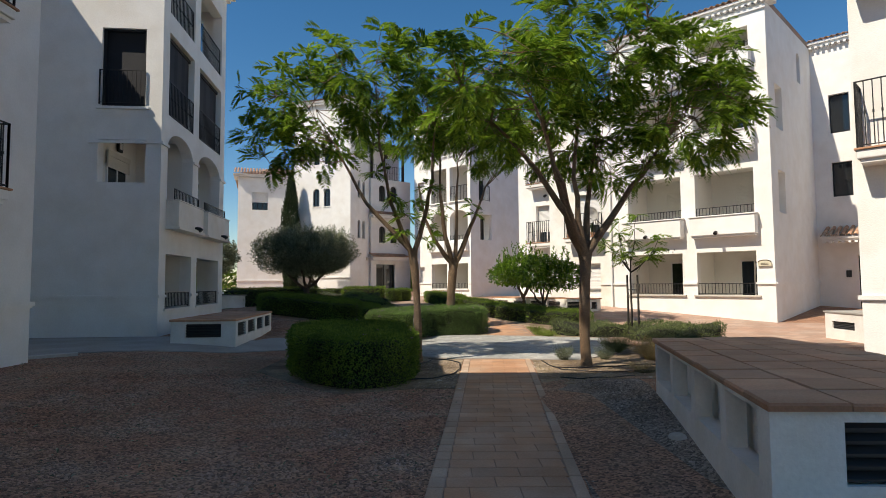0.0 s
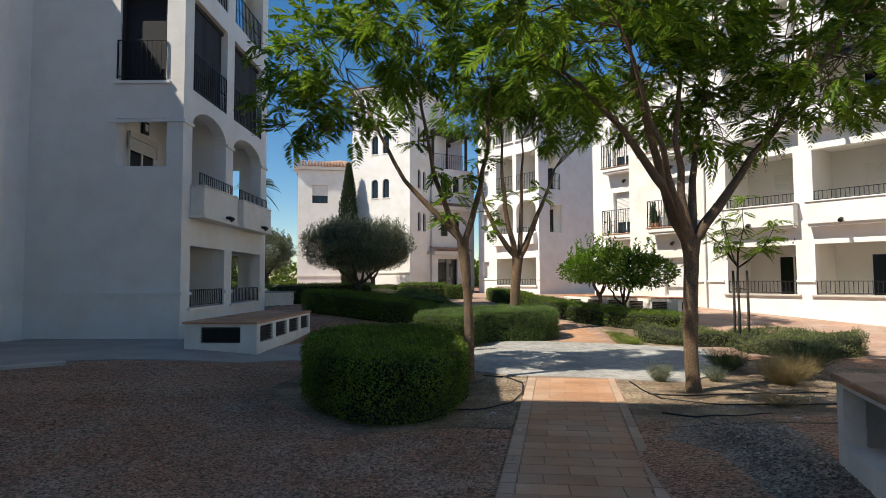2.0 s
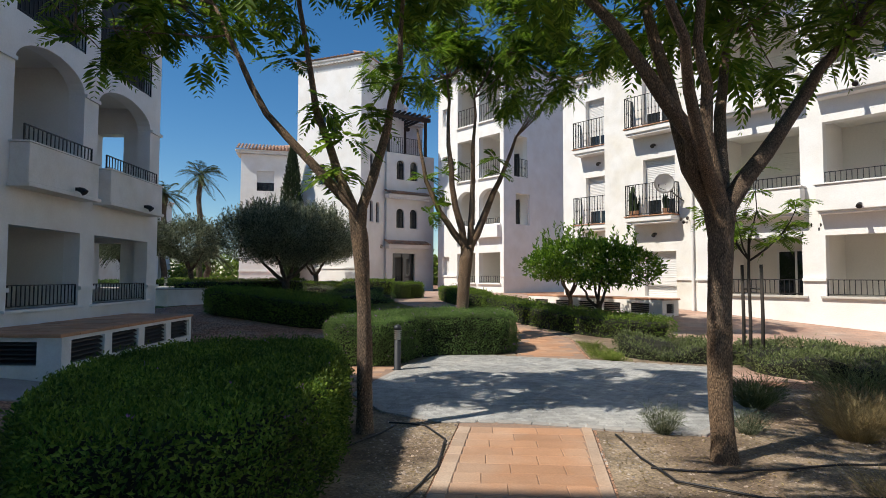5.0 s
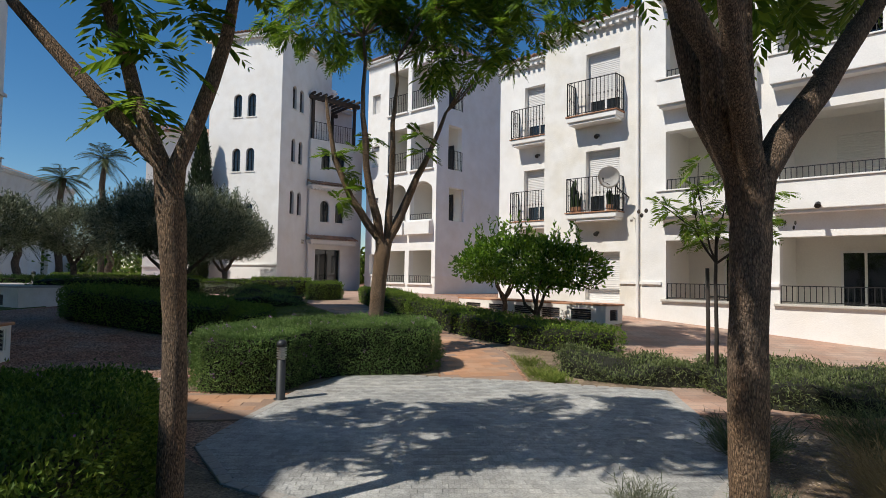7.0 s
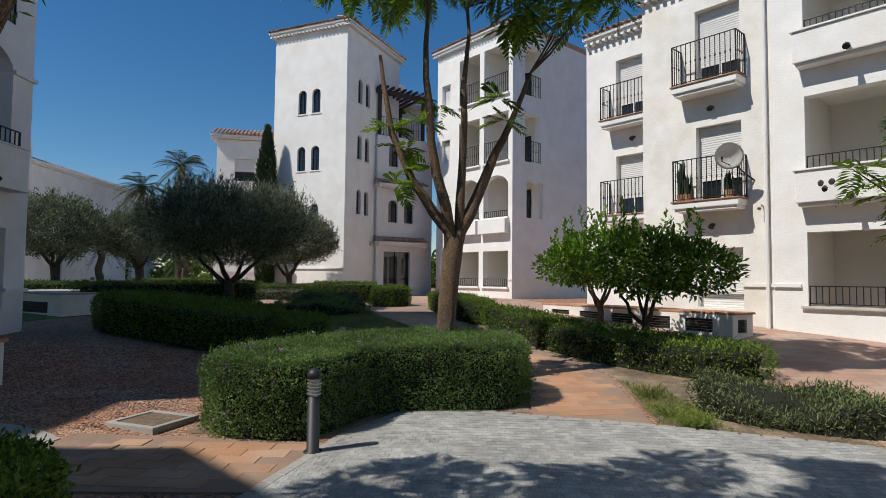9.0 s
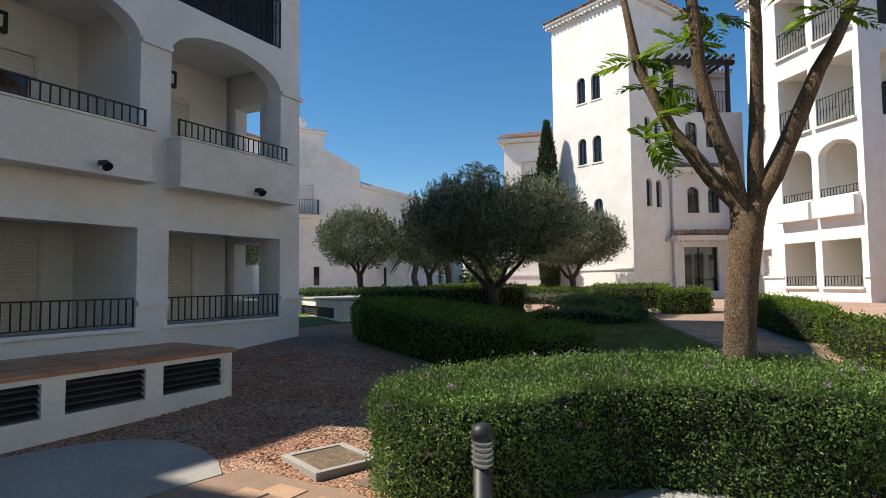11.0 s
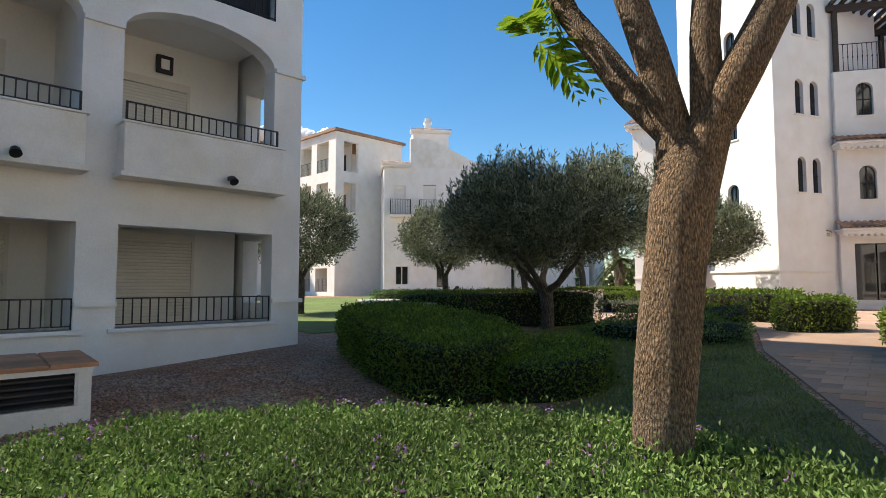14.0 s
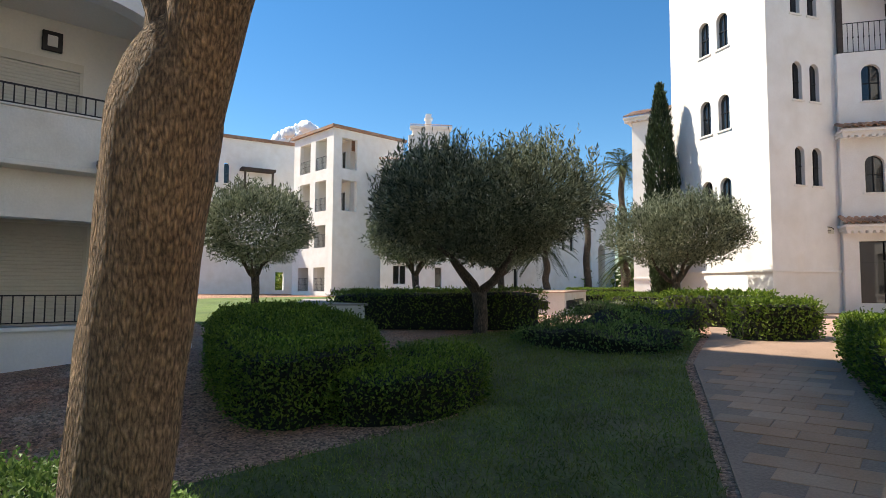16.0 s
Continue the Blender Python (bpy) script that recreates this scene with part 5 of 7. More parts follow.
def hedge(corners, height, seed, label, leaf=(0.05, 0.026), density=1500, mat=None, flowers=0, rough_by=0.05, name="hedge", group="clipped hedges", lumps=0.0, soft=2):
    """Clipped hedge: twiggy body inside, near-black for the shade there, thousands of leaves on top and sides."""
    rng = np.random.default_rng(seed)
    ring, total = outline_points(corners, 0.12, soft)
    cx, cy = ring.mean(axis=0)
    z0 = min(lie(x, y) for x, y in ring)
    t = base(name, cx, cy, z0, 0, label, "hedge", group)
    ring = ring - (cx, cy)
    ground = np.array([lie(x + cx, y + cy) - z0 for x, y in ring])

    def top_at(x, y):
        return height + lie(x + cx, y + cy) - z0 + lumps * noise.noise(Vector((x * 1.1 + seed, y * 1.1, 0))) + 0.03 * noise.noise(Vector((x * 3, y * 3, seed))) + 0.025 * noise.noise(Vector((x * 10, y * 10, seed)))

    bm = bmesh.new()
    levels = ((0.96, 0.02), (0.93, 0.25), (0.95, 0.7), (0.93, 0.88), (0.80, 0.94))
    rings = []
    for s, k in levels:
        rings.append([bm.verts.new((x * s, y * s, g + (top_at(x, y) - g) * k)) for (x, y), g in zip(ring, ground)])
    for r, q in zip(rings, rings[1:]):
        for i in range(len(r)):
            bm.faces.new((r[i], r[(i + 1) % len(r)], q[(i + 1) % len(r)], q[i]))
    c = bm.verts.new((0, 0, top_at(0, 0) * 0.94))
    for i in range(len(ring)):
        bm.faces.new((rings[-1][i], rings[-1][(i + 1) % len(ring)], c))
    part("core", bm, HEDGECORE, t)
    # leaves on the sides
    n = int(total * height * density)
    i = rng.integers(len(ring), size=n)
    f = rng.uniform(0, 1, (n, 1))
    a, b = ring[i], ring[(i + 1) % len(ring)]
    p2 = a + (b - a) * f
    nor = np.stack([(b - a)[:, 1], -(b - a)[:, 0]], 1)
    nor /= np.maximum(np.linalg.norm(nor, axis=1, keepdims=True), 1e-6)
    if np.mean(np.sum(nor * p2, axis=1)) < 0:
        nor = -nor
    k = rng.uniform(0.02, 1.0, n) ** 0.85
    tops = np.array([top_at(x, y) for x, y in ring])[i]
    gz = ground[i]
    z = gz + (tops - gz) * k
    bulge = np.array([noise.noise(Vector((p[0] * 2.2, p[1] * 2.2, zz * 2.2 + seed))) for p, zz in zip(p2, z)]) * rough_by + np.array([noise.noise(Vector((p[0] * 9, p[1] * 9, zz * 9 + seed))) for p, zz in zip(p2, z)]) * 0.035
    inset = np.where(k > 0.9, (k - 0.9) * 0.7, 0)
    dist = rng.normal(0, 0.03, n) + bulge - inset
    P = np.concatenate([p2 + nor * dist[:, None], z[:, None]], 1)
    N = np.concatenate([nor, np.zeros((n, 1))], 1)
    # leaves on the top
    lo, hi = ring.min(axis=0), ring.max(axis=0)
    m = int((hi - lo).prod() * density * 1.15)
    cand = rng.uniform(0, 1, (m, 2)) * (hi - lo) + lo
    cand = cand[inside(cand, ring * 0.985)]
    m = len(cand)
    tz = np.array([top_at(x, y) for x, y in cand]) + rng.normal(-0.012, 0.02, m) + np.maximum(0, rng.normal(-0.03, 0.04, m))
    P2 = np.concatenate([cand, tz[:, None]], 1)
    N2 = np.tile((0, 0, 1.0), (m, 1))
    P, N = np.concatenate([P, P2]), np.concatenate([N, N2])
    n = len(P)
    A = unit(N * 0.55 + rng.normal(0, 0.6, (n, 3)) + np.array((0, 0, 0.35)))
    F = unit(N + rng.normal(0, 0.5, (n, 3)))
    leaf_part("leaves", leaf_rows(P, A, F, rng.uniform(0.7, 1.3, n) * leaf[0], rng.uniform(0.8, 1.2, n) * leaf[1]), mat or HEDGE, t)
    if flowers:
        j = rng.integers(n, size=flowers)
        P3 = np.repeat(P[j], 8, axis=0) + rng.normal(0, 0.014, (flowers * 8, 3)) + np.repeat(N[j], 8, axis=0) * 0.02
        leaf_part("blossom", leaf_rows(P3, unit(rng.normal(0, 1, (len(P3), 3)) + np.array((0, 0, 0.6))), unit(rng.normal(0, 1, (len(P3), 3))), 0.02, 0.014), LAVENDER, t, "small purple flower heads")
    return t


def strip(points, width):
    """Outline of a hedge that follows a line."""
    p = np.array(points, float)
    d = np.gradient(p, axis=0)
    nrm = np.stack([-d[:, 1], d[:, 0]], 1)
    nrm /= np.linalg.norm(nrm, axis=1, keepdims=True)
    w = np.reshape(width, (-1, 1)) / 2
    return [tuple(v) for v in np.concatenate([p + nrm * w, (p - nrm * w)[::-1]])]


hedge([(-2.85, 10.7), (-2.15, 9.25), (-1.25, 8.65), (-0.6, 9.15), (-0.45, 10.4), (-0.85, 12.4), (-1.35, 13.5), (-2.6, 13.25), (-3.0, 12.0)], 0.75, 51, "low dense rounded hedge beside the path", density=3300, flowers=25, leaf=(0.037, 0.019))
hedge([(-2.2, 16.5), (-1.85, 16.0), (-0.8, 16.0), (-0.55, 17.25), (1.15, 17.35), (1.4, 18.0), (1.05, 18.7), (-0.4, 18.75), (-2.0, 17.5)], 0.76, 52, "angled pale green hedge with purple flowers", density=5600, mat=HEDGEPALE, flowers=160, leaf=(0.029, 0.016))
hedge([(-6.7, 20.75), (-4.9, 20.05), (-3.3, 19.85), (-2.75, 20.3), (-3.1, 21.5), (-6.4, 21.9)], 0.66, 53, "tall dark hedge in shade", density=2000, leaf=(0.042, 0.022), soft=1)
hedge([(-3.3, 20.8), (-2.75, 20.45), (-2.15, 21.3), (-2.5, 22.3), (-3.5, 22.3)], 0.42, 54, "low rounded dark hedge on the lawn edge", density=1800, leaf=(0.042, 0.022))
hedge(strip([(-9.0, 23.6), (-7.2, 24.8), (-5.5, 26.2)], 0.8), 0.72, 55, "dark hedge under the olive tree", density=700)
hedge([(-4.9, 24.6), (-3.6, 24.2), (-2.3, 24.7), (-2.2, 25.6), (-3.4, 26.4), (-4.8, 26.0)], 0.3, 56, "low loose shrubs on the lawn", density=700, lumps=0.35, rough_by=0.14, mat=HEDGEPALE)
hedge([(-4.4, 26.0), (-3.0, 25.9), (-2.6, 26.8), (-3.8, 27.4)], 0.42, 57, "low loose shrubs on the lawn", density=600, lumps=0.3, rough_by=0.12)
hedge([(-2.02, 26.58), (-1.31, 27.51), (-1.98, 28.02), (-2.69, 27.09)], 0.55, 58, "square clipped hedge block", density=1100, leaf=(0.055, 0.03), soft=1)
hedge(strip([(-4.9, 29.2), (-3.7, 29.0), (-2.8, 29.3)], 0.9), 0.62, 59, "clipped hedge block near the entrance", density=450, leaf=(0.08, 0.04))
hedge([(-0.95, 26.5), (-0.3, 25.0), (0.5, 23.5), (1.2, 23.5), (0.7, 25.2), (-0.1, 26.6)], 0.46, 60, "rounded hedge on the corner of the path", density=1400, leaf=(0.045, 0.024))
hedge(strip([(0.9, 23.6), (1.9, 21.8), (3.1, 20.3), (4.9, 19.2)], (0.8, 1.0, 1.1, 1.1)), 0.46, 61, "long curving hedge beside the path", density=800, mat=HEDGE)
hedge([(3.2, 17.6), (3.5, 17.1), (4.7, 16.6), (5.6, 16.6), (5.4, 17.4), (4.2, 17.9), (3.4, 18.1)], 0.27, 62, "low trailing rosemary beside the path", density=1300, leaf=(0.07, 0.014), mat=ROSEMARY, lumps=0.22, rough_by=0.12, group="low shrubs")
hedge([(4.95, 15.3), (7.0, 14.7), (8.0, 16.6), (6.6, 17.6), (5.3, 17.5)], 0.33, 63, "low dark rosemary under the staked tree", density=1000, leaf=(0.07, 0.014), mat=ROSEMARY, lumps=0.25, rough_by=0.14, group="low shrubs")
hedge(strip([(-8.5, 30.5), (-6.5, 31.2), (-4.8, 31.0)], 1.0), 0.25, 64, "low grey-green bed before the tower", density=420, leaf=(0.08, 0.03), mat=OLIVELEAF, lumps=0.2)
hedge(strip([(-9.0, 32.8), (-7.0, 32.6), (-5.2, 32.9)], 0.9), 0.5, 65, "dark clipped hedge at the tower foot", density=420, leaf=(0.08, 0.04))
hedge(strip([(-15.5, 27.2), (-12.5, 28.6), (-10.6, 30.2)], 1.0), 0.55, 66, "sunlit clipped hedge beyond the paving", density=420, leaf=(0.08, 0.04), mat=HEDGEPALE)
hedge(strip([(-12.2, 33.5), (-10.8, 34.6), (-9.6, 36.6)], 1.0), 0.5, 67, "clipped hedge beyond the paving", density=350, leaf=(0.08, 0.04))
hedge(strip([(-22, 46), (-15.5, 46.5), (-12, 44)], 1.2), 0.6, 68, "clipped hedge before the far house", density=260, leaf=(0.1, 0.05))

# ---- houses in the distance ----
def distant_houses():
    h = base("distant_house", -31.2, 38.2, 0.2, 59, "white gabled house with roof turret and small balconies", "building")
    bm = bmesh.new()
    wall(bm, I4, 7.0, 0, 9.5, 0.3, [(0.7, 1.5, 6.2, 8.2), (2.7, 3.6, 6.2, 8.3), (0.8, 1.7, 1.4, 2.7), (3.6, 4.1, 1.2, 2.6)])
    box(bm, 0, 0.3, 0.3, 7, 0, 9.5)
    box(bm, 6.7, 7.0, 0.3, 7, 0, 9.5)
    box(bm, -0.06, 7.06, -0.06, 0.003, 1.0, 1.1)
    part("wall", bm, STUCCO, h)
    bm = bmesh.new()
    prof = [(1.8, 9.5), (7.0, 9.5), (7.0, 9.7), (3.2, 11.5), (1.8, 11.5)]
    f = [bm.verts.new((u, 0, z)) for u, z in prof]
    k = [bm.verts.new((u, 0.3, z)) for u, z in prof]
    bm.faces.new(f)
    bm.faces.new(list(reversed(k)))
    for i in range(5):
        bm.faces.new((f[i], k[i], k[(i + 1) % 5], f[(i + 1) % 5]))
    part("gable", bm, STUCCO_OLD, h)
    for u, z, w in ((0.7, 6.2, 0.8), (2.7, 6.2, 0.9)):
        shutter(h, u, 0.15, z, w, 1.9, SHUTTER_W)
        slab_balcony(h, u - 0.3, 0, z, w + 0.6, 0.5, 1.0)
    window(h, 0.8, 0.15, 1.4, 0.9, 1.3)
    window(h, 3.6, 0.15, 1.2, 0.5, 1.4, 1)
    tiled_edge(h, -0.2, 1.8, -0.3, 9.7, rows=3)
    bm = bmesh.new()
    box(bm, 2.2, 4.8, 2.0, 4.6, 9.5, 12.6)
    box(bm, 3.2, 3.6, 3.0, 3.4, 12.6, 13.9)
    box(bm, 3.1, 3.7, 2.9, 3.5, 13.5, 13.6)
    part("turret", bm, STUCCO, h, "white roof turret with chimney")
    tiled_edge(h, 2.0, 5.0, 1.75, 12.7, rows=2)
    bm = bmesh.new()
    box(bm, 0, 7.0, 0.3, 7, 9.45, 9.75)
    part("roof", bm, ROOFTILE, h)
    w = base("distant_house", -27.6, 44.2, 0.2, 98, "long low white wing with arched porch", "building")
    bm = bmesh.new()
    wall(bm, I4, 18, 0, 8.4, 0.3, [(2.2, 2.6, 5.0, 7.2, 0.2), (6.0, 6.8, 4.6, 5.8), (9.4, 9.9, 4.2, 6.2, 0.25), (10.6, 11.1, 4.2, 6.2, 0.25), (3.2, 3.7, 0.8, 2.6), (12.6, 13.8, 0.8, 5.0, 0.6), (15.0, 16.2, 0.8, 5.0, 0.6)])
    box(bm, 0, 0.3, 0.3, 6, 0, 8.4)
    box(bm, 17.7, 18, 0.3, 6, 0, 8.4)
    part("wall", bm, STUCCO, w)
    for a, b, c, d in ((2.2, 2.6, 5.0, 7.2), (9.4, 9.9, 4.2, 6.2), (10.6, 11.1, 4.2, 6.2), (3.2, 3.7, 0.8, 2.6)):
        slit_window(w, a, 0.02, c, b - a, d - c)
    recess(w, 12.4, 16.4, 0.8, 5.2, 1.4, 0.3)
    tiled_edge(w, 0, 18, -0.3, 8.6, rows=2, gap=0.3)
    k = base("distant_house", -40.1, 35.8, 0.2, 6, "white house with stacked open loggias", "building")
    bm = bmesh.new()
    cols = ((0.9, 2.4), (3.1, 4.6))
    rows_z = ((0.9, 2.6), (4.0, 5.6), (6.6, 8.8), (9.6, 11.8))
    wall(bm, I4, 5.5, 0, 12.4, 0.3, [(a, b, c, d) for a, b in cols for c, d in rows_z])
    m = Matrix(((0, -1, 0, 5.5), (1, 0, 0, 0.3), (0, 0, 1, 0), (0, 0, 0, 1)))
    wall(bm, m, 6, 0, 12.4, 0.3, [(0.4, 1.7, c, d) for c, d in rows_z[2:]])
    box(bm, 0, 0.3, 0.3, 6, 0, 12.4)
    part("wall", bm, STUCCO, k)
    for a, b in cols:
        for j, (c, d) in enumerate(rows_z):
            recess(k, a, b, c - 0.1, d + 0.1, 1.6, 0.3, open_side="high" if a > 3 and j > 1 else None)
            railing(k, a, 0.08, c, b - a, 0.95, gap=0.16)
            window(k, a + 0.3, 1.85, c, 0.9, 1.6)
    bm = bmesh.new()
    box(bm, -0.2, 5.7, -0.2, 6.5, 12.4, 12.6)
    part("roof", bm, ROOFTILE, k)
    v = base("distant_house", -46.0, 28.0, 0.2, 84, "white house wing with timber pergola", "building")
    bm = bmesh.new()
    wall(bm, I4, 12, 0, 13.2, 0.3, [(3.4, 3.8, 9.5, 11.2, 0.2), (4.2, 4.6, 9.5, 11.2, 0.2), (7.2, 7.8, 6.6, 8.4), (9.2, 9.8, 6.2, 7.8), (3.6, 4.0, 5.0, 6.6, 0.2), (8.5, 9.2, 0.9, 2.4)])
    box(bm, 11.7, 12, 0.3, 6, 0, 13.2)
    part("wall", bm, STUCCO, v)
    for a, c in ((3.4, 9.5), (4.2, 9.5), (3.6, 5.0)):
        slit_window(v, a, 0.02, c, 0.4, 1.6)
    window(v, 7.2, 0.15, 6.6, 0.6, 1.8)
    window(v, 9.2, 0.15, 6.2, 0.6, 1.6)
    bm = bmesh.new()
    for u in (5.6, 7.8):
        box(bm, u, u + 0.15, -0.9, -0.75, 8.2, 10.6)
    box(bm, 5.4, 8.1, -1.0, 0.0, 10.6, 10.8)
    part("pergola", bm, DARKWOOD, v)
    bm = bmesh.new()
    box(bm, -0.2, 12.2, -0.2, 6, 13.2, 13.45)
    part("roof", bm, ROOFTILE, v)


distant_houses()


# ---- low vent boxes with tiled tops, used as benches ----
def bench(corners, z0, z1, openings, label, grid, dark=(), top_mat=None):
    """Plastered box with niches in its sides and a top of bullnosed clay tiles. openings: (side, u0, u1, z0, z1)."""
    cx, cy = np.mean([c[0] for c in corners]), np.mean([c[1] for c in corners])
    t = base("bench", cx, cy, 0, 0, label, "bench", "plastered vent benches")
    pts = [Vector((x - cx, y - cy, 0)) for x, y in corners]
    for i in range(4):
        a, b = pts[i], pts[(i + 1) % 4]
        d = b - a
        m = Matrix.Translation(a) @ Matrix.Rotation(math.atan2(d.y, d.x), 4, "Z")
        bm = bmesh.new()
        wall(bm, m, d.length, z0 - 0.15, z1, 0.14, [(u0, u1, c, e) for s, u0, u1, c, e in openings if s == i])
        part("side_wall", bm, STUCCO_OLD, t, "scuffed white plaster side")
    inner = [p * 0.62 if i in () else p - p.normalized() * 0.46 for i, p in enumerate(pts)]
    bm = bmesh.new()
    lo = [bm.verts.new((p.x, p.y, z0 - 0.1)) for p in inner]
    hi = [bm.verts.new((p.x, p.y, z1 - 0.01)) for p in inner]
    for i in range(4):
        bm.faces.new((lo[i], lo[(i + 1) % 4], hi[(i + 1) % 4], hi[i]))
    fl = [bm.verts.new((p.x * 0.98, p.y * 0.98, z0 + (openings[0][3] - z0) - 0.02 if openings else z0)) for p in pts]
    bm.faces.new(fl)
    part("lining", bm, STUCCO_OLD, t)
    for s, u0, u1, c, e in openings:
        if s in dark:
            a, b = pts[s], pts[(s + 1) % 4]
            d = b - a
            g = bmesh.new()
            box(g, u0, u1, 0.09, 0.12, c, e)
            n = 5
            for k in range(n):
                zz = c + (e - c) * (k + 0.5) / n
                vs = box(g, u0, u1, 0.03, 0.085, zz - 0.008, zz + 0.008)
                for v in vs:
                    v.co.z += (v.co.y - 0.05) * 0.6
            gr = part("grille", g, VOID, t, "dark louvred grille")
            gr.matrix_local = Matrix.Translation(a) @ Matrix.Rotation(math.atan2(d.y, d.x), 4, "Z")
    # top tiles
    big = [p + p.normalized() * 0.06 for p in pts]
    nu, nv = grid
    rng = random.Random(round(cx * 7))
    for i in range(nu):
        for j in range(nv):
            u0, u1, v0, v1 = i / nu, (i + 1) / nu, j / nv, (j + 1) / nv
            e = 0.004
            q = []
            for u, v in ((u0, v0), (u1, v0), (u1, v1), (u0, v1)):
                p = (big[0] * (1 - u) + big[1] * u) * (1 - v) + (big[3] * (1 - u) + big[2] * u) * v
                q.append(p)
            mid = sum(q, Vector()) / 4
            q = [p + (mid - p).normalized() * e for p in q]
            dz = rng.uniform(-0.003, 0.003)
            b = bmesh.new()
            low = [b.verts.new((p.x, p.y, z1)) for p in q]
            up = [b.verts.new((p.x, p.y, z1 + 0.03 + dz)) for p in q]
            cap = [b.verts.new((p.x + (mid.x - p.x) * 0.05, p.y + (mid.y - p.y) * 0.05, z1 + 0.045 + dz)) for p in q]
            for r, s in ((low, up), (up, cap)):
                for k in range(4):
                    b.faces.new((r[k], r[(k + 1) % 4], s[(k + 1) % 4], s[k]))
            b.faces.new(cap)
            part("tile", b, top_mat or TERRACOTTA, t)
    return t


# beside the path (corner order runs counter-clockwise from the near corner)
side = [(3, 0.14 + 0.97 * i, 0.14 + 0.97 * i + 0.82, 0.38, 0.79) for i in range(4)]
bench([(1.80, 3.45), (4.1, 3.35), (4.1, 7.42), (2.58, 7.32)], 0.17, 0.83, side + [(0, 0.42, 2.1, 0.40, 0.76)], "long white vent bench with terracotta tile top by the path", (5, 9), dark=(0,))
side = [(1, 0.2 + 0.98 * i, 0.2 + 0.98 * i + 0.78, 0.42, 0.73) for i in range(4)]
bench([(-6.05, 13.05), (-4.63, 13.1), (-5.0, 17.12), (-6.3, 17.15)], 0.18, 0.78, side + [(0, 0.32, 1.1, 0.42, 0.72)], "white vent bench with tiled top along the arcade house", (4, 10), dark=(0, 1))
bench([(2.3, 26.2), (5.6, 22.3), (6.2, 22.8), (2.9, 26.7)], 0.42, 0.95, [(0, 0.3 + 0.95 * i, 0.3 + 0.95 * i + 0.6, 0.58, 0.85) for i in range(5)] + [(1, 0.2, 0.55, 0.58, 0.85)], "white vent bench below the long angled house", (9, 2), dark=(0, 1))
bench([(-10.4, 28.2), (-7.9, 29.5), (-10.7, 33.8), (-13.2, 32.4)], 0.75, 1.38, [(1, 0.3, 4.6, 0.95, 1.18), (0, 0.3, 2.4, 0.95, 1.18)], "wide low vent box with pale tiled top in the paving", (4, 8), dark=(0, 1), top_mat=PINKPAVE)
bench([(-12.0, 24.4), (-8.6, 22.7), (-6.6, 26.4), (-9.8, 28.0)], 0.6, 1.16, [(0, 0.3, 3.2, 0.72, 0.98)], "wide low vent box with grey top beyond the hedge", (6, 6), dark=(0,), top_mat=CONCRETE)
bench([(10.5, 13.3), (11.6, 13.2), (11.7, 16.2), (10.6, 16.2)], 0.1, 0.72, [(3, 0.3, 1.2, 0.3, 0.5), (3, 1.5, 2.6, 0.3, 0.5)], "white vent bench with grey top beside the side house", (4, 6), dark=(3,), top_mat=CONCRETE)


# ---- young staked tree ----
def young_tree():
    rng = np.random.default_rng(77)
    x, y = 5.35, 16.6
    t = base("young_tree", x, y, lie(x, y), 0, "young staked tree with sparse feathery leaves and seed pods", "tree")
    b = bmesh.new()
    tube(b, [(0, 0, -0.05), (0.02, 0.01, 0.8), (0.0, 0.0, 1.6), (0.03, 0.02, 2.3)], [0.035, 0.03, 0.027, 0.022], 8)
    part("trunk", b, STAKE, t, "", True)
    tips = []
    for e in ((-0.8, 0.1, 2.75), (-0.35, -0.2, 3.3), (0.25, 0.1, 3.5), (0.8, -0.1, 2.9), (1.05, 0.2, 2.55), (-0.15, 0.4, 3.0)):
        b = bmesh.new()
        lp = limb_points(rng, (0.02, 0.01, 1.85), e, 0.06, 6)
        tube(b, lp, [0.018 * (1 - 0.7 * k / 5) for k in range(6)], 5)
        part("limb", b, STAKE, t, "", True)
        tips += lp[2:]
    P = np.repeat(np.array(tips), 5, axis=0)
    n = len(P)
    A = unit(rng.normal(0, 1, (n, 3)) * np.array((1, 1, 0.35)))
    leaf_part("crown", frond_rows(rng, P, A, rng.uniform(0.25, 0.42, n)), JACARANDA, t)
    pod = bmesh.new()
    bmesh.ops.create_uvsphere(pod, u_segments=8, v_segments=5, radius=0.035)
    for v in pod.verts:
        v.co.y *= 0.3
    me = bpy.data.meshes.new("seed_pod")
    pod.to_mesh(me)
    pod.free()
    me.materials.append(DARKWOOD)
    for p in ((1.2, 0.2, 2.5), (1.3, 0.15, 2.42), (1.36, 0.2, 2.5), (-1.0, 0.1, 2.62), (-1.06, 0.12, 2.55), (-1.12, 0.08, 2.6), (1.1, 0.3, 2.36)):
        shared("seed_pod", me, t, pose(*p, 0, 0, 60 * p[0]))
    for k, (dx, dy) in enumerate(((0.16, -0.12), (-0.04, 0.16))):
        b = bmesh.new()
        tube(b, [(0, 0, -0.2), (0.01, 0, 0.9), (0.0, 0, 1.78)], [0.032, 0.031, 0.029], 8)
        s = base("stake", x + dx, y + dy, lie(x, y), 0, "dark round timber stake holding the young tree", "stake", "tree stakes")
        part("post", b, STAKE, s, "", True)
        if k == 0:
            b = bmesh.new()
            tube(b, [(0, 0, 1.35), (-0.1, 0.14, 1.36), (-0.2, 0.28, 1.35)], [0.012, 0.012, 0.012], 6)
            part("tie", b, IRON, s)


young_tree()


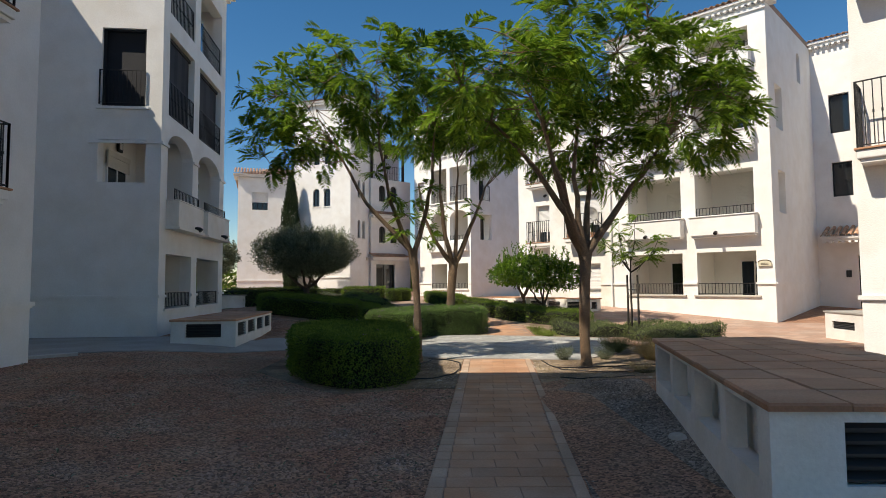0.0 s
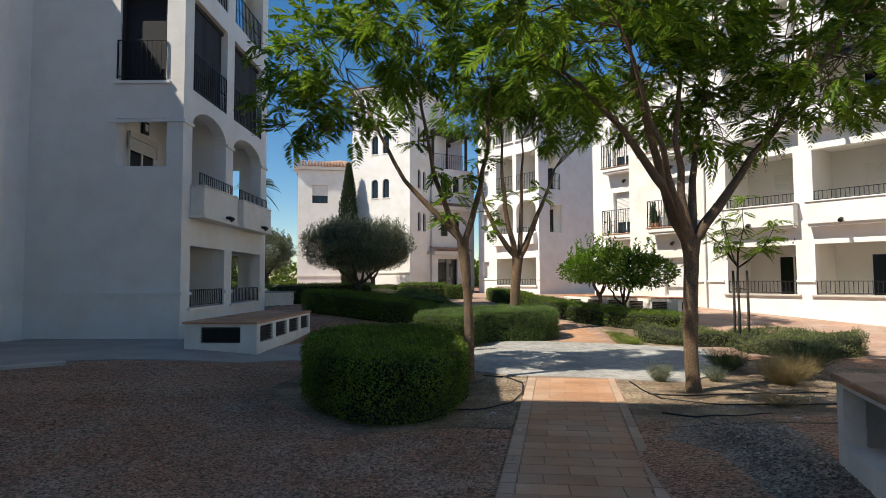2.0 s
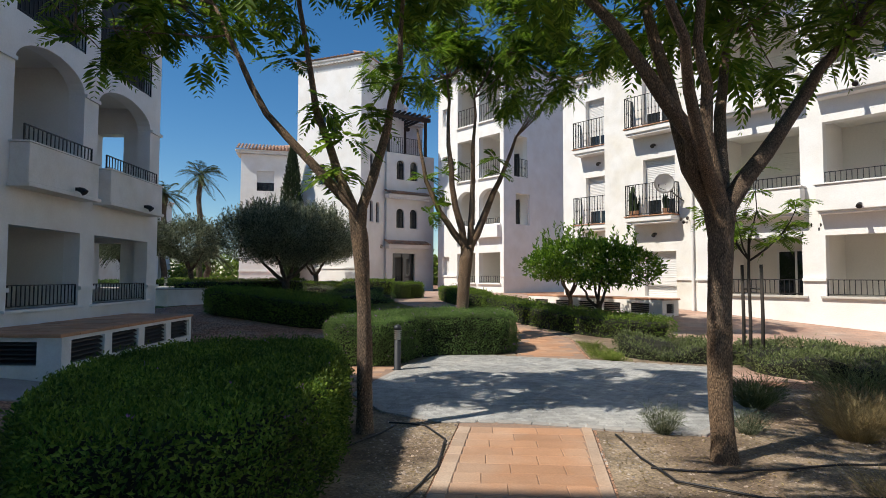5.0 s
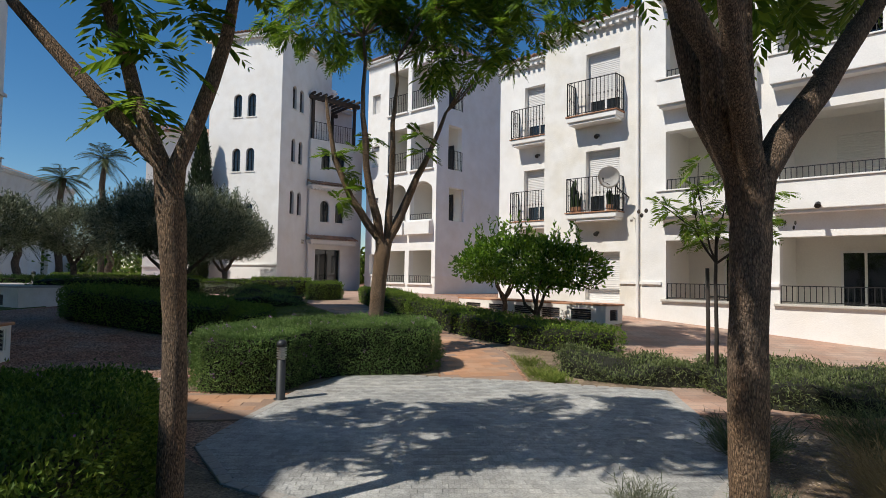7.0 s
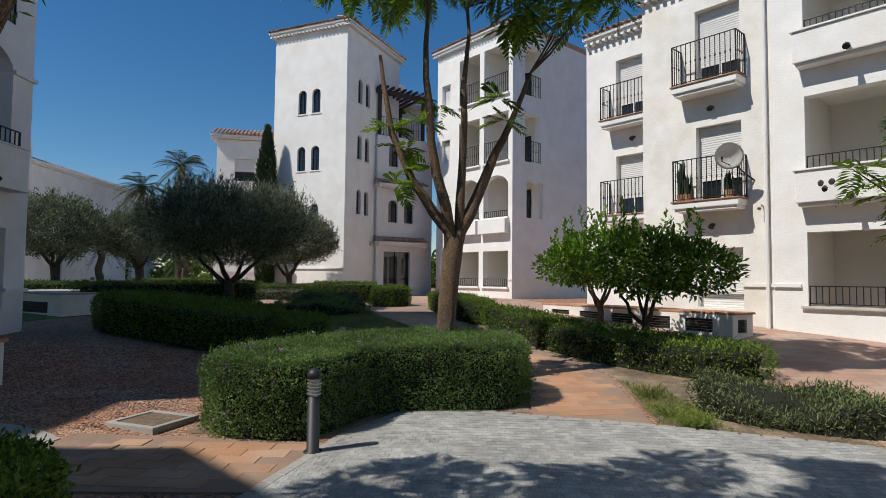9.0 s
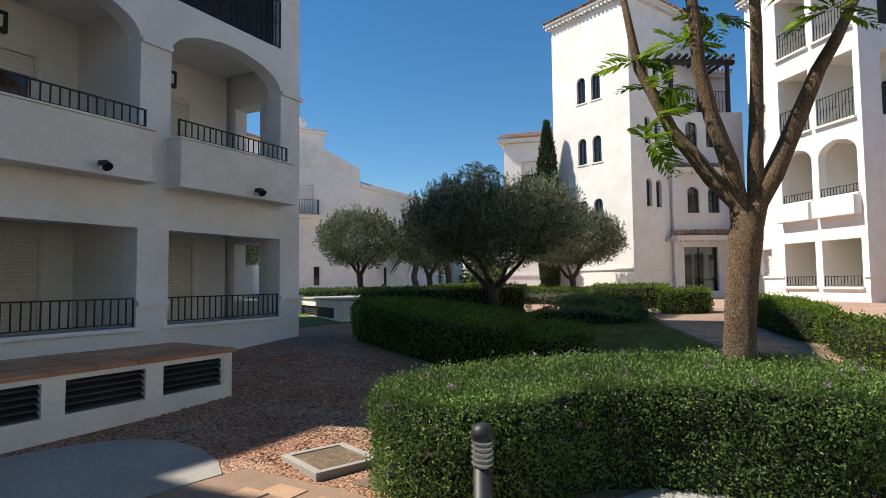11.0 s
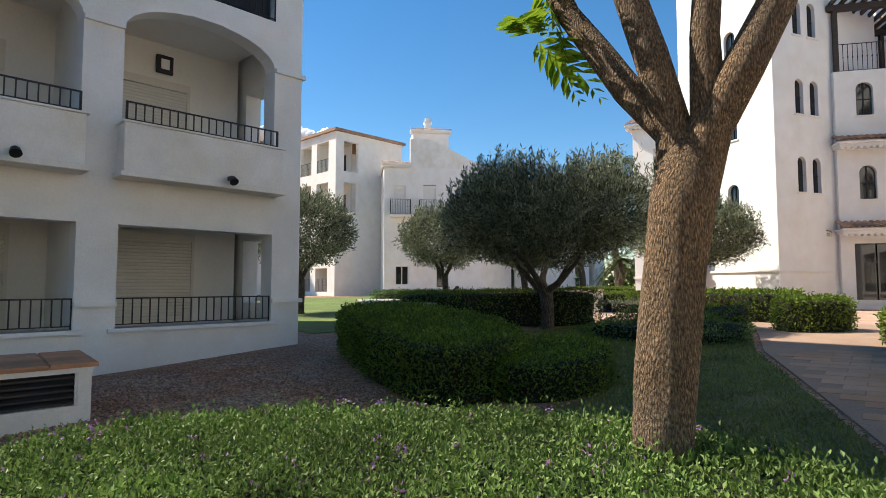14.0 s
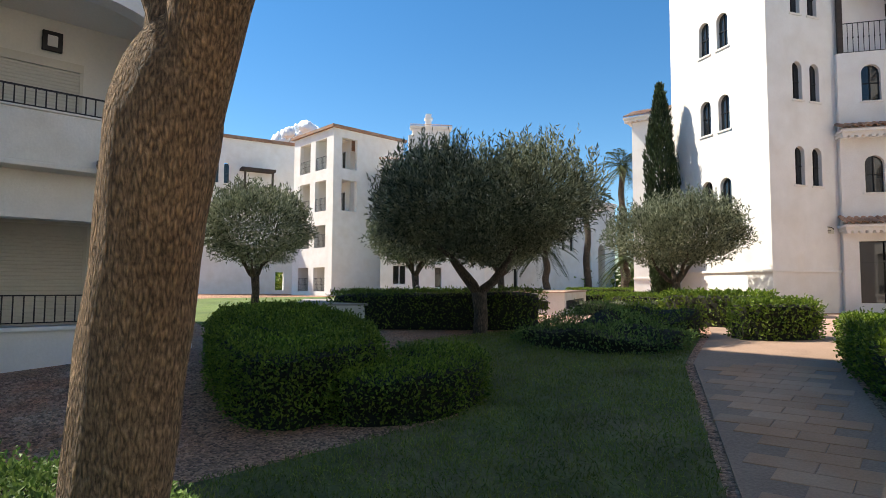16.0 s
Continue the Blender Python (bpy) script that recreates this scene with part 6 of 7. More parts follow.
# ---- loose plants ----
def tuft(name, x, y, radius, height, count, mat, seed, label, width=0.012, droop=0.5, group="dry border plants"):
    """A bush of thin stems springing from one root."""
    rng = np.random.default_rng(seed)
    t = base(name, x, y, lie(x, y), 0, label, "plant", group)
    a = rng.uniform(0, 2 * math.pi, count)
    r = radius * np.sqrt(rng.uniform(0, 1, count))
    h = height * rng.uniform(0.5, 1.1, count)
    root = np.stack([0.25 * r * np.cos(a), 0.25 * r * np.sin(a), np.zeros(count) - 0.01], 1)
    rows = []
    joint = [root + np.stack([r * np.cos(a) * s, r * np.sin(a) * s, h * s * (1 - droop * 0.15 * s)], 1) + rng.normal(0, 0.09 * height * s, (count, 3)) for s in (0.0, 0.3, 0.55, 0.8, 1.0)]
    for p, q in zip(joint, joint[1:]):
        d = q - p
        rows.append(leaf_rows(p, d, unit(rng.normal(0, 1, (count, 3))), np.linalg.norm(d, axis=1), width, 0.03))
    leaf_part("foliage", join_rows(*rows), mat, t)
    return t


tuft("dry_bush", 4.25, 11.95, 0.40, 0.44, 1500, DRYGRASS, 81, "straw-coloured dry bush on bare soil", 0.0035)
tuft("dry_bush", 4.7, 12.6, 0.42, 0.42, 900, DRYGRASS, 82, "straw-coloured dry bush on bare soil", 0.0035)
tuft("dry_bush", 3.5, 10.3, 0.3, 0.22, 260, DRYGRASS, 83, "small faded dry tuft", 0.005)
tuft("dry_bush", 4.6, 10.2, 0.35, 0.24, 300, DRYGRASS, 84, "small faded dry tuft", 0.005)
tuft("lavender_bush", 2.45, 12.05, 0.2, 0.3, 420, OLIVELEAF, 85, "small grey lavender bush by the kerb", 0.005)
tuft("lavender_bush", 3.3, 12.1, 0.2, 0.27, 380, OLIVELEAF, 86, "small grey lavender bush by the kerb", 0.005)
tuft("lavender_bush", 3.9, 13.3, 0.35, 0.4, 700, ROSEMARY, 87, "green bush beside the brick path", 0.007)
tuft("dry_bush", 5.2, 13.4, 0.5, 0.5, 900, ROSEMARY, 88, "green bush beside the brick path", 0.007)
for i, (x, y, r) in enumerate(((2.95, 17.35, 0.25), (3.0, 17.0, 0.2), (2.9, 18.2, 0.2), (1.3, 18.6, 0.18), (3.1, 16.95, 0.14))):
    tuft("grass_tuft", x, y, r, 0.2, 160, GRASS, 90 + i, "loose green grass tuft beside the path", 0.01, group="grass tufts")


def scatter(name, outline, count, mat, seed, label, category, length, width, lift=0.02, up=1.0):
    """Blades or bits strewn over a patch; too many to count."""
    rng = np.random.default_rng(seed)
    ring = np.array(outline, float)
    lo, hi = ring.min(axis=0), ring.max(axis=0)
    c = rng.uniform(0, 1, (count * 2, 2)) * (hi - lo) + lo
    c = c[inside(c, ring)][:count]
    n = len(c)
    z = np.array([lie(x, y) for x, y in c]) + lift
    P = np.concatenate([c, z[:, None]], 1)
    A = unit(rng.normal(0, 0.7, (n, 3)) + np.array((0, 0, up)))
    if up == 0:
        A[:, 2] *= 0.15
    v, q = leaf_rows(P, A, unit(rng.normal(0, 0.3, (n, 3)) + (np.array((0, 0, 1.0)) if up == 0 else 0)), rng.uniform(0.6, 1.3, n) * length, width)
    return tagged(new(name, rows_mesh(name, v, q, mat)), label, category, kind="stuff")


scatter("grass", LAWN, 45000, GRASS, 101, "short blades of the shaded lawn", "grass", 0.05, 0.008)
scatter("grass", [(2.7, 17.0), (3.4, 16.8), (3.2, 18.4), (2.7, 18.9)], 1600, GRASS, 102, "loose grass at the planting edge", "grass", 0.07, 0.008)
scatter("leaf_litter", [(-0.5, 8.9), (0.1, 8.9), (0.4, 12.3), (-0.4, 12.7), (-1.3, 13.4), (-3.3, 13.4), (-3.4, 10.4), (-1.6, 8.3)], 2600, DRYGRASS, 103, "dry fallen leaflets under the hedge", "leaf litter", 0.025, 0.01, 0.014, 0)
scatter("leaf_litter", [(1.6, 9.0), (6.3, 9.2), (7.0, 13.0), (4.2, 15.0), (3.95, 13.2), (2.85, 11.9), (1.8, 12.0)], 5200, DRYGRASS, 104, "dry fallen leaflets on bare soil", "leaf litter", 0.03, 0.012, 0.014, 0)
scatter("leaf_litter", [(-7, 2.5), (0, 2.5), (0.2, 9), (-1.6, 8.4), (-3.4, 10.5), (-4, 12), (-7, 10)], 1900, OLIVELEAF, 105, "dark fallen leaves and twigs on the gravel", "leaf litter", 0.045, 0.02, 0.016, 0)


# ---- loose stones on the gravel ----
def pebbles(name, outline, count, seed, label, lo=0.006, hi=0.016, mat=None):
    rng = np.random.default_rng(seed)
    ring = np.array(outline, float)
    a, b = ring.min(axis=0), ring.max(axis=0)
    c = rng.uniform(0, 1, (count * 3, 2)) * (b - a) + a
    c = c[inside(c, ring)][:count]
    n = len(c)
    z = np.array([lie(x, y) for x, y in c])
    r = rng.uniform(lo, hi, n)
    shape = np.array([(-1, -1, -0.4), (1, -1, -0.4), (1, 1, -0.4), (-1, 1, -0.4), (-0.6, -0.6, 0.7), (0.6, -0.6, 0.7), (0.6, 0.6, 0.7), (-0.6, 0.6, 0.7)])
    t = rng.uniform(0, 2 * math.pi, n)
    rot = np.stack([np.stack([np.cos(t), -np.sin(t), 0 * t], 1), np.stack([np.sin(t), np.cos(t), 0 * t], 1), np.stack([0 * t, 0 * t, 1 + 0 * t], 1)], 1)
    s = shape[None] * (1 + rng.normal(0, 0.22, (n, 8, 3))) * (r[:, None, None] * np.stack([1 + 0 * r, rng.uniform(0.6, 1, n), rng.uniform(0.5, 0.9, n)], 1)[:, None, :])
    v = np.einsum("nij,nkj->nki", rot, s) + np.stack([c[:, 0], c[:, 1], z + r * 0.25], 1)[:, None, :]
    quads = np.array([(4, 5, 6, 7), (0, 1, 5, 4), (1, 2, 6, 5), (2, 3, 7, 6), (3, 0, 4, 7)])
    q = (np.arange(n)[:, None, None] * 8 + quads[None]).reshape(-1, 4)
    return tagged(new(name, rows_mesh(name, v.reshape(-1, 3), q, mat or STONE)), label, "gravel", kind="stuff")


STONE = material("gravel_stone", (0.34, 0.175, 0.115), 0.95, scales=((6, 0.2), (80, 0.2)), island=0.5, tint=(0.35, 0.25, 0.195))
GREYSTONE = material("grey_gravel_stone", (0.28, 0.21, 0.16), 0.95, scales=((6, 0.2), (80, 0.2)), island=0.5, tint=(0.36, 0.31, 0.27))
pebbles("gravel_stones", [(-4.2, 2.9), (-0.4, 2.9), (0.1, 8.9), (-1.4, 8.4), (-3.3, 10.2), (-5.5, 9.0)], 17000, 111, "loose pinkish gravel stones")
pebbles("gravel_stones", [(0.95, 2.9), (1.8, 2.9), (2.6, 7.4), (2.9, 9.3), (1.5, 9.3)], 6000, 112, "loose greyish gravel stones", mat=GREYSTONE)
pebbles("gravel_stones", [(-5.0, 16.0), (-4.0, 15.9), (-2.4, 16.2), (-2.4, 18.4), (-3.0, 19.6), (-6.8, 19.4), (-6.8, 17.4), (-5.0, 17.2)], 12000, 113, "loose pinkish gravel stones", 0.008, 0.02)
pebbles("gravel_stones", [(1.5, 9.0), (6.3, 9.2), (7.0, 13.0), (4.2, 15.0), (3.95, 13.2), (2.85, 11.9), (1.75, 12.0)], 6500, 114, "loose stones on bare soil", 0.005, 0.018, GREYSTONE)
pebbles("gravel_stones", [(-0.5, 8.9), (0.1, 8.9), (0.4, 12.3), (-0.4, 12.7), (-0.4, 10)], 1500, 115, "loose stones on bare soil", 0.005, 0.018, GREYSTONE)


# ---- bollard lights ----
def bollard(x, y, label):
    t = base("bollard_light", x, y, lie(x, y) + 0.016, 0, label, "bollard", "bollard lights")
    b = bmesh.new()
    tube(b, [(0, 0, 0), (0, 0, 0.012), (0, 0, 0.013), (0, 0, 0.5)], [0.085, 0.085, 0.058, 0.055], 18)
    part("post", b, BOLLARD, t, "dark grey metal post", True)
    b = bmesh.new()
    tube(b, [(0, 0, 0.5), (0, 0, 0.665)], [0.038, 0.038], 14)
    part("lamp", b, LENS, t, "pale lamp glass")
    me = bpy.data.meshes.new("ring")
    b = bmesh.new()
    tube(b, [(0, 0, -0.006), (0, 0, 0.004), (0, 0, 0.006)], [0.062, 0.066, 0.05], 16)
    b.to_mesh(me)
    b.free()
    me.materials.append(STEEL)
    for k in range(5):
        shared("ring", me, t, pose(0, 0, 0.525 + 0.031 * k))
    b = bmesh.new()
    tube(b, [(0, 0, 0.665), (0, 0, 0.70), (0, 0, 0.725), (0, 0, 0.745), (0, 0, 0.752)], [0.066, 0.066, 0.058, 0.035, 0.005], 16)
    part("cap", b, BOLLARD, t, "domed dark cap", True)


BOLLARD = material("grey_painted_metal", (0.024, 0.027, 0.031), 0.5, 0.2, scales=((5, 0.1), (60, 0.1)))
STEEL = material("bare_steel", (0.45, 0.45, 0.44), 0.35, 0.8, scales=((10, 0.1),))
LENS = material("lamp_glass", (0.62, 0.60, 0.55), 0.3, scales=((10, 0.05),))
bollard(-0.74, 15.72, "dark grey bollard light with ringed lamp head")
bollard(-11.2, 27.3, "small bollard light beside the far paving")


# ---- manhole, hoses, stones ----
def manhole():
    t = base("manhole", -2.69, 16.45, lie(-2.69, 16.45) + 0.005, -16, "square concrete manhole with sunken grey lid", "manhole cover")
    t.scale = (0.78, 0.86, 1)
    b = bmesh.new()
    for x0, x1, y0, y1 in ((-0.42, 0.42, -0.36, -0.28), (-0.42, 0.42, 0.28, 0.36), (-0.42, -0.34, -0.28, 0.28), (0.34, 0.42, -0.28, 0.28)):
        box(b, x0, x1, y0, y1, -0.05, 0.055, 0.01)
    part("rim", b, CONCRETE, t, "grey concrete rim")
    b = bmesh.new()
    box(b, -0.338, 0.338, -0.278, 0.278, -0.02, 0.045, 0.006)
    part("lid", b, SOIL, t, "dusty brown-grey lid")


manhole()


def hose(points, label):
    t = base("irrigation_hose", points[0][0], points[0][1], 0, 0, label, "hose", "irrigation hoses")
    x0, y0 = points[0]
    fine = []
    for (a, b), (c, d) in zip(points, points[1:]):
        for k in range(4):
            s = k / 4
            x, y = a + (c - a) * s, b + (d - b) * s
            fine.append((x - x0, y - y0, lie(x, y) + 0.024 + 0.006 * math.sin(7 * (x + y))))
    b = bmesh.new()
    tube(b, fine, [0.010] * len(fine), 6)
    part("pipe", b, IRON, t, "", True)


hose([(-0.75, 9.6), (-0.3, 9.7), (0.1, 10.1), (0.28, 10.8), (0.3, 11.6), (0.05, 12.15), (-0.45, 12.2)], "black drip hose lying on the soil")
hose([(-0.9, 11.0), (-0.55, 11.35), (-0.35, 11.8), (-0.2, 12.2)], "black drip hose lying on the soil")
hose([(1.95, 11.9), (2.0, 11.2), (2.1, 10.6), (2.6, 10.3), (3.4, 10.35), (4.6, 10.5)], "black drip hose lying on the soil")
hose([(2.0, 10.9), (2.6, 10.85), (3.6, 11.1), (4.8, 11.3)], "black drip hose lying on the soil")
hose([(1.9, 9.75), (2.2, 9.45), (2.7, 9.6), (3.3, 9.9)], "black drip hose lying on the soil")


def rock(x, y, r, seed, label):
    rng = np.random.default_rng(seed)
    b = bmesh.new()
    bmesh.ops.create_icosphere(b, subdivisions=2, radius=r)
    for v in b.verts:
        v.co *= 1 + 0.28 * noise.noise(v.co * (2.2 / r) * 0.6 + Vector((seed, 0, 0)))
        v.co.z *= 0.45
    ob = mesh_object("rock", b, KERB)
    ob.matrix_world = pose(x, y, lie(x, y) + r * 0.2, 0, 0, 40 * seed)
    tagged(ob, label, "stone")


rock(2.12, 5.55, 0.085, 1, "pale stone lying on grey gravel")
rock(3.3, 9.5, 0.05, 2, "small pale stone on bare soil")
rock(0.2, 8.8, 0.045, 3, "small pale stone on bare soil")
rock(-0.1, 9.6, 0.04, 4, "small pale stone on bare soil")


# ---- fittings on the long angled house ----
def fittings():
    h = base("satellite_dish", 4.865, 25.94, 0, -45, "white satellite dish fixed beside a balcony", "satellite dish")
    b = bmesh.new()
    rings = []
    for k in range(6):
        r = 0.30 * k / 5
        rings.append([b.verts.new((r * math.cos(2 * math.pi * i / 20), 0.10 * (k / 5) ** 2 * -1, r * math.sin(2 * math.pi * i / 20))) for i in range(20)] if k else [b.verts.new((0, 0, 0))])
    for i in range(20):
        b.faces.new((rings[0][0], rings[1][i], rings[1][(i + 1) % 20]))
        for k in range(1, 5):
            b.faces.new((rings[k][i], rings[k + 1][i], rings[k + 1][(i + 1) % 20], rings[k][(i + 1) % 20]))
    bmesh.ops.solidify(b, geom=b.faces[:], thickness=0.012)
    d = part("dish", b, SHUTTER_W, h, "", True)
    d.matrix_local = pose(2.48, -0.62, 4.42, 18, 0, 15)
    b = bmesh.new()
    tube(b, [(2.48, -0.6, 4.38), (2.6, -0.3, 4.1), (2.75, 0.0, 3.9)], [0.018, 0.018, 0.018], 6)
    tube(b, [(2.48, -0.62, 4.2), (2.43, -0.9, 4.25), (2.45, -0.95, 4.34)], [0.01, 0.01, 0.025], 6)
    part("bracket", b, BOLLARD, h)
    # wall spike lamp
    l = base("wall_lamp", 4.865, 25.94, 0, -45, "small wall lamp on a curved arm", "lamp")
    b = bmesh.new()
    tube(b, [(2.92, 0, 3.3), (2.92, -0.12, 3.32), (2.92, -0.22, 3.22)], [0.012, 0.012, 0.045], 6)
    part("arm", b, KERB, l)
    # potted cactus on the lower balcony
    for k, (u, hgt, n) in enumerate(((1.19, 0.75, 4), (1.35, 0.45, 3), (2.33, 0.42, 3))):
        p = base("potted_cactus", 4.865 + 0.7071 * u - 0.7071 * 0.32, 25.94 - 0.7071 * u - 0.7071 * 0.32, 3.512, 0, "tall green cactus in a clay pot on the balcony", "cactus", "potted cacti")
        b = bmesh.new()
        tube(b, [(0, 0, 0), (0, 0, 0.16), (0, 0, 0.18)], [0.07, 0.1, 0.105], 12)
        part("pot", b, TERRACOTTA, p)
        b = bmesh.new()
        for i in range(n):
            a = 2.2 * i
            tube(b, [(0.03 * math.cos(a), 0.03 * math.sin(a), 0.15), (0.08 * math.cos(a), 0.08 * math.sin(a), 0.15 + hgt * (0.6 + 0.13 * i)), (0.085 * math.cos(a), 0.085 * math.sin(a), 0.2 + hgt * (0.7 + 0.13 * i))], [0.035, 0.04, 0.01], 7)
        part("stem", b, CYPRESSLEAF, p)
    # plaques
    for name, x, y, z, turn, w, label in (("house_plaque", 4.865 + 0.7071 * 8.72 - 0.05, 25.94 - 0.7071 * 8.72 - 0.05, 2.12, -45, 0.42, "arched ceramic house plaque with green rim"), ("house_plaque", -4.88, 37.73, 3.15, 37, 0.32, "arched ceramic number plaque")):
        q = base(name, x, y, z, turn, label, "plaque")
        b = bmesh.new()
        n = 8
        pr = [(-w / 2, 0), (w / 2, 0), (w / 2, 0.12)] + [(w / 2 * math.cos(math.pi * i / n), 0.12 + 0.07 * math.sin(math.pi * i / n)) for i in range(1, n)] + [(-w / 2, 0.12)]
        f = [b.verts.new((u, -0.065, zz)) for u, zz in pr]
        k = [b.verts.new((u, -0.02, zz)) for u, zz in pr]
        b.faces.new(f)
        for i in range(len(pr)):
            j = (i + 1) % len(pr)
            b.faces.new((f[i], k[i], k[j], f[j]))
        part("board", b, PLAQUE, q)
        b = bmesh.new()
        for i in range(n):
            a0, a1 = math.pi * i / n, math.pi * (i + 1) / n
            p = [(w / 2 * 1.02 * math.cos(a0), 0.125 + 0.085 * math.sin(a0)), (w / 2 * 1.02 * math.cos(a1), 0.125 + 0.085 * math.sin(a1))]
            vs = [b.verts.new((u, -0.072, zz)) for u, zz in p] + [b.verts.new((u * 0.93, -0.072, zz - 0.025)) for u, zz in reversed(p)]
            b.faces.new(vs)
        for zz in (0.04, 0.08):
            box(b, -w * 0.28, w * 0.28, -0.070, -0.066, zz, zz + 0.018)
        part("lettering", b, OLIVEBARK, q)
    # entry phone
    e = base("entry_phone", 4.865 + 0.7071 * (10.05 + 5.97), 25.94 + 0.7071 * (5.97 - 10.05), 1.75, -45, "grey entry phone panel beside the door", "entry phone")
    b = bmesh.new()
    box(b, -0.09, 0.09, -0.04, 0, 0, 0.26, 0.01)
    part("panel", b, BOLLARD, e)


PLAQUE = material("glazed_ceramic", (0.62, 0.58, 0.44), 0.35, scales=((10, 0.06),))
fittings()


# ---- laid pieces: pavers, border bricks and setts ----
def paver_mesh(w, d, mat, h=0.03):
    b = bmesh.new()
    lo = [b.verts.new((x, y, -0.02)) for x, y in ((-w / 2, -d / 2), (w / 2, -d / 2), (w / 2, d / 2), (-w / 2, d / 2))]
    e = min(0.005, h * 0.6)
    mi = [b.verts.new((v.co.x, v.co.y, h - e)) for v in lo]
    up = [b.verts.new((v.co.x - math.copysign(e, v.co.x), v.co.y - math.copysign(e, v.co.y), h)) for v in lo]
    for r, s in ((lo, mi), (mi, up)):
        for k in range(4):
            b.faces.new((r[k], r[(k + 1) % 4], s[(k + 1) % 4], s[k]))
    b.faces.new(up)
    me = bpy.data.meshes.new("paver")
    b.to_mesh(me)
    b.free()
    me.materials.append(mat)
    return me


def lay_main_path():
    rng = random.Random(5)
    owner = base("paved_path", 0, 0, 0, 0, "straight path of terracotta pavers with brick borders", "path", kind="structure")
    row, y, k = 0.235, 2.6, 0
    wide = paver_mesh(0.444, row - 0.005, PAVER, 0.008)
    half = paver_mesh(0.220, row - 0.005, PAVER, 0.008)
    edge = paver_mesh(0.128, row * 0.96, PALEBRICK, 0.010)
    edge2 = paver_mesh(0.10, row * 1.96, PALEBRICK, 0.010)
    while y < 12.2:
        a, b = path_x(y, 0) + 0.135, path_x(y, 1) - 0.11
        w = b - a
        s = w / 1.12
        cuts = [(0.0, 0.448), (0.448, 0.896), (0.896, 1.12)] if k % 2 else [(0.0, 0.224), (0.224, 0.672), (0.672, 1.12)]
        for c0, c1 in cuts:
            me = wide if c1 - c0 > 0.3 else half
            ob = shared("paver", me, owner, pose(a + s * (c0 + c1) / 2, y, lie(a, y) + 0.012 + rng.uniform(-0.001, 0.001), rng.uniform(-0.15, 0.15), rng.uniform(-0.15, 0.15), rng.uniform(-0.3, 0.3)))
            ob.scale = (s * 0.995, 1, 1)
        shared("border_brick", edge, owner, pose(path_x(y, 0) + 0.065, y, lie(a, y) + 0.012, 0, 0, -4.6 + rng.uniform(-1, 1)))
        if k % 2 == 0:
            shared("border_brick", edge2, owner, pose(path_x(y + row / 2, 1) - 0.05, y + row / 2, lie(path_x(y, 1) - 0.06, y) + 0.012, 0, 0, -5.6))
        y += row
        k += 1


PALEBRICK = material("pale_border_brick", (0.41, 0.275, 0.19), 0.88, scales=((2.5, 0.1), (60, 0.1)), bump=0.25, random_value=0.12, tint=(0.44, 0.33, 0.25))
lay_main_path()


def lay_patch(owner_label, outline, angle, w, d, mat, limit=300, lift=0.02):
    """Pavers in running bond over a patch; those past the limit are joined."""
    rng = random.Random(len(outline))
    owner = base("paved_path", 0, 0, 0, 0, owner_label, "path", kind="structure")
    me = paver_mesh(w - 0.006, d - 0.006, mat, 0.006)
    ring = np.array(outline, float)
    c, s = math.cos(radians(angle)), math.sin(radians(angle))
    inv = np.array([(x * c + y * s, -x * s + y * c) for x, y in ring])
    (x0, y0), (x1, y1) = inv.min(axis=0), inv.max(axis=0)
    spots = []
    j, v = 0, y0 + d / 2
    while v < y1:
        u = x0 + (w / 2 if j % 2 else 0)
        while u < x1:
            spots.append((u * c - v * s, u * s + v * c))
            u += w
        v += d
        j += 1
    corner = [(p[0] + ox * c - oy * s, p[1] + ox * s + oy * c) for p in spots for ox, oy in ((-w * 0.4, -d * 0.4), (w * 0.4, d * 0.4), (w * 0.4, -d * 0.4), (-w * 0.4, d * 0.4))]
    ok = inside(np.array(corner), ring).reshape(-1, 4).all(axis=1)
    spots = [p for p, good in zip(spots, ok) if good]
    spots.sort(key=lambda p: p[1])
    for p in spots[:limit]:
        slope = (lie(p[0], p[1] + 0.1) - lie(p[0], p[1] - 0.1)) / 0.2
        shared("paver", me, owner, Matrix.Translation((p[0], p[1], lie(*p) + lift + rng.uniform(-0.0015, 0.0015))) @ pose(0, 0, 0, math.degrees(math.atan(slope)), 0, 0) @ pose(0, 0, 0, 0, 0, angle + rng.uniform(-0.4, 0.4)))


lay_patch("winding path of terracotta pavers", [(1.38, 17.25), (2.60, 17.0), (2.60, 19.25), (1.95, 20.55), (0.55, 22.95), (-0.55, 25.4), (-1.74, 24.6), (0.36, 21.42), (1.32, 19.95)], 12, 0.40, 0.20, PAVER)
lay_patch("short path of terracotta pavers", [(-0.85, 14.75), (-0.75, 15.95), (-2.2, 16.0), (-3.05, 15.86), (-3.1, 14.65)], 2, 0.40, 0.20, PAVER)


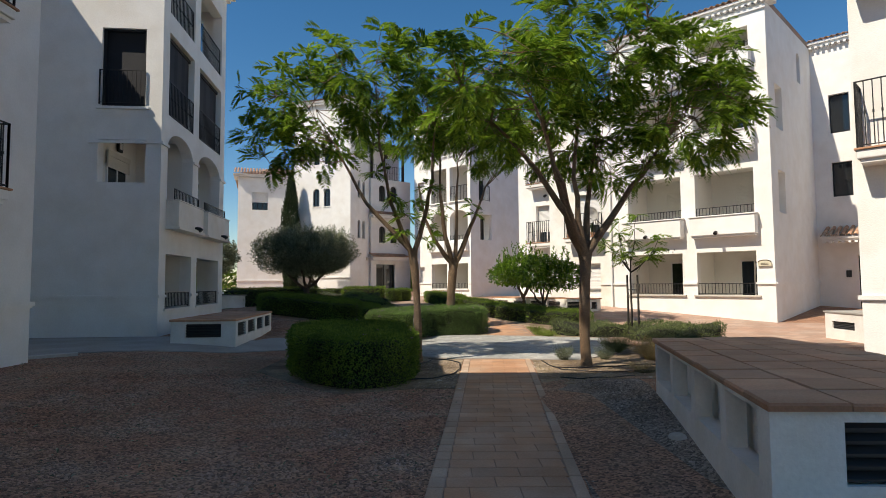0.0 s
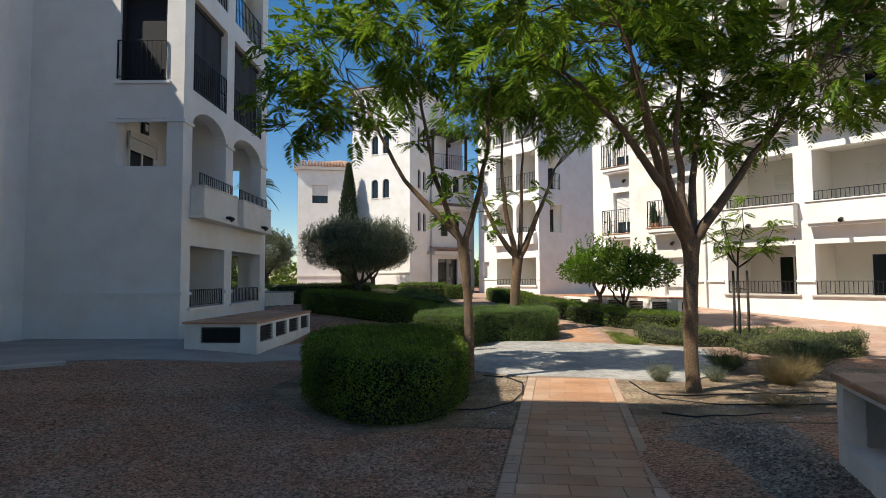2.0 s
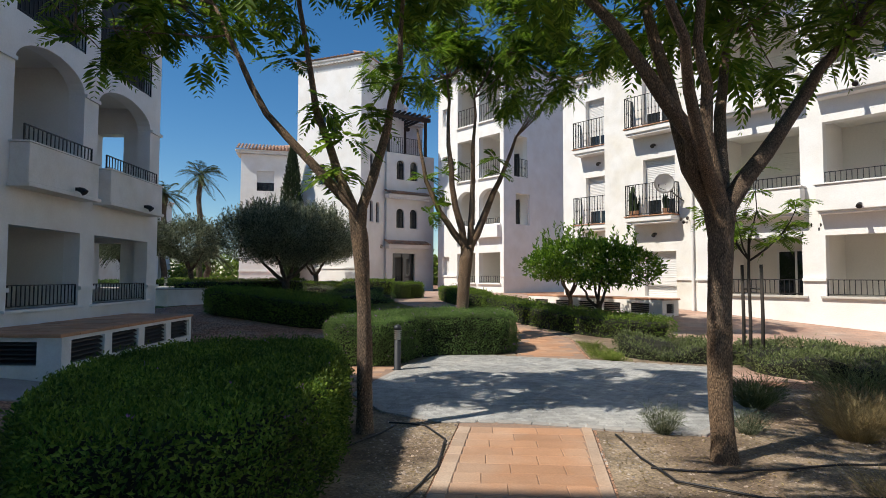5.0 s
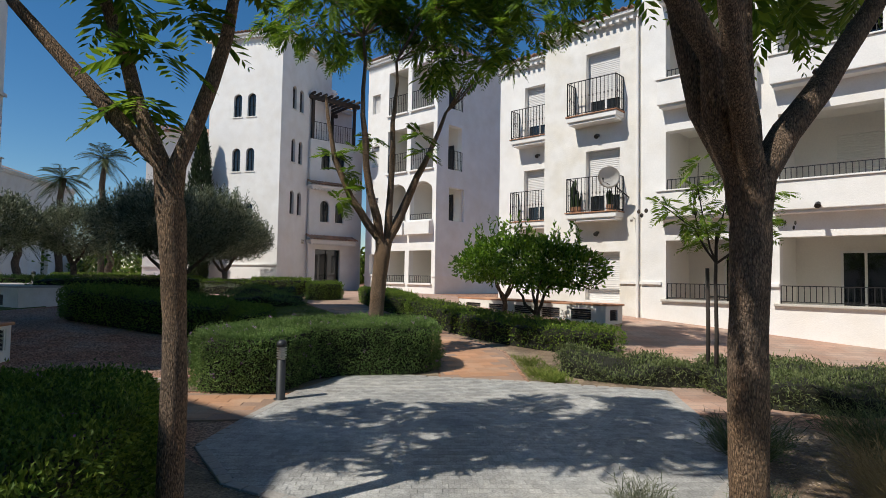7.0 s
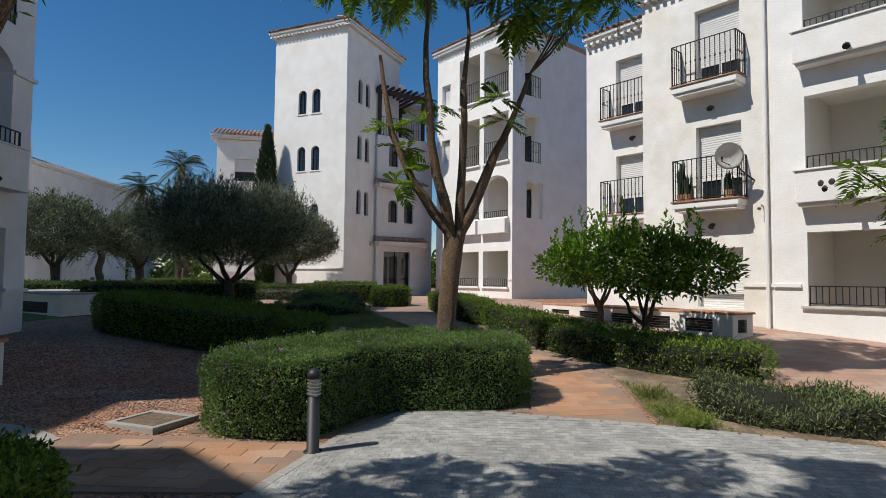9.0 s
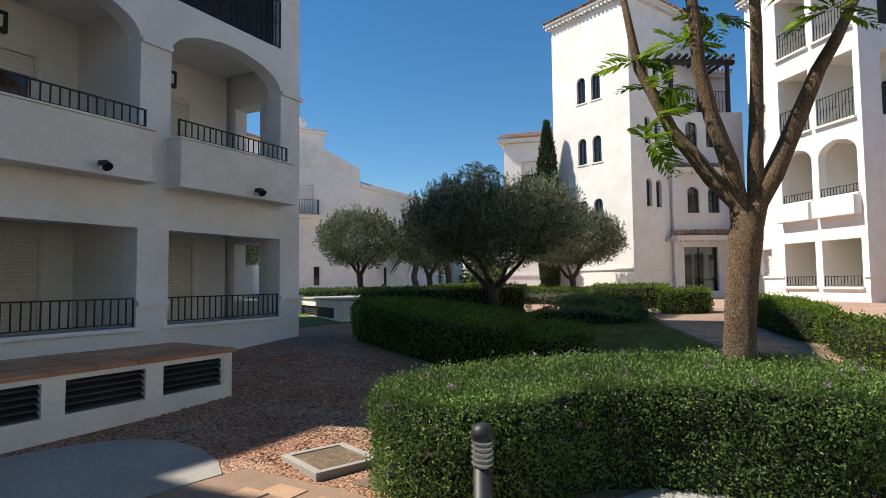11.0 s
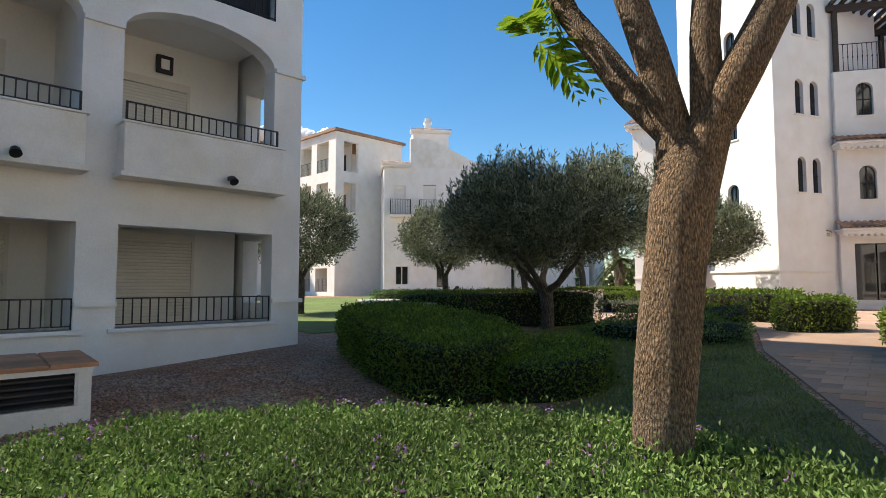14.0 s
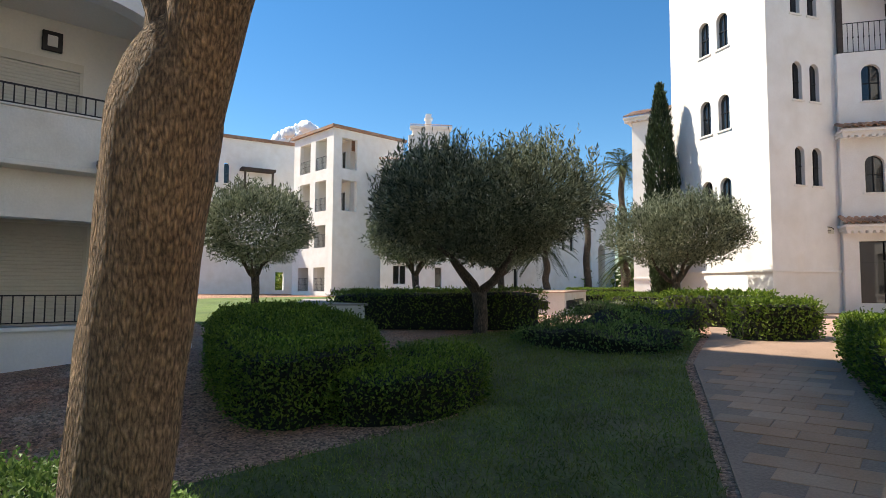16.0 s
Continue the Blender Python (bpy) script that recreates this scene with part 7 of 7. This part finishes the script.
def setts():
    """Small grey stone cubes in rows, too many to count."""
    rng = np.random.default_rng(121)
    ring = np.array(PLAZA)
    size = 0.092
    lo, hi = ring.min(axis=0), ring.max(axis=0)
    spots = []
    for j, v in enumerate(np.arange(lo[1], hi[1], size)):
        for u in np.arange(lo[0] + (size / 2 if j % 2 else 0), hi[0], size):
            spots.append((u + 0.012 * math.sin(v * 3), v + 0.03 * math.sin(u * 1.2)))
    c = np.array(spots)
    c = c[inside(c, ring)]
    n = len(c)
    z = np.array([lie(x, y) for x, y in c]) + 0.018 + rng.uniform(-0.0006, 0.0006, n)
    a, b = size * 0.496, size * 0.476
    shape = np.array([(-a, -a, -0.01), (a, -a, -0.01), (a, a, -0.01), (-a, a, -0.01), (-b, -b, 0.004), (b, -b, 0.004), (b, b, 0.004), (-b, b, 0.004)])
    v = shape[None] * (1 + rng.normal(0, 0.02, (n, 8, 3))) + np.stack([c[:, 0], c[:, 1], z], 1)[:, None, :]
    quads = np.array([(4, 5, 6, 7), (0, 1, 5, 4), (1, 2, 6, 5), (2, 3, 7, 6), (3, 0, 4, 7)])
    q = (np.arange(n)[:, None, None] * 8 + quads[None]).reshape(-1, 4)
    tagged(new("setts", rows_mesh("setts", v.reshape(-1, 3), q, SETT)), "small grey stone setts in rows", "paving setts", kind="stuff")
    owner = base("plaza_border", 0, 0, 0, 0, "row of dark border setts round the grey paving", "kerb", kind="structure")
    me = paver_mesh(0.17, 0.10, CONCRETE, 0.011)
    for i in range(len(PLAZA)):
        p, r = Vector(PLAZA[i]), Vector(PLAZA[(i + 1) % len(PLAZA)])
        d = r - p
        k = max(1, int(d.length / 0.18))
        for j in range(k):
            s = p + d * ((j + 0.5) / k)
            shared("border_sett", me, owner, pose(s.x, s.y, lie(s.x, s.y) + 0.014, 0, 0, math.degrees(math.atan2(d.y, d.x))))


setts()


# ---- greenery and sky at the edge of the view ----
def far_trees():
    """Belt of trees beyond the lawns, too far to count."""
    rng = np.random.default_rng(131)
    rows = []
    for i in range(46):
        a = radians(rng.uniform(88, 152))
        d = rng.uniform(62, 84)
        x, y = d * math.cos(a), d * math.sin(a)
        w, hgt = rng.uniform(1.8, 3.6), rng.uniform(1.6, 3.6)
        n = 420
        q = unit(rng.normal(0, 1, (n, 3)))
        P = np.array((x, y, 0.8 + hgt * 0.55)) + q * np.array((w, w, hgt * 0.55)) * rng.uniform(0.5, 1, (n, 1))
        rows.append(leaf_rows(P, unit(rng.normal(0, 1, (n, 3)) + q), unit(rng.normal(0, 1, (n, 3))), rng.uniform(0.3, 0.7, n), 0.3))
    v, q = join_rows(*rows)
    tagged(new("far_trees", rows_mesh("far_trees", v, q, HEDGE)), "belt of green trees and shrubs in the distance", "trees", kind="stuff")


far_trees()


def cloud(x, y, z, wide, high, seed):
    """A heap cloud far behind the houses."""
    rng = np.random.default_rng(seed)
    bm = bmesh.new()
    for i in range(110):
        u = rng.uniform(-1, 1)
        r = high * rng.uniform(0.16, 0.42) * (1.1 - 0.6 * abs(u))
        top = high * (0.75 * math.exp(-((u + 0.45) / 0.4) ** 2) + 0.5 * math.exp(-((u - 0.45) / 0.3) ** 2))
        m = Matrix.Translation((u * wide, rng.uniform(-0.15, 0.15) * wide, rng.uniform(-0.5, 1) * top))
        bmesh.ops.create_icosphere(bm, subdivisions=3, radius=r, matrix=m)
    for v in bm.verts:
        v.co += Vector((noise.noise(v.co * 0.05), noise.noise(v.co * 0.05 + Vector((9, 0, 0))), noise.noise(v.co * 0.05 + Vector((0, 9, 0))))) * high * 0.15 + Vector((0, 0, noise.noise(v.co * 0.3))) * high * 0.12
    ob = mesh_object("cloud", bm, CLOUD, True)
    ob.matrix_world = pose(x, y, z, 0, 0, 64)
    tagged(ob, "white heap cloud low over the houses", "cloud", kind="structure")


CLOUD = material("cloud_white", (0.82, 0.88, 0.93), 1.0, scales=((0.02, 0.03),))
cloud(-714, 371, 194, 76, 30, 7)
